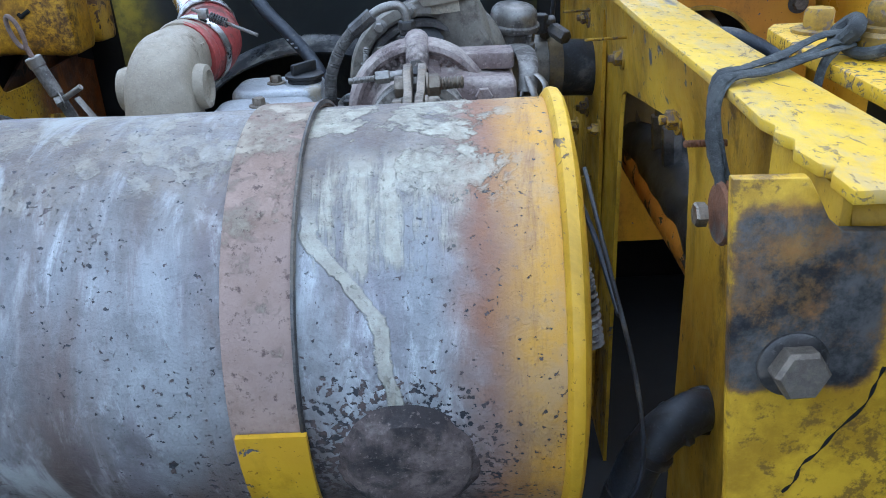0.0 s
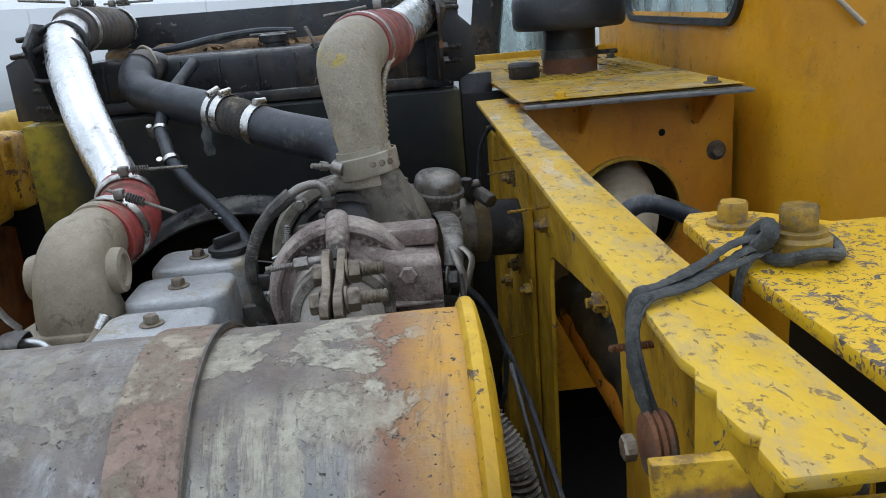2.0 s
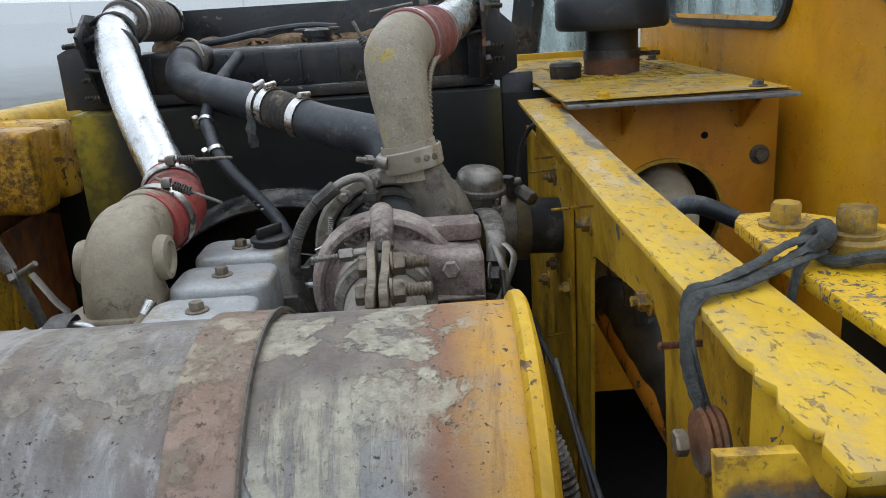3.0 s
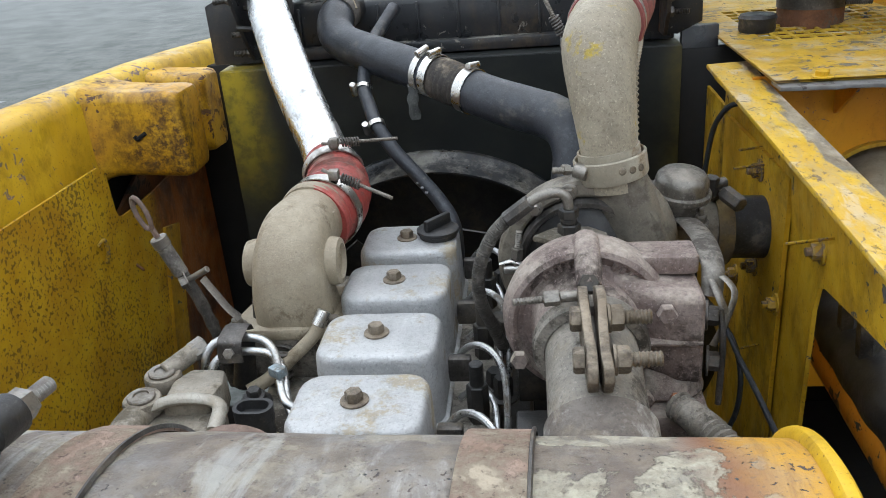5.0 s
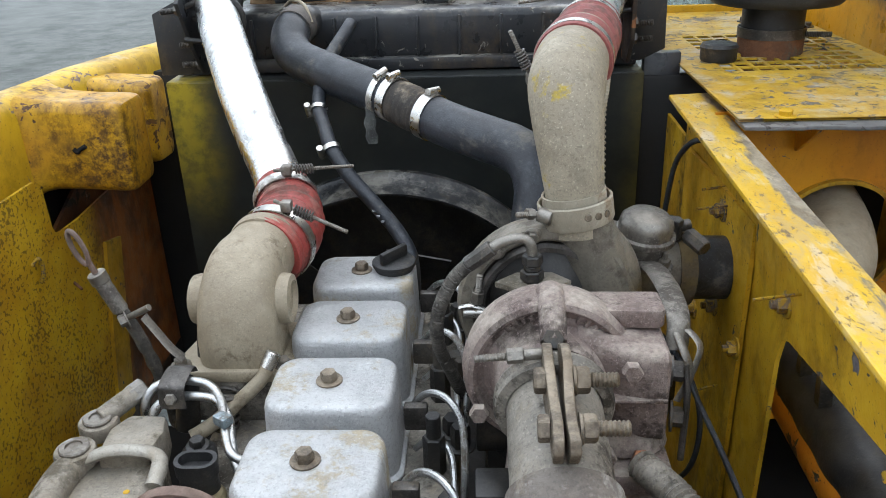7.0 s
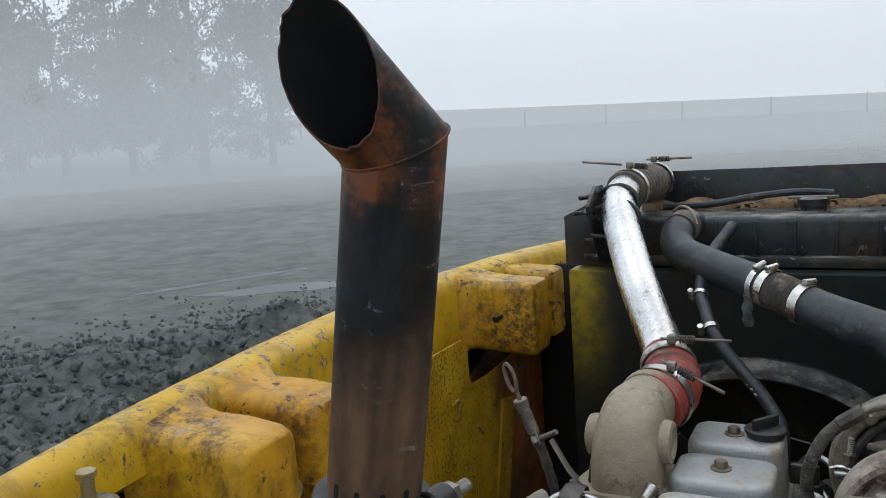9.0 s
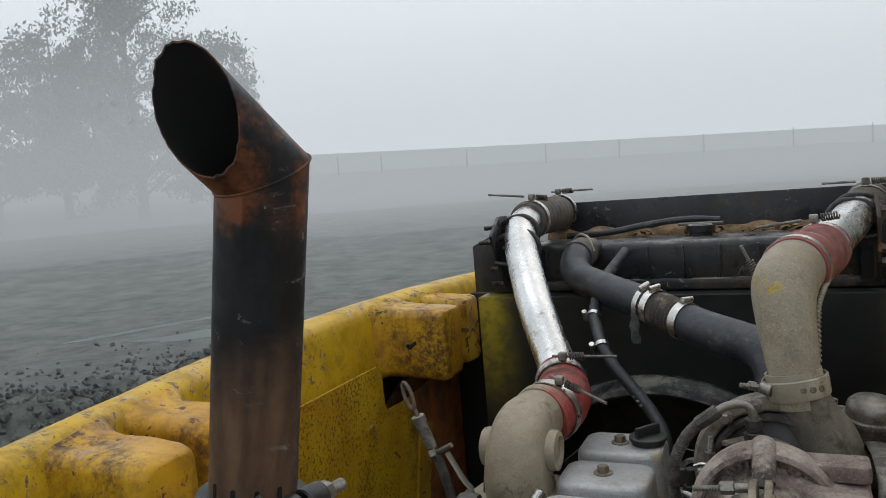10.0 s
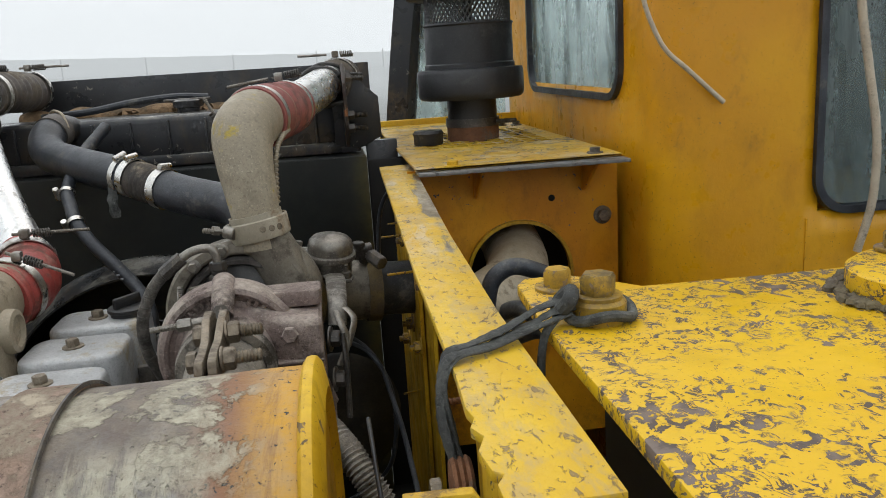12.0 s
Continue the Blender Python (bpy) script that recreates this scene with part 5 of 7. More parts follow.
def turbo():
    t = thing("turbocharger", (0.03, 1.35, 1.80), "dusty turbocharger with a heat-rusted turbine housing", "turbocharger")
    cx, cz = 0.012, 1.915
    # compressor volute behind, a ring that grows into the outlet
    bm = bmesh.new()
    rings = []
    n = 64
    for i in range(n + 1):
        a = radians(80 - 350 * i / n)
        k = 0.015 + 0.020 * (1 - i / n)
        c = Vector((cx + 0.012 + 0.092 * math.cos(a), 1.435, cz + 0.010 + 0.092 * math.sin(a)))
        u = Vector((math.cos(a), 0, math.sin(a)))
        rings.append([c + (u * math.cos(2 * math.pi * j / 18) + Vector((0, 1, 0)) * math.sin(2 * math.pi * j / 18)) * k for j in range(18)])
    loops(bm, rings)
    v = part("compressor_housing", bm, volute_cast, t, "sand-coloured compressor volute")
    part("outlet", sweep([(0.100, 1.432, 1.905), (0.088, 1.430, 1.96), (0.070, 1.426, 2.01), (0.057, 1.421, 2.04)], lambda u: 0.046 - 0.010 * u, 32, 6), volute_cast, v, "outlet neck")
    part("cover_ring", lathe([(0.112, -0.02), (0.114, 0.0), (0.113, 0.012), (0.109, 0.016), (0.096, 0.017), (0.092, 0.014), (0.090, 0.004), (0.088, -0.004)], (cx + 0.004, 1.410, cz + 0.010), (0, -1, 0), 64, False, False), volute_cast, v, "machined face ring of the compressor")
    part("clamp_ring", lathe([(0.088, -0.004), (0.0885, 0.012), (0.084, 0.018), (0.078, 0.018), (0.074, 0.008), (0.070, -0.004)], (cx + 0.004, 1.410, cz + 0.010), (0, -1, 0), 64, False, False), dark_steel, v, "dark clamp ring inside the cover")
    part("backplate", lathe([(0.078, 0.0), (0.076, 0.006), (0.060, 0.012), (0.046, 0.020), (0.045, 0.10)], (cx + 0.004, 1.412, cz + 0.010), (0, -1, 0), 48), black_iron, v, "oily dark backplate")
    # turbine housing: raised outer rim, sunken face, then the outlet collar
    th = part("turbine_housing", lathe([(0.060, -0.006), (0.086, 0.0), (0.098, 0.014), (0.1015, 0.034), (0.0995, 0.052), (0.0950, 0.060), (0.0885, 0.0625), (0.0845, 0.060), (0.0825, 0.0545), (0.0760, 0.0525), (0.0690, 0.0560), (0.0640, 0.068), (0.0625, 0.088), (0.0600, 0.096), (0.0520, 0.098)], (cx, 1.318, cz - 0.008), (0, -1, 0), 72), cast_rust, t, "brown heat-rusted turbine housing")
    part("housing_rib", sweep([(cx - 0.001, 1.285, cz + 0.088), (cx, 1.262, cz + 0.083), (cx, 1.240, cz + 0.070), (cx, 1.226, cz + 0.058)], lambda u: 0.0165 - 0.002 * u, 16, 6), cast_rust, th, "rounded rib down the face")
    part("end_bolt", bolt((cx - 0.001, 1.226, cz + 0.059), (0, -0.75, 0.6), 0.0125, 0.013, 0), black_iron, th, "black hexagon bolt")
    # gas inlet: a squared trunk that grows out of the scroll
    bm = bmesh.new()
    rings = []
    for x, y0, y1, z0, z1, r in ((cx + 0.030, 1.245, 1.318, cz - 0.060, cz + 0.060, 0.030), (cx + 0.055, 1.238, 1.322, cz - 0.066, cz + 0.052, 0.026), (cx + 0.078, 1.228, 1.325, cz - 0.070, cz + 0.046, 0.020), (cx + 0.100, 1.222, 1.326, cz - 0.072, cz + 0.043, 0.014), (cx + 0.124, 1.220, 1.326, cz - 0.072, cz + 0.042, 0.010), (cx + 0.128, 1.223, 1.323, cz - 0.068, cz + 0.038, 0.008)):
        rings.append([(x, (y0 + y1) / 2 + py, (z0 + z1) / 2 + pz) for py, pz in round_rect(y1 - y0, z1 - z0, r, 5)])
    loops(bm, rings)
    bmesh.ops.recalc_face_normals(bm, faces=bm.faces)
    gi = part("gas_inlet", bm, cast_rust, t, "rusty squared gas inlet")
    part("parting_line", block((cx + 0.060, 1.217, cz - 0.018), (cx + 0.127, 1.300, cz - 0.013), 0.002), cast_rust, gi)
    part("inlet_flange", block((cx + 0.040, 1.19, cz - 0.125), (cx + 0.136, 1.32, cz - 0.095), 0.006), cast_rust, gi)
    part("inlet_neck", rod((cx + 0.088, 1.265, cz - 0.10), (cx + 0.088, 1.27, cz - 0.06), 0.052, 0.042, seg=28), cast_rust, gi)
    part("inlet_foot", block((cx + 0.045, 1.195, cz - 0.30), (cx + 0.120, 1.32, cz - 0.13), 0.012), cast_rust, gi)
    part("upper_lug", slab([(cx + 0.034, 1.292), (cx + 0.052, 1.274), (cx + 0.124, 1.270), (cx + 0.130, 1.276), (cx + 0.130, 1.322), (cx + 0.028, 1.324)], "z", cz + 0.046, cz + 0.070, 0.005), cast_rust, gi, "raised bar on the inlet")
    for p, d, m in (((0.097, 1.221, 1.940), (0, -1, 0.1), cast_rust), ((0.072, 1.205, 1.838), (0, -1, 0.1), cast_rust), ((0.112, 1.212, 1.824), (0, -0.6, 0.8), copper_nut), ((-0.070, 1.246, 1.868), (0, -1, 0.15), cast_rust)):
        part("housing_bolt", bolt(p, d, 0.0115, 0.012, 0), m, gi)
    part("stud", join(thread((-0.074, 1.190, 1.974), (-0.018, 1.193, 1.977), 0.0044), join(rod((-0.040, 1.192, 1.976), (-0.022, 1.193, 1.977), 0.0085, seg=6), rod((-0.022, 1.193, 1.977), (0.004, 1.194, 1.979), 0.0062, seg=14))), bolt_steel, t, "threaded clamp stud with nut")
    # raised letters on the rim, worn past reading
    for i in range(13):
        a = radians(128 - 7.4 * i) if i < 6 else radians(66 - 7.6 * (i - 6))
        c = Vector((cx + 0.0790 * math.cos(a), 1.2635, cz - 0.008 + 0.0790 * math.sin(a)))
        part("raised_mark", block(c - Vector((0.0026, 0.003, 0.0052)), c + Vector((0.0026, 0.003, 0.0052)), 0.001, turn=Matrix.Rotation(-(a - math.pi / 2), 4, "Y")), cast_rust, th)
    # oil feed fitting, braided hose and flange
    f = Vector((-0.004, 1.352, 1.985))
    part("oil_plate", slab([(-0.050, 1.350), (-0.020, 1.330), (0.020, 1.330), (0.044, 1.352), (0.022, 1.376), (-0.022, 1.376)], "z", 1.976, 1.984, 0.0015), alu_cast, t, "oval feed flange")
    part("oil_fitting", join(rod(f, f + Vector((0, 0, 0.014)), 0.0145, seg=6), join(rod(f + Vector((0, 0, 0.014)), f + Vector((0, 0, 0.021)), 0.0105, seg=16), rod(f + Vector((0, 0, 0.021)), f + Vector((0, 0, 0.034)), 0.0128, seg=6))), black_iron, t, "dark oil feed fitting")
    part("oil_pipe", sweep([f + Vector((0, 0, 0.03)), f + Vector((-0.002, 0, 0.046)), f + Vector((-0.012, 0, 0.055)), f + Vector((-0.035, -0.003, 0.052)), f + Vector((-0.055, -0.003, 0.040))], 0.0065, 12, 8), can_steel, t, "bent feed pipe end")
    part("ferrule", rod(f + Vector((-0.048, -0.003, 0.045)), f + Vector((-0.078, -0.002, 0.022)), 0.0105, seg=8), dark_steel, t, "crimped hose ferrule")
    part("oil_hose", sweep([f + Vector((-0.074, -0.002, 0.026)), f + Vector((-0.098, 0.0, -0.002)), f + Vector((-0.116, 0.0, -0.045)), f + Vector((-0.118, 0.01, -0.095)), f + Vector((-0.104, 0.03, -0.15)), f + Vector((-0.09, 0.05, -0.20))], lambda u: 0.0088 + 0.0005 * math.sin(u * 330), 14, 24), braid, t, "braided oil feed hose")
    # V-band latch at the left of the cover
    q = Vector((cx - 0.089, 1.385, cz + 0.012))
    lt = part("band_latch", join(rod(q + Vector((-0.012, 0, -0.004)), q + Vector((0.018, -0.004, -0.002)), 0.0075, seg=14), sweep([q + Vector((-0.016, 0, 0.004)), q + Vector((0.0, -0.006, 0.010)), q + Vector((0.022, -0.006, 0.002))], 0.007, 10, 6, flat=0.35)), band_steel, t, "V-band latch")
    part("latch_stud", join(thread(q + Vector((0.004, -0.004, 0.0)), q + Vector((0.010, -0.004, 0.052)), 0.0048), rod(q + Vector((0.005, -0.004, 0.012)), q + Vector((0.007, -0.004, 0.028)), 0.0088, seg=6)), bolt_steel, lt)
    for a in (128, 100, 205):
        p = Vector((cx + 0.004 + 0.101 * math.cos(radians(a)), 1.394, cz + 0.010 + 0.101 * math.sin(radians(a))))
        part("cover_bolt", bolt(p, (0, -1, 0), 0.0075, 0.009), bolt_steel, v)
    return t


copper_nut = metal_mat("coppered_nut", (0.36, 0.16, 0.08), (0.28, 0.12, 0.06), 0.45, 0.7, dirty=0.4)


turbo()


def exhaust_pipe():
    e = thing("exhaust_pipe", (0.012, 1.1, 1.8), "scaly steel exhaust pipe clamped to the turbine", "pipe")
    part("upper_pipe", sweep([(0.012, 1.232, 1.909), (0.012, 1.17, 1.90), (0.012, 1.10, 1.885), (0.013, 1.05, 1.87)], 0.052, 40, 8), cast_grey, e, "grey scaled pipe")
    part("lower_pipe", sweep([(0.013, 1.082, 1.880), (0.013, 1.076, 1.878), (0.014, 1.0, 1.850), (0.016, 0.93, 1.80), (0.018, 0.88, 1.74)], lambda u: 0.0545 + 0.0035 * min(1.0, u * 12), 40, 8), scaled_pipe, e, "white-scaled lower pipe")
    c = part("v_clamp", lathe([(0.053, -0.014), (0.064, -0.012), (0.066, -0.006), (0.062, 0.0), (0.066, 0.006), (0.064, 0.012), (0.053, 0.014)], (0.012, 1.208, 1.906), (0, -1, -0.13), 56, False, False), cast_grey, e, "grooved V-band clamp")
    for dx, tilt in ((-0.0125, 0.0015), (0.0035, -0.0015)):
        bm = slab([(1.150, 1.945), (1.196, 1.958), (1.204, 1.985), (1.186, 1.994), (1.160, 1.992), (1.120, 1.976), (1.085, 1.974), (1.058, 1.972), (1.052, 1.958), (1.064, 1.940), (1.090, 1.936), (1.118, 1.942)], "x", 0.010 + dx, 0.0205 + dx, 0.002)
        for v in bm.verts:
            v.co.x += tilt * math.sin((v.co.y - 1.05) * 40)
        part("clamp_plate", bm, ear_steel, c, "worn steel clamp ear")
    for y, z, tip in ((1.150, 1.974, 0.070), (1.088, 1.962, 0.072)):
        part("clamp_bolt", join(thread((0.02, y, z), (tip, y - 0.004, z + 0.003), 0.0082, 0.0038), join(bolt((-0.003, y, z), (-1, 0, 0), 0.0135, 0.011, 0), bolt((0.025, y, z), (1, 0, 0.03), 0.0140, 0.013, 1.1))), ear_steel, c, "long rusty clamp bolt")
    return e


scaled_pipe = metal_mat("ash_scaled_pipe", (0.21, 0.185, 0.16), (0.15, 0.125, 0.105), 0.8, 0.0, 34, dirt=(0.46, 0.44, 0.40), dirty=0.58, dusty=0.3, grain=0.7)
exhaust_pipe()


def actuator():
    a = thing("wastegate_actuator", (0.155, 1.5, 1.95), "dusty round actuator can on a bracket", "actuator")
    d = Vector((0.10, -0.14, 1))
    p = Vector((0.155, 1.500, 1.955))
    part("can", lathe([(0.018, -0.020), (0.030, -0.016), (0.036, -0.006), (0.0365, 0.012), (0.0375, 0.020), (0.0420, 0.022), (0.0428, 0.026), (0.0420, 0.030), (0.0375, 0.032), (0.0370, 0.044), (0.0355, 0.050), (0.030, 0.056), (0.020, 0.0585), (0.014, 0.0590), (0.012, 0.0605), (0.001, 0.0610)], p, d, 48), can_steel, a, "pressed can with a crimped rim")
    part("bracket", sweep([(0.154, 1.474, 1.948), (0.160, 1.44, 1.958), (0.163, 1.38, 1.965), (0.163, 1.33, 1.966), (0.163, 1.300, 1.955), (0.160, 1.285, 1.925)], lambda u: 0.017 - 0.004 * u, 10, 6, flat=0.25, up=(1, 0, 0)), can_steel, a, "flat dusty bracket arm")
    part("bracket_foot", block((0.122, 1.455, 1.938), (0.190, 1.490, 1.945), 0.003), can_steel, a)
    for dx in (-0.023, 0.025):
        part("bracket_nut", join(bolt((0.156 + dx, 1.468, 1.945), (0, -0.3, 1), 0.0085, 0.010, 1.4), thread((0.156 + dx, 1.468, 1.95), (0.156 + dx, 1.464, 1.970), 0.0042)), dark_steel, a)
    for pts in ([(0.158, 1.300, 1.950), (0.166, 1.270, 1.930), (0.172, 1.262, 1.905), (0.158, 1.255, 1.875)], [(0.168, 1.300, 1.950), (0.180, 1.285, 1.942), (0.184, 1.275, 1.930), (0.172, 1.262, 1.900)]):
        part("lever", sweep(pts, 0.0052, 8, 6, flat=0.35), can_steel, a, "bent lever plate")
    part("control_rod", sweep([(0.166, 1.262, 1.92), (0.168, 1.25, 1.88), (0.166, 1.245, 1.80)], 0.0042, 8), dark_steel, a)
    for q in ((0.148, 1.258, 1.915), (0.150, 1.250, 1.858)):
        part("lever_bolt", bolt(q, (1, -0.2, 0), 0.012, 0.012), dark_steel, a)
    part("air_fitting", join(rod((0.190, 1.525, 1.975), (0.228, 1.535, 1.978), 0.0085, seg=14), join(rod((0.205, 1.53, 1.96), (0.207, 1.528, 1.99), 0.011, seg=6), rod((0.225, 1.53, 1.965), (0.243, 1.50, 1.955), 0.012, seg=6))), dark_steel, a, "small air union")
    part("air_fitting", join(rod((0.108, 1.52, 1.985), (0.122, 1.515, 1.985), 0.008, seg=6), rod((0.104, 1.52, 1.985), (0.108, 1.52, 2.003), 0.006, seg=12)), bolt_steel, a, "small air union")
    return a


actuator()


def air_hose():
    h = thing("intake_hose", (0.27, 1.575, 1.88), "wide black intake hose through the side panel", "hose")
    part("hose", rod((0.19, 1.57, 1.895), (0.36, 1.59, 1.882), 0.048, seg=36), rubber, h)
    part("intake_mouth", rod((0.10, 1.56, 1.90), (0.235, 1.573, 1.893), 0.054, seg=36), volute_cast, h)
    k = part("clamp", band((0.225, 1.573, 1.893), (1, 0.1, -0.05), 0.0555, 0.024, 0.003), zinc_dark, h, "rusty band clamp")
    part("clamp_bolt", rod((0.215, 1.545, 1.955), (0.215, 1.60, 1.957), 0.010, seg=12), dark_steel, k)
    return h


zinc_dark = metal_mat("browned_zinc", (0.20, 0.15, 0.07), (0.13, 0.10, 0.06), 0.55, 0.5, dirty=0.5)
air_hose()


# ---- radiator group ----
def radiator():
    r = thing("radiator", (-0.22, 2.15, 1.2), "black radiator with ribbed top tank and round fan shroud", "radiator")
    cx, cz, R = -0.26, 1.485, 0.375
    hole = circle(cx, cz, R, 72)
    part("shroud", holed(rect_points(-0.704, 1.10, 0.257, 2.073, hole), hole, "y", 2.08, 2.088), shroud_black, r, "shroud sheet, yellow at the outer corners, near-black between")
    part("fan_ring", lathe([(R + 0.022, 0.0), (R + 0.022, 0.016), (R + 0.012, 0.024), (R - 0.004, 0.075), (R - 0.008, 0.075), (R - 0.006, 0.0)], (cx, 2.08, cz), (0, -1, 0), 96, False, False), black_paint, r, "black rolled fan ring")
    part("shroud_side", block((-0.706, 2.088, 1.10), (-0.70, 2.30, 2.07), 0), shroud_black, r)
    part("shroud_side", block((0.253, 2.088, 1.10), (0.259, 2.30, 2.07), 0), shroud_black, r)
    part("shroud_lip", block((-0.704, 2.082, 2.068), (0.257, 2.16, 2.076), 0.002), shroud_black, r)
    part("core", block((-0.69, 2.26, 1.10), (0.24, 2.32, 2.07), 0.004), black_iron, r)
    part("core_frame", block((-0.70, 2.13, 2.079), (0.25, 2.30, 2.105), 0.004), black_paint, r)
    t = part("top_tank", block((-0.69, 2.15, 2.095), (0.235, 2.33, 2.195), 0.016, 3), black_paint, r, "black ribbed top tank")
    for i in range(10):
        x = -0.62 + i * 0.085
        part("rib", block((x, 2.143, 2.10), (x + 0.006, 2.152, 2.185), 0.002), black_paint, t)
    part("back_plate", block((-0.605, 2.44, 2.06), (0.30, 2.452, 2.288), 0.002), black_paint, r, "upright black cover plate")
    # tube mounts at both ends: a corner plate, an upright plate and two U-bolts whose legs go outwards
    part("side_bracket", slab([(-0.720, 2.085), (-0.720, 2.207), (-0.655, 2.238), (-0.615, 2.250), (-0.600, 2.085)], "y", 2.108, 2.114, 0.001), black_paint, r, "black side bracket plate")
    part("side_bracket", slab([(0.190, 2.10), (0.190, 2.285), (0.214, 2.289), (0.240, 2.262), (0.298, 2.208), (0.300, 2.115), (0.252, 2.092)], "y", 2.108, 2.114, 0.001), black_paint, r, "black side bracket plate")
    for sx, px, plate, legs, low in ((-1, -0.612, black_paint, ((1.985, 2.213), (2.030, 2.245)), (2.150, 2.112)), (1, 0.218, rusty_black, ((2.030, 2.240), (2.075, 2.247)), (2.170, 2.140))):
        m = part("clamp_plate", slab([(1.955 if sx < 0 else 2.0, 2.245), (2.02 if sx < 0 else 2.05, 2.288), (2.075, 2.285), (2.106, 2.25), (2.106, 2.10), (2.05, 2.10), (2.01, 2.15)], "x", px - 0.004, px + 0.004, 0.001), plate, r, "upright clamp plate")
        for y, z in legs:
            cx = (-0.548 - (2.0 - y) * -0.30 if sx < 0 else 0.155 + (y - 2.0) * 0.30)
            pts = [(px + sx * 0.042, y + 0.012, z + 0.012), (px, y + 0.010, z + 0.020), (cx + sx * 0.030, y + 0.008, z + 0.036)]
            for i in range(11):
                a = radians(90 - 18 * i)
                pts.append((cx - sx * 0.0435 * math.cos(a), y, z - 0.002 + 0.0435 * math.sin(a)))
            pts += [(px - sx * 0.012, y - 0.003, z - 0.038), (px + sx * 0.002, y - 0.004, z - 0.036)]
            part("u_bolt", sweep(pts, 0.0052, 10, 3), black_iron, m, "black U-bolt round the pipe")
            q = Vector((px + sx * 0.004, y + 0.011, z + 0.016))
            part("nut", join(bolt(q, (sx, 0, -0.05), 0.0105, 0.011, 1.35), thread(q, q + Vector((sx * 0.042, 0, -0.003)), 0.0058)), dark_steel, m, "black nut on a threaded leg")
        for z in low:
            q = Vector((px + sx * 0.004, 2.082, z))
            part("nut", join(bolt(q, (sx, -0.1, 0), 0.0115, 0.014, 1.5), thread(q, q + Vector((sx * 0.046, -0.004, 0)), 0.0062)), dark_steel, m, "black nut on a long stud")
    # debris along the tank and a hose lying on it
    bm = bmesh.new()
    for i in range(260):
        x, y = random.uniform(-0.5, 0.22), random.uniform(2.30, 2.43)
        h = 2.185 + 0.02 * noise.noise((x * 9, y * 9, 0)) + 0.015 * random.random()
        block((x - 0.012, y - 0.006, h), (x + 0.012, y + 0.006, h + 0.003), 0, bm=bm, turn=Euler((random.uniform(-0.5, 0.5), random.uniform(-0.5, 0.5), random.uniform(0, 3))).to_matrix().to_4x4()) if i == 0 else quad(bm, x, y, h)
    tagged(part("debris", bm, debris, r, "dry leaves and dirt behind the tank"), kind="stuff")
    part("debris_bed", sweep([(-0.58 + 0.035 * i, 2.385, 2.182 + 0.012 * noise.noise((i * 0.55, 1.0, 0.2))) for i in range(25)], lambda u: 0.050 + 0.012 * noise.noise((u * 13, 0.2, 0.4)), 16, 4, flat=0.6, up=(0, 1, 0)), debris, r, "bed of brown dirt")
    part("overflow_hose", sweep([(-0.52, 2.33, 2.202), (-0.40, 2.30, 2.21), (-0.30, 2.31, 2.225), (-0.20, 2.34, 2.232), (-0.12, 2.35, 2.226)], 0.009, 10), rubber, r, "thin black overflow hose")
    f = part("filler_neck", lathe([(0.028, 2.19), (0.028, 2.205), (0.036, 2.207), (0.036, 2.222), (0.03, 2.226)], (-0.16, 2.27, 0), (0, 0, 1), 28), black_paint, r, "black filler cap")
    part("cap_tab", block((-0.215, 2.255, 2.222), (-0.105, 2.285, 2.228), 0.003), dark_steel, f)
    part("inlet_neck", sweep([(-0.415, 2.17, 2.175), (-0.424, 2.14, 2.181), (-0.430, 2.10, 2.177)], 0.033, 20), black_paint, r)
    part("vent_stub", rod((-0.318, 2.10, 2.182), (-0.362, 1.985, 2.118), 0.013, seg=18), rubber, r, "black vent hose stub")
    return r


def quad(bm, x, y, h):
    """One curled leaf."""
    m = Euler((random.uniform(-0.7, 0.7), random.uniform(-0.7, 0.7), random.uniform(0, 6))).to_matrix()
    s, w = random.uniform(0.008, 0.02), random.uniform(0.004, 0.009)
    p = [Vector((x, y, h)) + m @ Vector(q) for q in ((-s, 0, 0), (0, -w, 0.003), (s, 0, 0.001), (0, w, 0.003))]
    bm.faces.new([bm.verts.new(q) for q in p])


rusty_black = worn_paint("black_enamel_rusted", (0.02, 0.019, 0.018), (0.05, 0.03, 0.02), chip=(0.14, 0.06, 0.025), amount=0.6, scale=20, stains=0.7, stain=(0.12, 0.05, 0.02))
radiator()


def fan():
    f = thing("cooling_fan", (-0.26, 2.02, 1.485), "dark cooling fan at rest inside the shroud", "fan")
    part("hub", lathe([(0.10, 0), (0.10, 0.03), (0.06, 0.05), (0.02, 0.052)], (-0.26, 2.05, 1.485), (0, -1, 0), 32), black_iron, f)
    for i in range(7):
        a = 2 * math.pi * i / 7 + 0.2
        m = Matrix.Translation((-0.26, 2.03, 1.485)) @ Matrix.Rotation(a, 4, "Y") @ Matrix.Rotation(0.5, 4, "X")
        bm = slab([(-0.045, 0.09), (0.045, 0.09), (0.075, 0.35), (-0.05, 0.35)], "y", -0.002, 0.002, 0.0)
        bmesh.ops.transform(bm, matrix=m, verts=bm.verts)
        part("blade", bm, black_iron, f)
    return f


fan()


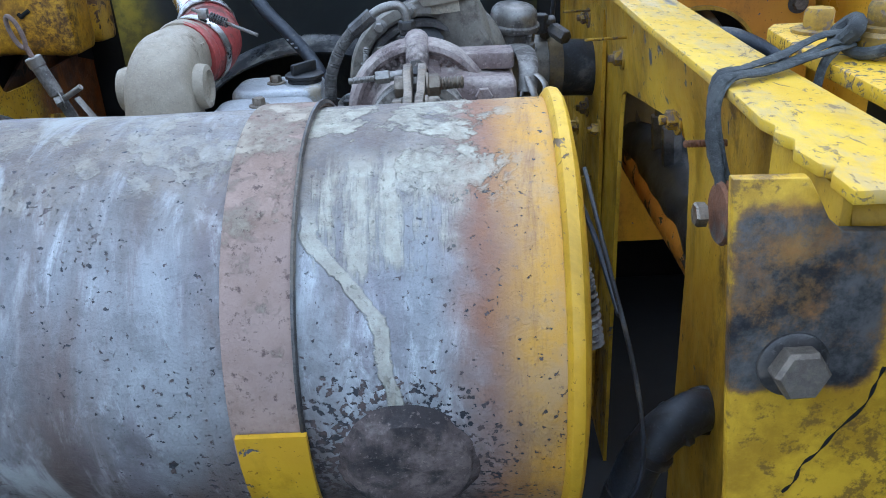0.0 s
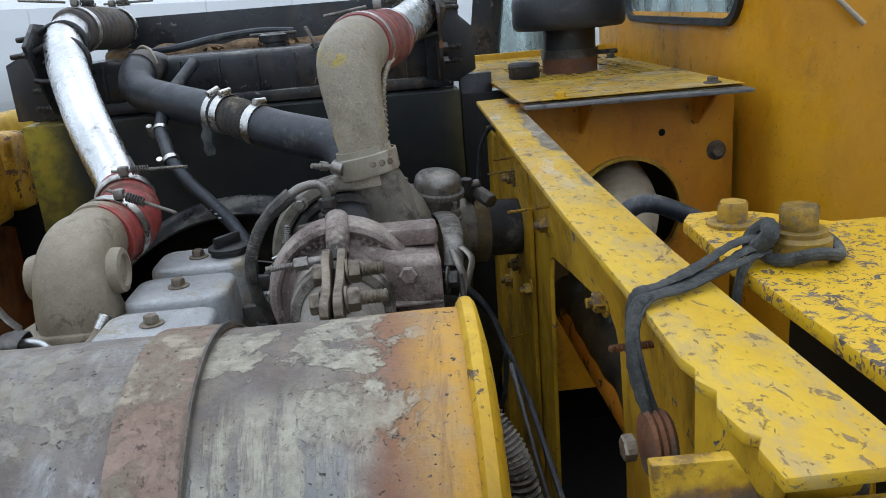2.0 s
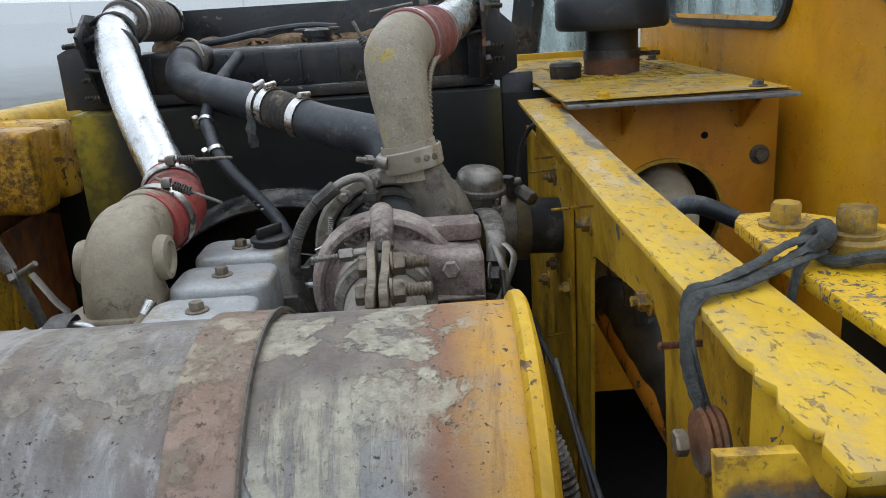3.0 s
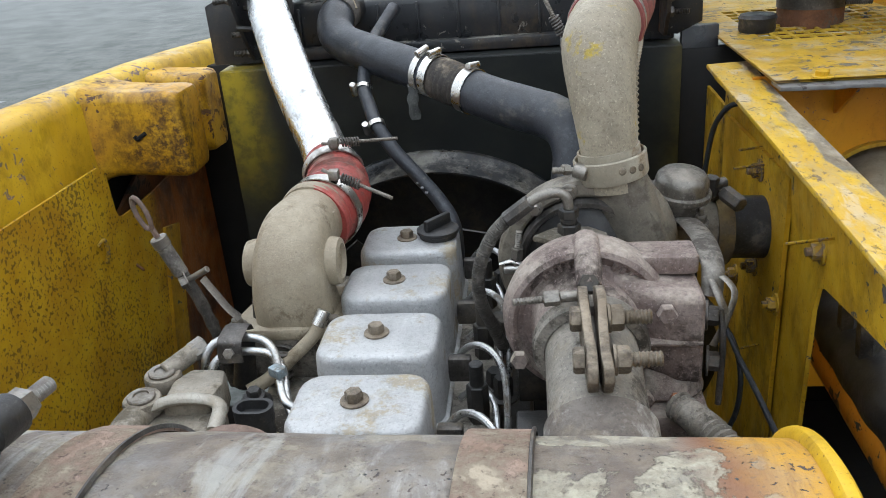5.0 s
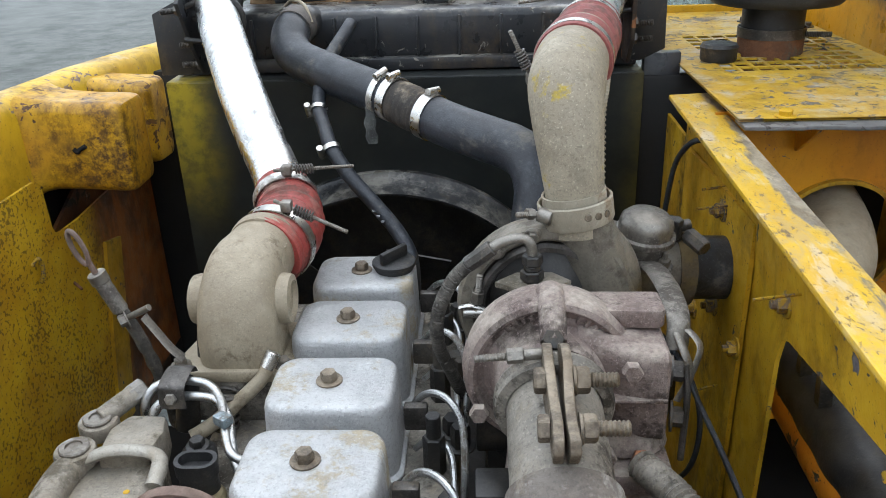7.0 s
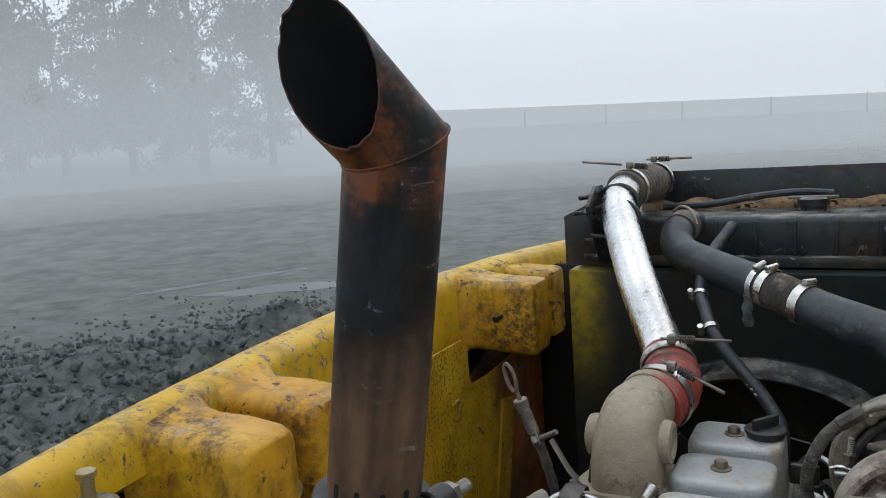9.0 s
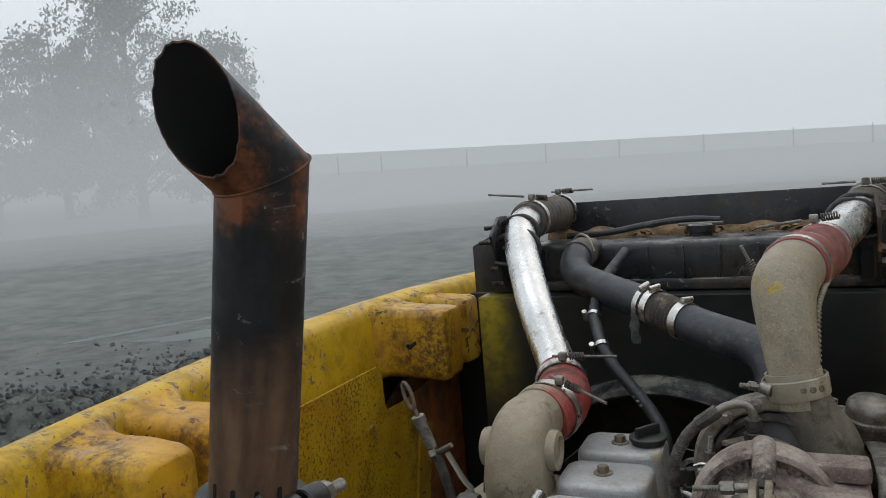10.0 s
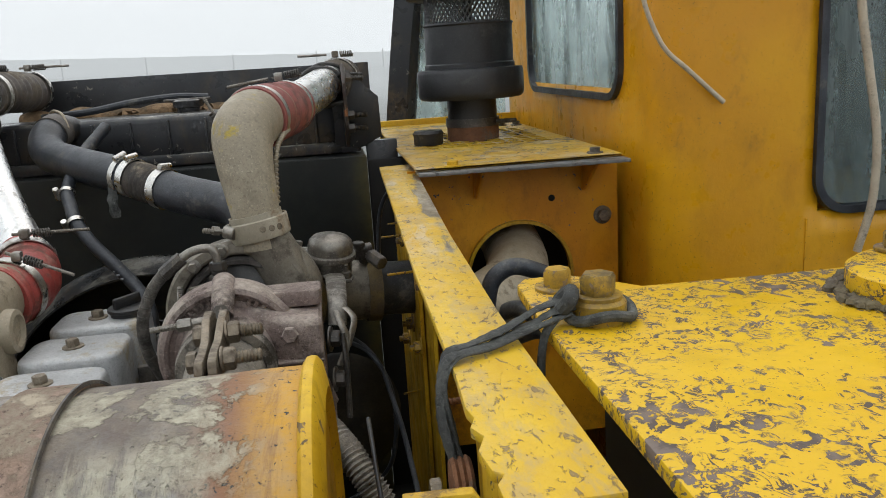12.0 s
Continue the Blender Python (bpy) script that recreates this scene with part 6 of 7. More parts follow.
def coolant_hose():
    h = thing("coolant_hose", (-0.2, 1.9, 2.1), "thick black coolant hose joined by clamps", "hose")
    line = [(-0.428, 2.125, 2.182), (-0.435, 2.075, 2.170), (-0.430, 2.035, 2.148), (-0.405, 2.000, 2.131), (-0.365, 1.965, 2.121), (-0.300, 1.905, 2.109), (-0.215, 1.832, 2.0945)]
    part("upper_hose", sweep(line, 0.0365, 32, 10), rubber, h)
    part("joint", sweep([(-0.225, 1.840, 2.096), (-0.185, 1.811, 2.084), (-0.150, 1.788, 2.073)], lambda u: 0.034 + 0.004 * math.sin(u * math.pi) + 0.0008 * math.sin(u * 60), 32, 14), joint_rubber, h, "worn fabric-faced joint")
    part("lower_hose", sweep([(-0.160, 1.796, 2.076), (-0.110, 1.758, 2.063), (-0.041, 1.712, 2.050), (-0.010, 1.688, 2.044), (0.012, 1.662, 2.030), (0.022, 1.640, 1.995), (0.016, 1.622, 1.945), (0.008, 1.615, 1.87), (0.0, 1.61, 1.78)], 0.0375, 32, 10), rubber, h)
    part("hose_collar", sweep([(-0.428, 2.118, 2.180), (-0.434, 2.085, 2.173)], 0.0395, 32, 4), ribbed_rubber, h, "turned hose end")
    d = (0.1, -0.075, -0.022)
    screw_clamp(h, (-0.232, 1.846, 2.0975), d, 0.0370, (0, -0.4, 1), 0.013)
    screw_clamp(h, (-0.214, 1.832, 2.0935), d, 0.0372, (0.2, -0.3, 1), 0.017)
    screw_clamp(h, (-0.150, 1.788, 2.0735), d, 0.0380, (0.5, -0.3, 1), 0.019)
    part("frayed_tail", sweep([(-0.252, 1.830, 2.085), (-0.255, 1.815, 2.055), (-0.252, 1.815, 2.02)], lambda u: 0.010 + 0.002 * math.sin(u * 17), 8, 5, flat=0.3), strap_cloth, h, "frayed cloth tail")
    part("tie_wire", sweep([(-0.470, 2.20, 2.205), (-0.440, 2.15, 2.222), (-0.410, 2.11, 2.215), (-0.395, 2.09, 2.185)], 0.0035, 8), cast_dusty, h, "pale stiff wire over the hose")
    return h


joint_rubber = metal_mat("cracked_fabric_rubber", (0.028, 0.025, 0.022), (0.075, 0.06, 0.045), 0.8, 0.0, 30, dirt=(0.16, 0.13, 0.09), dirty=0.35, dusty=0.3, grain=0.8, stretch=(1, 0.4, 0.4))


coolant_hose()


def vent_hose():
    h = thing("vent_hose", (-0.33, 1.9, 2.05), "thin black vent hose with small clamps", "hose")
    line = [(-0.362, 1.985, 2.118), (-0.358, 1.92, 2.090), (-0.350, 1.860, 2.070), (-0.334, 1.815, 2.048), (-0.317, 1.775, 2.024), (-0.285, 1.745, 1.985), (-0.245, 1.720, 1.947), (-0.205, 1.695, 1.905), (-0.182, 1.67, 1.866), (-0.178, 1.64, 1.80)]
    part("hose", sweep(line, 0.0125, 16, 8), rubber, h)
    screw_clamp(h, line[2], (0, -0.8, -0.5), 0.0133, (-1, 0, 0), 0.009)
    screw_clamp(h, line[4], (0.3, -0.7, -0.6), 0.0133, (-1, 0, 0), 0.009)
    for i in range(5):
        part("printed_mark", block((-0.262 + 0.008 * i, 1.722 - 0.009 * i, 1.9485 - 0.006 * i), (-0.257 + 0.008 * i, 1.726 - 0.009 * i, 1.951 - 0.006 * i), 0), plain_mark, h)
    return h


plain_mark = plain("grey_print", (0.25, 0.26, 0.27), 0.7)
vent_hose()


# ---- air intake deck, pre-cleaner, cab ----
def intake_deck():
    d = thing("intake_deck", (0.53, 2.2, 1.6), "yellow sheet deck with a slotted grille and a chipped front lip", "deck")
    x0, x1, y0, y1, z = 0.332, 0.745, 1.70, 2.78, 2.082
    gx0, gx1, gy0, gy1 = 0.40, 0.70, 2.03, 2.42
    cols, rows = 9, 9
    xs = [x0] + [gx0 + (gx1 - gx0) * (i + s) / cols for i in range(cols) for s in (0.1, 0.9)] + [x1]
    ys = [y0] + [gy0 + (gy1 - gy0) * (i + s) / rows for i in range(rows) for s in (0.14, 0.86)] + [y1]
    bm = bmesh.new()
    vs = {}
    for zz in (z, z - 0.004):
        for i, x in enumerate(xs):
            for j, y in enumerate(ys):
                vs[i, j, zz] = bm.verts.new((x, y, zz))
    for i in range(len(xs) - 1):
        for j in range(len(ys) - 1):
            slot = i % 2 == 1 and j % 2 == 1 and not (gx0 + 0.07 < xs[i] < gx1 - 0.09 and gy0 + 0.10 < ys[j] < gy1 - 0.04)
            if slot:
                for (a, b), (c, e) in (((i, j), (i + 1, j)), ((i + 1, j), (i + 1, j + 1)), ((i + 1, j + 1), (i, j + 1)), ((i, j + 1), (i, j))):
                    bm.faces.new((vs[a, b, z], vs[c, e, z], vs[c, e, z - 0.004], vs[a, b, z - 0.004]))
                continue
            bm.faces.new((vs[i, j, z], vs[i + 1, j, z], vs[i + 1, j + 1, z], vs[i, j + 1, z]))
            bm.faces.new((vs[i, j + 1, z - 0.004], vs[i + 1, j + 1, z - 0.004], vs[i + 1, j, z - 0.004], vs[i, j, z - 0.004]))
    bmesh.ops.recalc_face_normals(bm, faces=bm.faces)
    part("deck_sheet", bm, yellow_deck, d, "dusty chipped yellow sheet with slots")
    lip = [(0.335 + 0.40 * i / 24, 1.678 - 0.022 * i / 24 + 0.007 * noise.noise((i * 0.9, 0.3, 0))) for i in range(25)] + [(0.745, 1.66), (0.745, 1.72), (0.335, 1.73)]
    part("front_lip", slab(lip, "z", 2.070, 2.0765, 0.001), lip_grey, d, "grey flaking lip")
    hole = circle(0.55, 1.832, 0.108, 48)
    part("front_panel", holed(rect_points(0.325, 1.45, 0.768, 2.066, hole), hole, "y", 1.80, 1.806), orange_panel, d, "orange-yellow panel with a round hole")
    part("hole_flange", lathe([(0.108, 0.0), (0.108, 0.012), (0.115, 0.012), (0.115, 0.0)], (0.55, 1.80, 1.832), (0, -1, 0), 48, False, False), yellow_wall, d)
    for x in (0.46, 0.69):
        part("gusset", slab([(1.70, 2.066), (1.80, 2.066), (1.80, 2.0), (1.79, 2.0)], "x", x, x + 0.005, 0), orange_panel, d)
    part("panel_bolt", bolt((0.734, 1.80, 1.942), (0, -1, 0), 0.0135, 0.012, 1.45), ear_steel, d, "browned hexagon bolt")
    # hole drawn as a black plug, for its shaded depth
    part("panel_hole", rod((0.624, 1.7985, 1.987), (0.624, 1.802, 1.987), 0.007, seg=16), soot, d)
    for p in ((0.405, 1.71), (0.70, 1.74), (0.72, 2.5), (0.60, 2.6), (0.68, 2.52)):
        part("deck_bolt", bolt((p[0], p[1], z), (0, 0, 1), 0.011, 0.009, 1.5), yellow if p[0] < 0.5 else dark_steel, d)
    c = part("drain_cap", lathe([(0.034, 0), (0.036, 0.004), (0.036, 0.022), (0.038, 0.028), (0.034, 0.034), (0.01, 0.036)], (0.415, 2.14, z), (0, 0, 1), 24), black_plastic, d, "black ribbed plastic cap")
    part("back_board", block((0.34, 2.78, 2.03), (0.80, 2.80, 2.10), 0.003), yellow, d)
    return d


lip_grey = worn_paint("flaking_grey_primer", (0.20, 0.19, 0.175), (0.12, 0.115, 0.11), chip=(0.05, 0.045, 0.04), amount=0.6, scale=30, stains=0.4)
intake_deck()


def air_filter_pipe():
    p = thing("air_filter_duct", (0.55, 1.7, 1.8), "sand-coloured rubber duct bending through the panel", "duct")
    part("duct", sweep([(0.57, 2.05, 1.87), (0.56, 1.92, 1.865), (0.545, 1.80, 1.85), (0.51, 1.70, 1.835), (0.45, 1.64, 1.82), (0.38, 1.60, 1.80)], 0.066, 28, 8), cast_dusty, p)
    part("elbow", sweep([(0.50, 1.27, 1.955), (0.459, 1.26, 1.978), (0.423, 1.26, 1.992), (0.398, 1.26, 1.988), (0.379, 1.26, 1.965), (0.37, 1.26, 1.90)], 0.0125, 20, 8), rubber, p, "black rubber branch hose")
    return p


air_filter_pipe()


def pre_cleaner():
    x, y = 0.54, 2.215
    p = thing("air_precleaner", (x, y, 2.05), "black dome-topped air pre-cleaner with mesh screen", "air intake")
    part("stem", rod((x, y, 2.0), (x, y, 2.19), 0.062, seg=40, bev=0.02), precleaner_black, p)
    part("rust_sleeve", lathe([(0.0628, 2.05), (0.0655, 2.05), (0.0655, 2.118), (0.0628, 2.118)], (x, y, 0), (0, 0, 1), 40, False, False), rust, p, "brown rusted sleeve")
    c = part("clamp", band((x, y, 2.125), (0, 0, 1), 0.065, 0.02, 0.003), dark_steel, p)
    part("clamp_bolt", thread((x + 0.05, y - 0.05, 2.125), (x + 0.10, y - 0.06, 2.125), 0.006), dark_steel, c)
    part("bowl", lathe([(0.062, 2.182), (0.125, 2.184), (0.131, 2.190), (0.133, 2.20), (0.133, 2.248), (0.130, 2.256), (0.112, 2.258)], (x, y, 0), (0, 0, 1), 56), precleaner_black, p, "wide black lower bowl")
    part("drum", lathe([(0.112, 2.255), (0.112, 2.268), (0.109, 2.271), (0.109, 2.358), (0.112, 2.362), (0.110, 2.366)], (x, y, 0), (0, 0, 1), 56), precleaner_black, p)
    # screen: rows of wires
    bm = bmesh.new()
    n = 56
    for i in range(n):
        for s in (1, -1):
            pts = []
            for j in range(5):
                a = 2 * math.pi * (i + s * j * 0.9) / n
                pts.append((x + 0.104 * math.cos(a), y + 0.104 * math.sin(a), 2.362 + 0.068 * j / 4))
            sweep(pts, 0.0021, 4, 1, bm=bm)
    part("mesh_screen", bm, cap_grey, p, "grey wire mesh screen")
    part("inner_core", rod((x, y, 2.36), (x, y, 2.44), 0.012, seg=12), precleaner_black, p)
    part("cap", lathe([(0.10, 2.428), (0.142, 2.424), (0.150, 2.428), (0.148, 2.434), (0.12, 2.446), (0.085, 2.452), (0.08, 2.460), (0.05, 2.466), (0.02, 2.468), (0.018, 2.478), (0.004, 2.48)], (x, y, 0), (0, 0, 1), 56), cap_grey, p, "dull grey-black domed cap")
    return p


cap_grey = metal_mat("weathered_cap", (0.06, 0.065, 0.07), (0.10, 0.105, 0.11), 0.5, 0.0, 12, dirty=0.3, dusty=0.3, dustc=(0.2, 0.2, 0.2))
pre_cleaner()


def cab():
    c = thing("operator_cab", (1.3, 2.2, 1.3), "yellow operator cab with rounded corners and rubber-framed windows", "cab")
    # plan of the shell: side wall, rounded corner, front wall
    plan = []
    side_x, face_y = 0.785, 1.60
    for y in np.linspace(2.86, 1.69, 31):
        plan.append((side_x, float(y)))
    for i in range(1, 12):
        a = radians(180 + 90 * i / 12)
        plan.append((side_x + 0.09 + 0.09 * math.cos(a), face_y + 0.09 + 0.09 * math.sin(a)))
    for x in np.linspace(0.875, 2.4, 42):
        plan.append((float(x), face_y))
    zs = [1.2 + 0.05 * i for i in range(40)]

    def window(p, z):
        (x, y) = p
        if abs(x - side_x) < 1e-4 and 1.845 < y < 2.53 and 2.20 < z < 3.0:
            return True
        return abs(y - face_y) < 1e-4 and 1.115 < x < 2.1 and 1.97 < z < 3.0
    bm = bmesh.new()
    grid = [[bm.verts.new((p[0], p[1] , z)) for p in plan] for z in zs]
    for k in range(len(zs) - 1):
        for i in range(len(plan) - 1):
            mid = ((plan[i][0] + plan[i + 1][0]) / 2, (plan[i][1] + plan[i + 1][1]) / 2)
            if not window(mid, (zs[k] + zs[k + 1]) / 2):
                bm.faces.new((grid[k][i], grid[k][i + 1], grid[k + 1][i + 1], grid[k + 1][i]))
    bm.normal_update()
    bm.faces.ensure_lookup_table()
    if bm.faces[0].normal.x > 0:
        bmesh.ops.reverse_faces(bm, faces=bm.faces)
    shell = part("shell", bm, yellow_cab, c)
    mod = shell.modifiers.new("thickness", "SOLIDIFY")
    mod.thickness, mod.offset = 0.03, -1.0
    part("roof", block((0.74, 1.59, 3.15), (2.41, 2.9, 3.22), 0.03, 3), yellow_cab, c)
    part("cab_floor", block((0.79, 1.64, 1.25), (2.38, 2.84, 1.30), 0.004), pit_dark, c)
    part("back_panel", block((0.79, 2.80, 1.3), (2.38, 2.84, 2.15), 0.004), yellow_cab, c)
    # Added with the near-black far wall to darken the view through the front window.
    part("back_panel", block((1.45, 2.80, 2.15), (2.38, 2.84, 3.15), 0.004), pit_dark, c, "dark panel added to darken the front window")
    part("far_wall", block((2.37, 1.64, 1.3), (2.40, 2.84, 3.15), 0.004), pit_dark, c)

    def opening(axis, at, u0, u1, w0, w1, sign):
        cu, cw, w, h = (u0 + u1) / 2, (w0 + w1) / 2, u1 - u0, w1 - w0
        outer = [(cu + a, cw + b) for a, b in round_rect(w, h, 0.075, 8)]
        inner = [(cu + a, cw + b) for a, b in round_rect(w - 0.030, h - 0.030, 0.062, 8)]
        win = part("window", holed(outer, inner, axis, at - 0.012, at + 0.012), rubber, c, "rubber-framed cab window")
        glass = slab([(cu + a, cw + b) for a, b in round_rect(w - 0.034, h - 0.034, 0.060, 8)], axis, at + 0.002 * sign, at + 0.006 * sign, 0)
        g = part("pane", glass, pane, win, "dusty greenish glass")
        g.visible_shadow = False
    opening("x", side_x, 1.80, 2.555, 2.175, 3.03, 1)
    opening("y", face_y, 1.085, 2.14, 1.945, 3.03, 1)
    part("seam", block((1.075, face_y - 0.002, 1.25), (1.079, face_y + 0.001, 1.94), 0), yellow_cab, c)
    # front pillar and screen beyond the deck
    part("pillar", sweep([(0.42, 2.99, 2.0), (0.46, 2.99, 2.3), (0.51, 2.99, 2.65), (0.55, 2.99, 3.1)], 0.055, 4, 4, flat=0.7, up=(1, 0.3, 0)), black_paint, c, "black front screen pillar")
    g = part("screen_pane", slab([(0.47, 2.02), (0.80, 2.02), (0.80, 3.1), (0.60, 3.1)], "y", 2.99, 2.996, 0), pane, c, "pale greenish screen glass")
    g.visible_shadow = False
    part("screen_sill", block((0.36, 2.95, 1.98), (0.80, 3.02, 2.03), 0.004), yellow_cab, c)
    part("seat_back", block((1.25, 2.3, 1.9), (1.75, 2.42, 2.6), 0.04, 3), black_plastic, c, "dark seat back inside the cab")
    return c


cab()


def cab_hoses():
    h = solo("washer_hose", sweep([(0.732, 1.600, 2.580), (0.736, 1.591, 2.430), (0.742, 1.589, 2.369), (0.759, 1.589, 2.320), (0.785, 1.589, 2.275), (0.827, 1.589, 2.238), (0.896, 1.589, 2.176)], 0.0046, 12), clear_hose, (0.8, 1.7, 2.3), "yellowed clear hose hanging down the cab", "hose", "cab hoses")
    solo("washer_hose", sweep([(1.133, 1.563, 2.580), (1.142, 1.563, 2.355), (1.165, 1.563, 2.224), (1.189, 1.563, 2.094), (1.191, 1.567, 1.972), (1.175, 1.581, 1.869)], 0.008, 12), clear_hose, (1.133, 1.563, 2.299), "yellowed clear hose hanging in front of the cab window", "hose", "cab hoses")


cab_hoses()


# ---- pivot plate beside the beam ----
def pivot_plate():
    p = thing("pivot_plate", (0.6, 0.7, 2.0), "thick yellow plate with scratched paint and pivot bolts", "plate")
    out = [(0.334, 0.10), (0.334, 0.815), (0.341, 0.92), (0.353, 0.94), (0.395, 0.94), (0.425, 0.91), (0.452, 0.876), (0.58, 0.87), (1.10, 0.865), (1.10, 0.10)]
    top = 2.066
    part("top_plate", slab(out, "z", top - 0.012, top, 0.002), yellow_top, p, "heavily scratched yellow top")
    # stiffener in near-black, for the shaded gap below the plate
    part("stiffener", block((0.40, 0.12, 1.90), (0.412, 0.84, top - 0.013), 0.003), pit_dark, p)
    part("pivot_bolt", bolt((0.374, 0.893, top), (0, 0, 1), 0.0135, 0.017, 1.6), bolt_yellow, p, "weathered yellow hexagon bolt")
    part("collar", lathe([(0.0235, 0), (0.0235, 0.016), (0.021, 0.019)], (0.381, 0.795, top), (0, 0, 1), 32), bolt_yellow, p, "yellow spacer collar")
    part("pivot_bolt", bolt((0.381, 0.795, top + 0.019), (0, 0, 1), 0.0155, 0.017, 1.3), bolt_yellow, p, "weathered yellow hexagon bolt")
    part("pivot_cap", lathe([(0.070, 0), (0.073, 0.005), (0.073, 0.022), (0.066, 0.027), (0.01, 0.028)], (0.672, 0.765, top), (0, 0, 1), 48), yellow_top, p, "round yellow pivot cap")
    part("cap_bolt", bolt((0.668, 0.815, top + 0.028), (0, 0, 1), 0.0125, 0.014), bolt_yellow, p)
    bm = bmesh.new()
    for i in range(60):
        a = random.uniform(1.6, 4.6)
        r = random.uniform(0.071, 0.086)
        q = Vector((0.672 + r * math.cos(a), 0.765 + r * math.sin(a), 2.067))
        lathe([(0.006, 0), (0.005, 0.004), (0.001, 0.006)], q, (random.uniform(-0.3, 0.3), random.uniform(-0.3, 0.3), 1), 7, bm=bm)
    tagged(part("grease", bm, grease, p, "dried grease round the cap"), kind="stuff")
    return p


grease = metal_mat("dried_grease", (0.10, 0.085, 0.05), (0.16, 0.13, 0.07), 0.7, 0.0, 40, dirty=0.4, grain=0.8)
pivot_plate()


def tie_strap():
    s = thing("tie_strap", (0.3, 0.78, 2.06), "frayed grey strap knotted to the bolt and drawn over the beam", "strap")
    w = lambda u: 0.0050 + 0.0008 * math.sin(u * 25) + 0.0005 * math.sin(u * 140)
    part("strand", sweep([(0.358, 0.790, 2.080), (0.338, 0.785, 2.079), (0.315, 0.775, 2.073), (0.285, 0.760, 2.068), (0.262, 0.747, 2.069), (0.244, 0.738, 2.067), (0.236, 0.732, 2.052), (0.234, 0.72, 2.03), (0.238, 0.708, 2.005), (0.243, 0.702, 1.985)], w, 10, 8, flat=0.42), strap_cloth, s)
    part("strand", sweep([(0.356, 0.798, 2.084), (0.33, 0.790, 2.083), (0.295, 0.772, 2.074), (0.265, 0.755, 2.071), (0.245, 0.748, 2.068), (0.239, 0.744, 2.045), (0.243, 0.722, 2.01), (0.246, 0.712, 1.985)], w, 10, 8, flat=0.42), strap_cloth, s)
    part("strand", sweep([(0.354, 0.785, 2.077), (0.32, 0.770, 2.073), (0.28, 0.752, 2.067), (0.25, 0.738, 2.067), (0.238, 0.728, 2.05), (0.240, 0.715, 2.02), (0.247, 0.705, 1.99)], 0.0038, 10, 8, flat=0.5), strap_cloth, s)
    ring = [(0.381 + 0.028 * math.cos(radians(a)), 0.795 + 0.028 * math.sin(radians(a)), 2.074 + 0.003 * math.sin(radians(3 * a))) for a in range(0, 361, 20)]
    part("loop", sweep(ring, 0.0046, 10, 3), strap_cloth, s)
    part("knot", sweep([(0.345, 0.788, 2.078), (0.352, 0.780, 2.090), (0.358, 0.797, 2.092), (0.35, 0.804, 2.082), (0.345, 0.792, 2.076)], 0.0065, 10, 8), strap_cloth, s)
    part("loose_end", sweep([(0.342, 0.785, 2.074), (0.330, 0.775, 2.066), (0.324, 0.768, 2.05), (0.322, 0.764, 2.03)], 0.0035, 8, 6), strap_cloth, s)
    return s


tie_strap()


def pulley():
    p = thing("rope_pulley", (0.245, 0.70, 1.98), "rust-brown worn pulley on a pin beside the beam", "pulley")
    for dx in (-0.007, -0.002, 0.003):
        part("disc", lathe([(0.006, 0), (0.021, 0), (0.023, 0.0025), (0.021, 0.005), (0.006, 0.005)], (0.243 + dx, 0.70, 1.982), (1, 0, 0), 32), rust, p)
    part("pin", bolt((0.228, 0.70, 1.982), (-1, 0, 0), 0.009, 0.008, 0), ear_steel, p)
    return p


pulley()


# ---- smaller things in the bay ----
def dipstick():
    d = thing("dipstick", (-0.52, 1.38, 1.75), "worn oil dipstick with a finger ring in its tube", "dipstick")
    part("tube", sweep([(-0.552, 1.378, 1.975), (-0.54, 1.38, 1.94), (-0.523, 1.385, 1.89), (-0.508, 1.39, 1.82), (-0.50, 1.395, 1.74)], lambda u: 0.0085 + 0.001 * math.sin(u * 60) * (u > 0.5), 16), braid, d, "dark braided dipstick tube")
    part("upper_tube", rod((-0.556, 1.376, 1.985), (-0.538, 1.381, 1.932), 0.0105, seg=20), can_steel, d)
    part("collar", rod((-0.5575, 1.3755, 1.990), (-0.553, 1.377, 1.975), 0.0122, seg=20), bolt_steel, d)
    ring = [(-0.570 + 0.0085 * math.sin(a) - 0.007 * math.cos(a), 1.371 - 0.003 * math.sin(a), 2.027 + 0.023 * math.cos(a) + 0.003 * math.sin(a)) for a in [2 * math.pi * i / 20 for i in range(21)]]
    part("ring", sweep(ring, 0.0034, 10, 1), rust_ring, d, "rusty flat pull ring")
    part("blade", rod((-0.562, 1.373, 2.006), (-0.556, 1.376, 1.985), 0.004, seg=10), rust_ring, d)
    part("clip_bolt", join(rod((-0.528, 1.372, 1.925), (-0.492, 1.365, 1.945), 0.0045, seg=12), bolt((-0.527, 1.372, 1.925), (-0.8, -0.5, -0.2), 0.0085, 0.009)), bolt_steel, d)
    part("stay", sweep([(-0.505, 1.372, 1.928), (-0.49, 1.37, 1.905), (-0.475, 1.368, 1.882), (-0.462, 1.37, 1.866)], 0.008, 8, 6, flat=0.2), can_steel, d, "bent flat stay")
    return d


rust_ring = metal_mat("rusty_ring", (0.22, 0.15, 0.12), (0.13, 0.09, 0.07), 0.6, 0.3, 40, dirty=0.3, dusty=0.3)
dipstick()


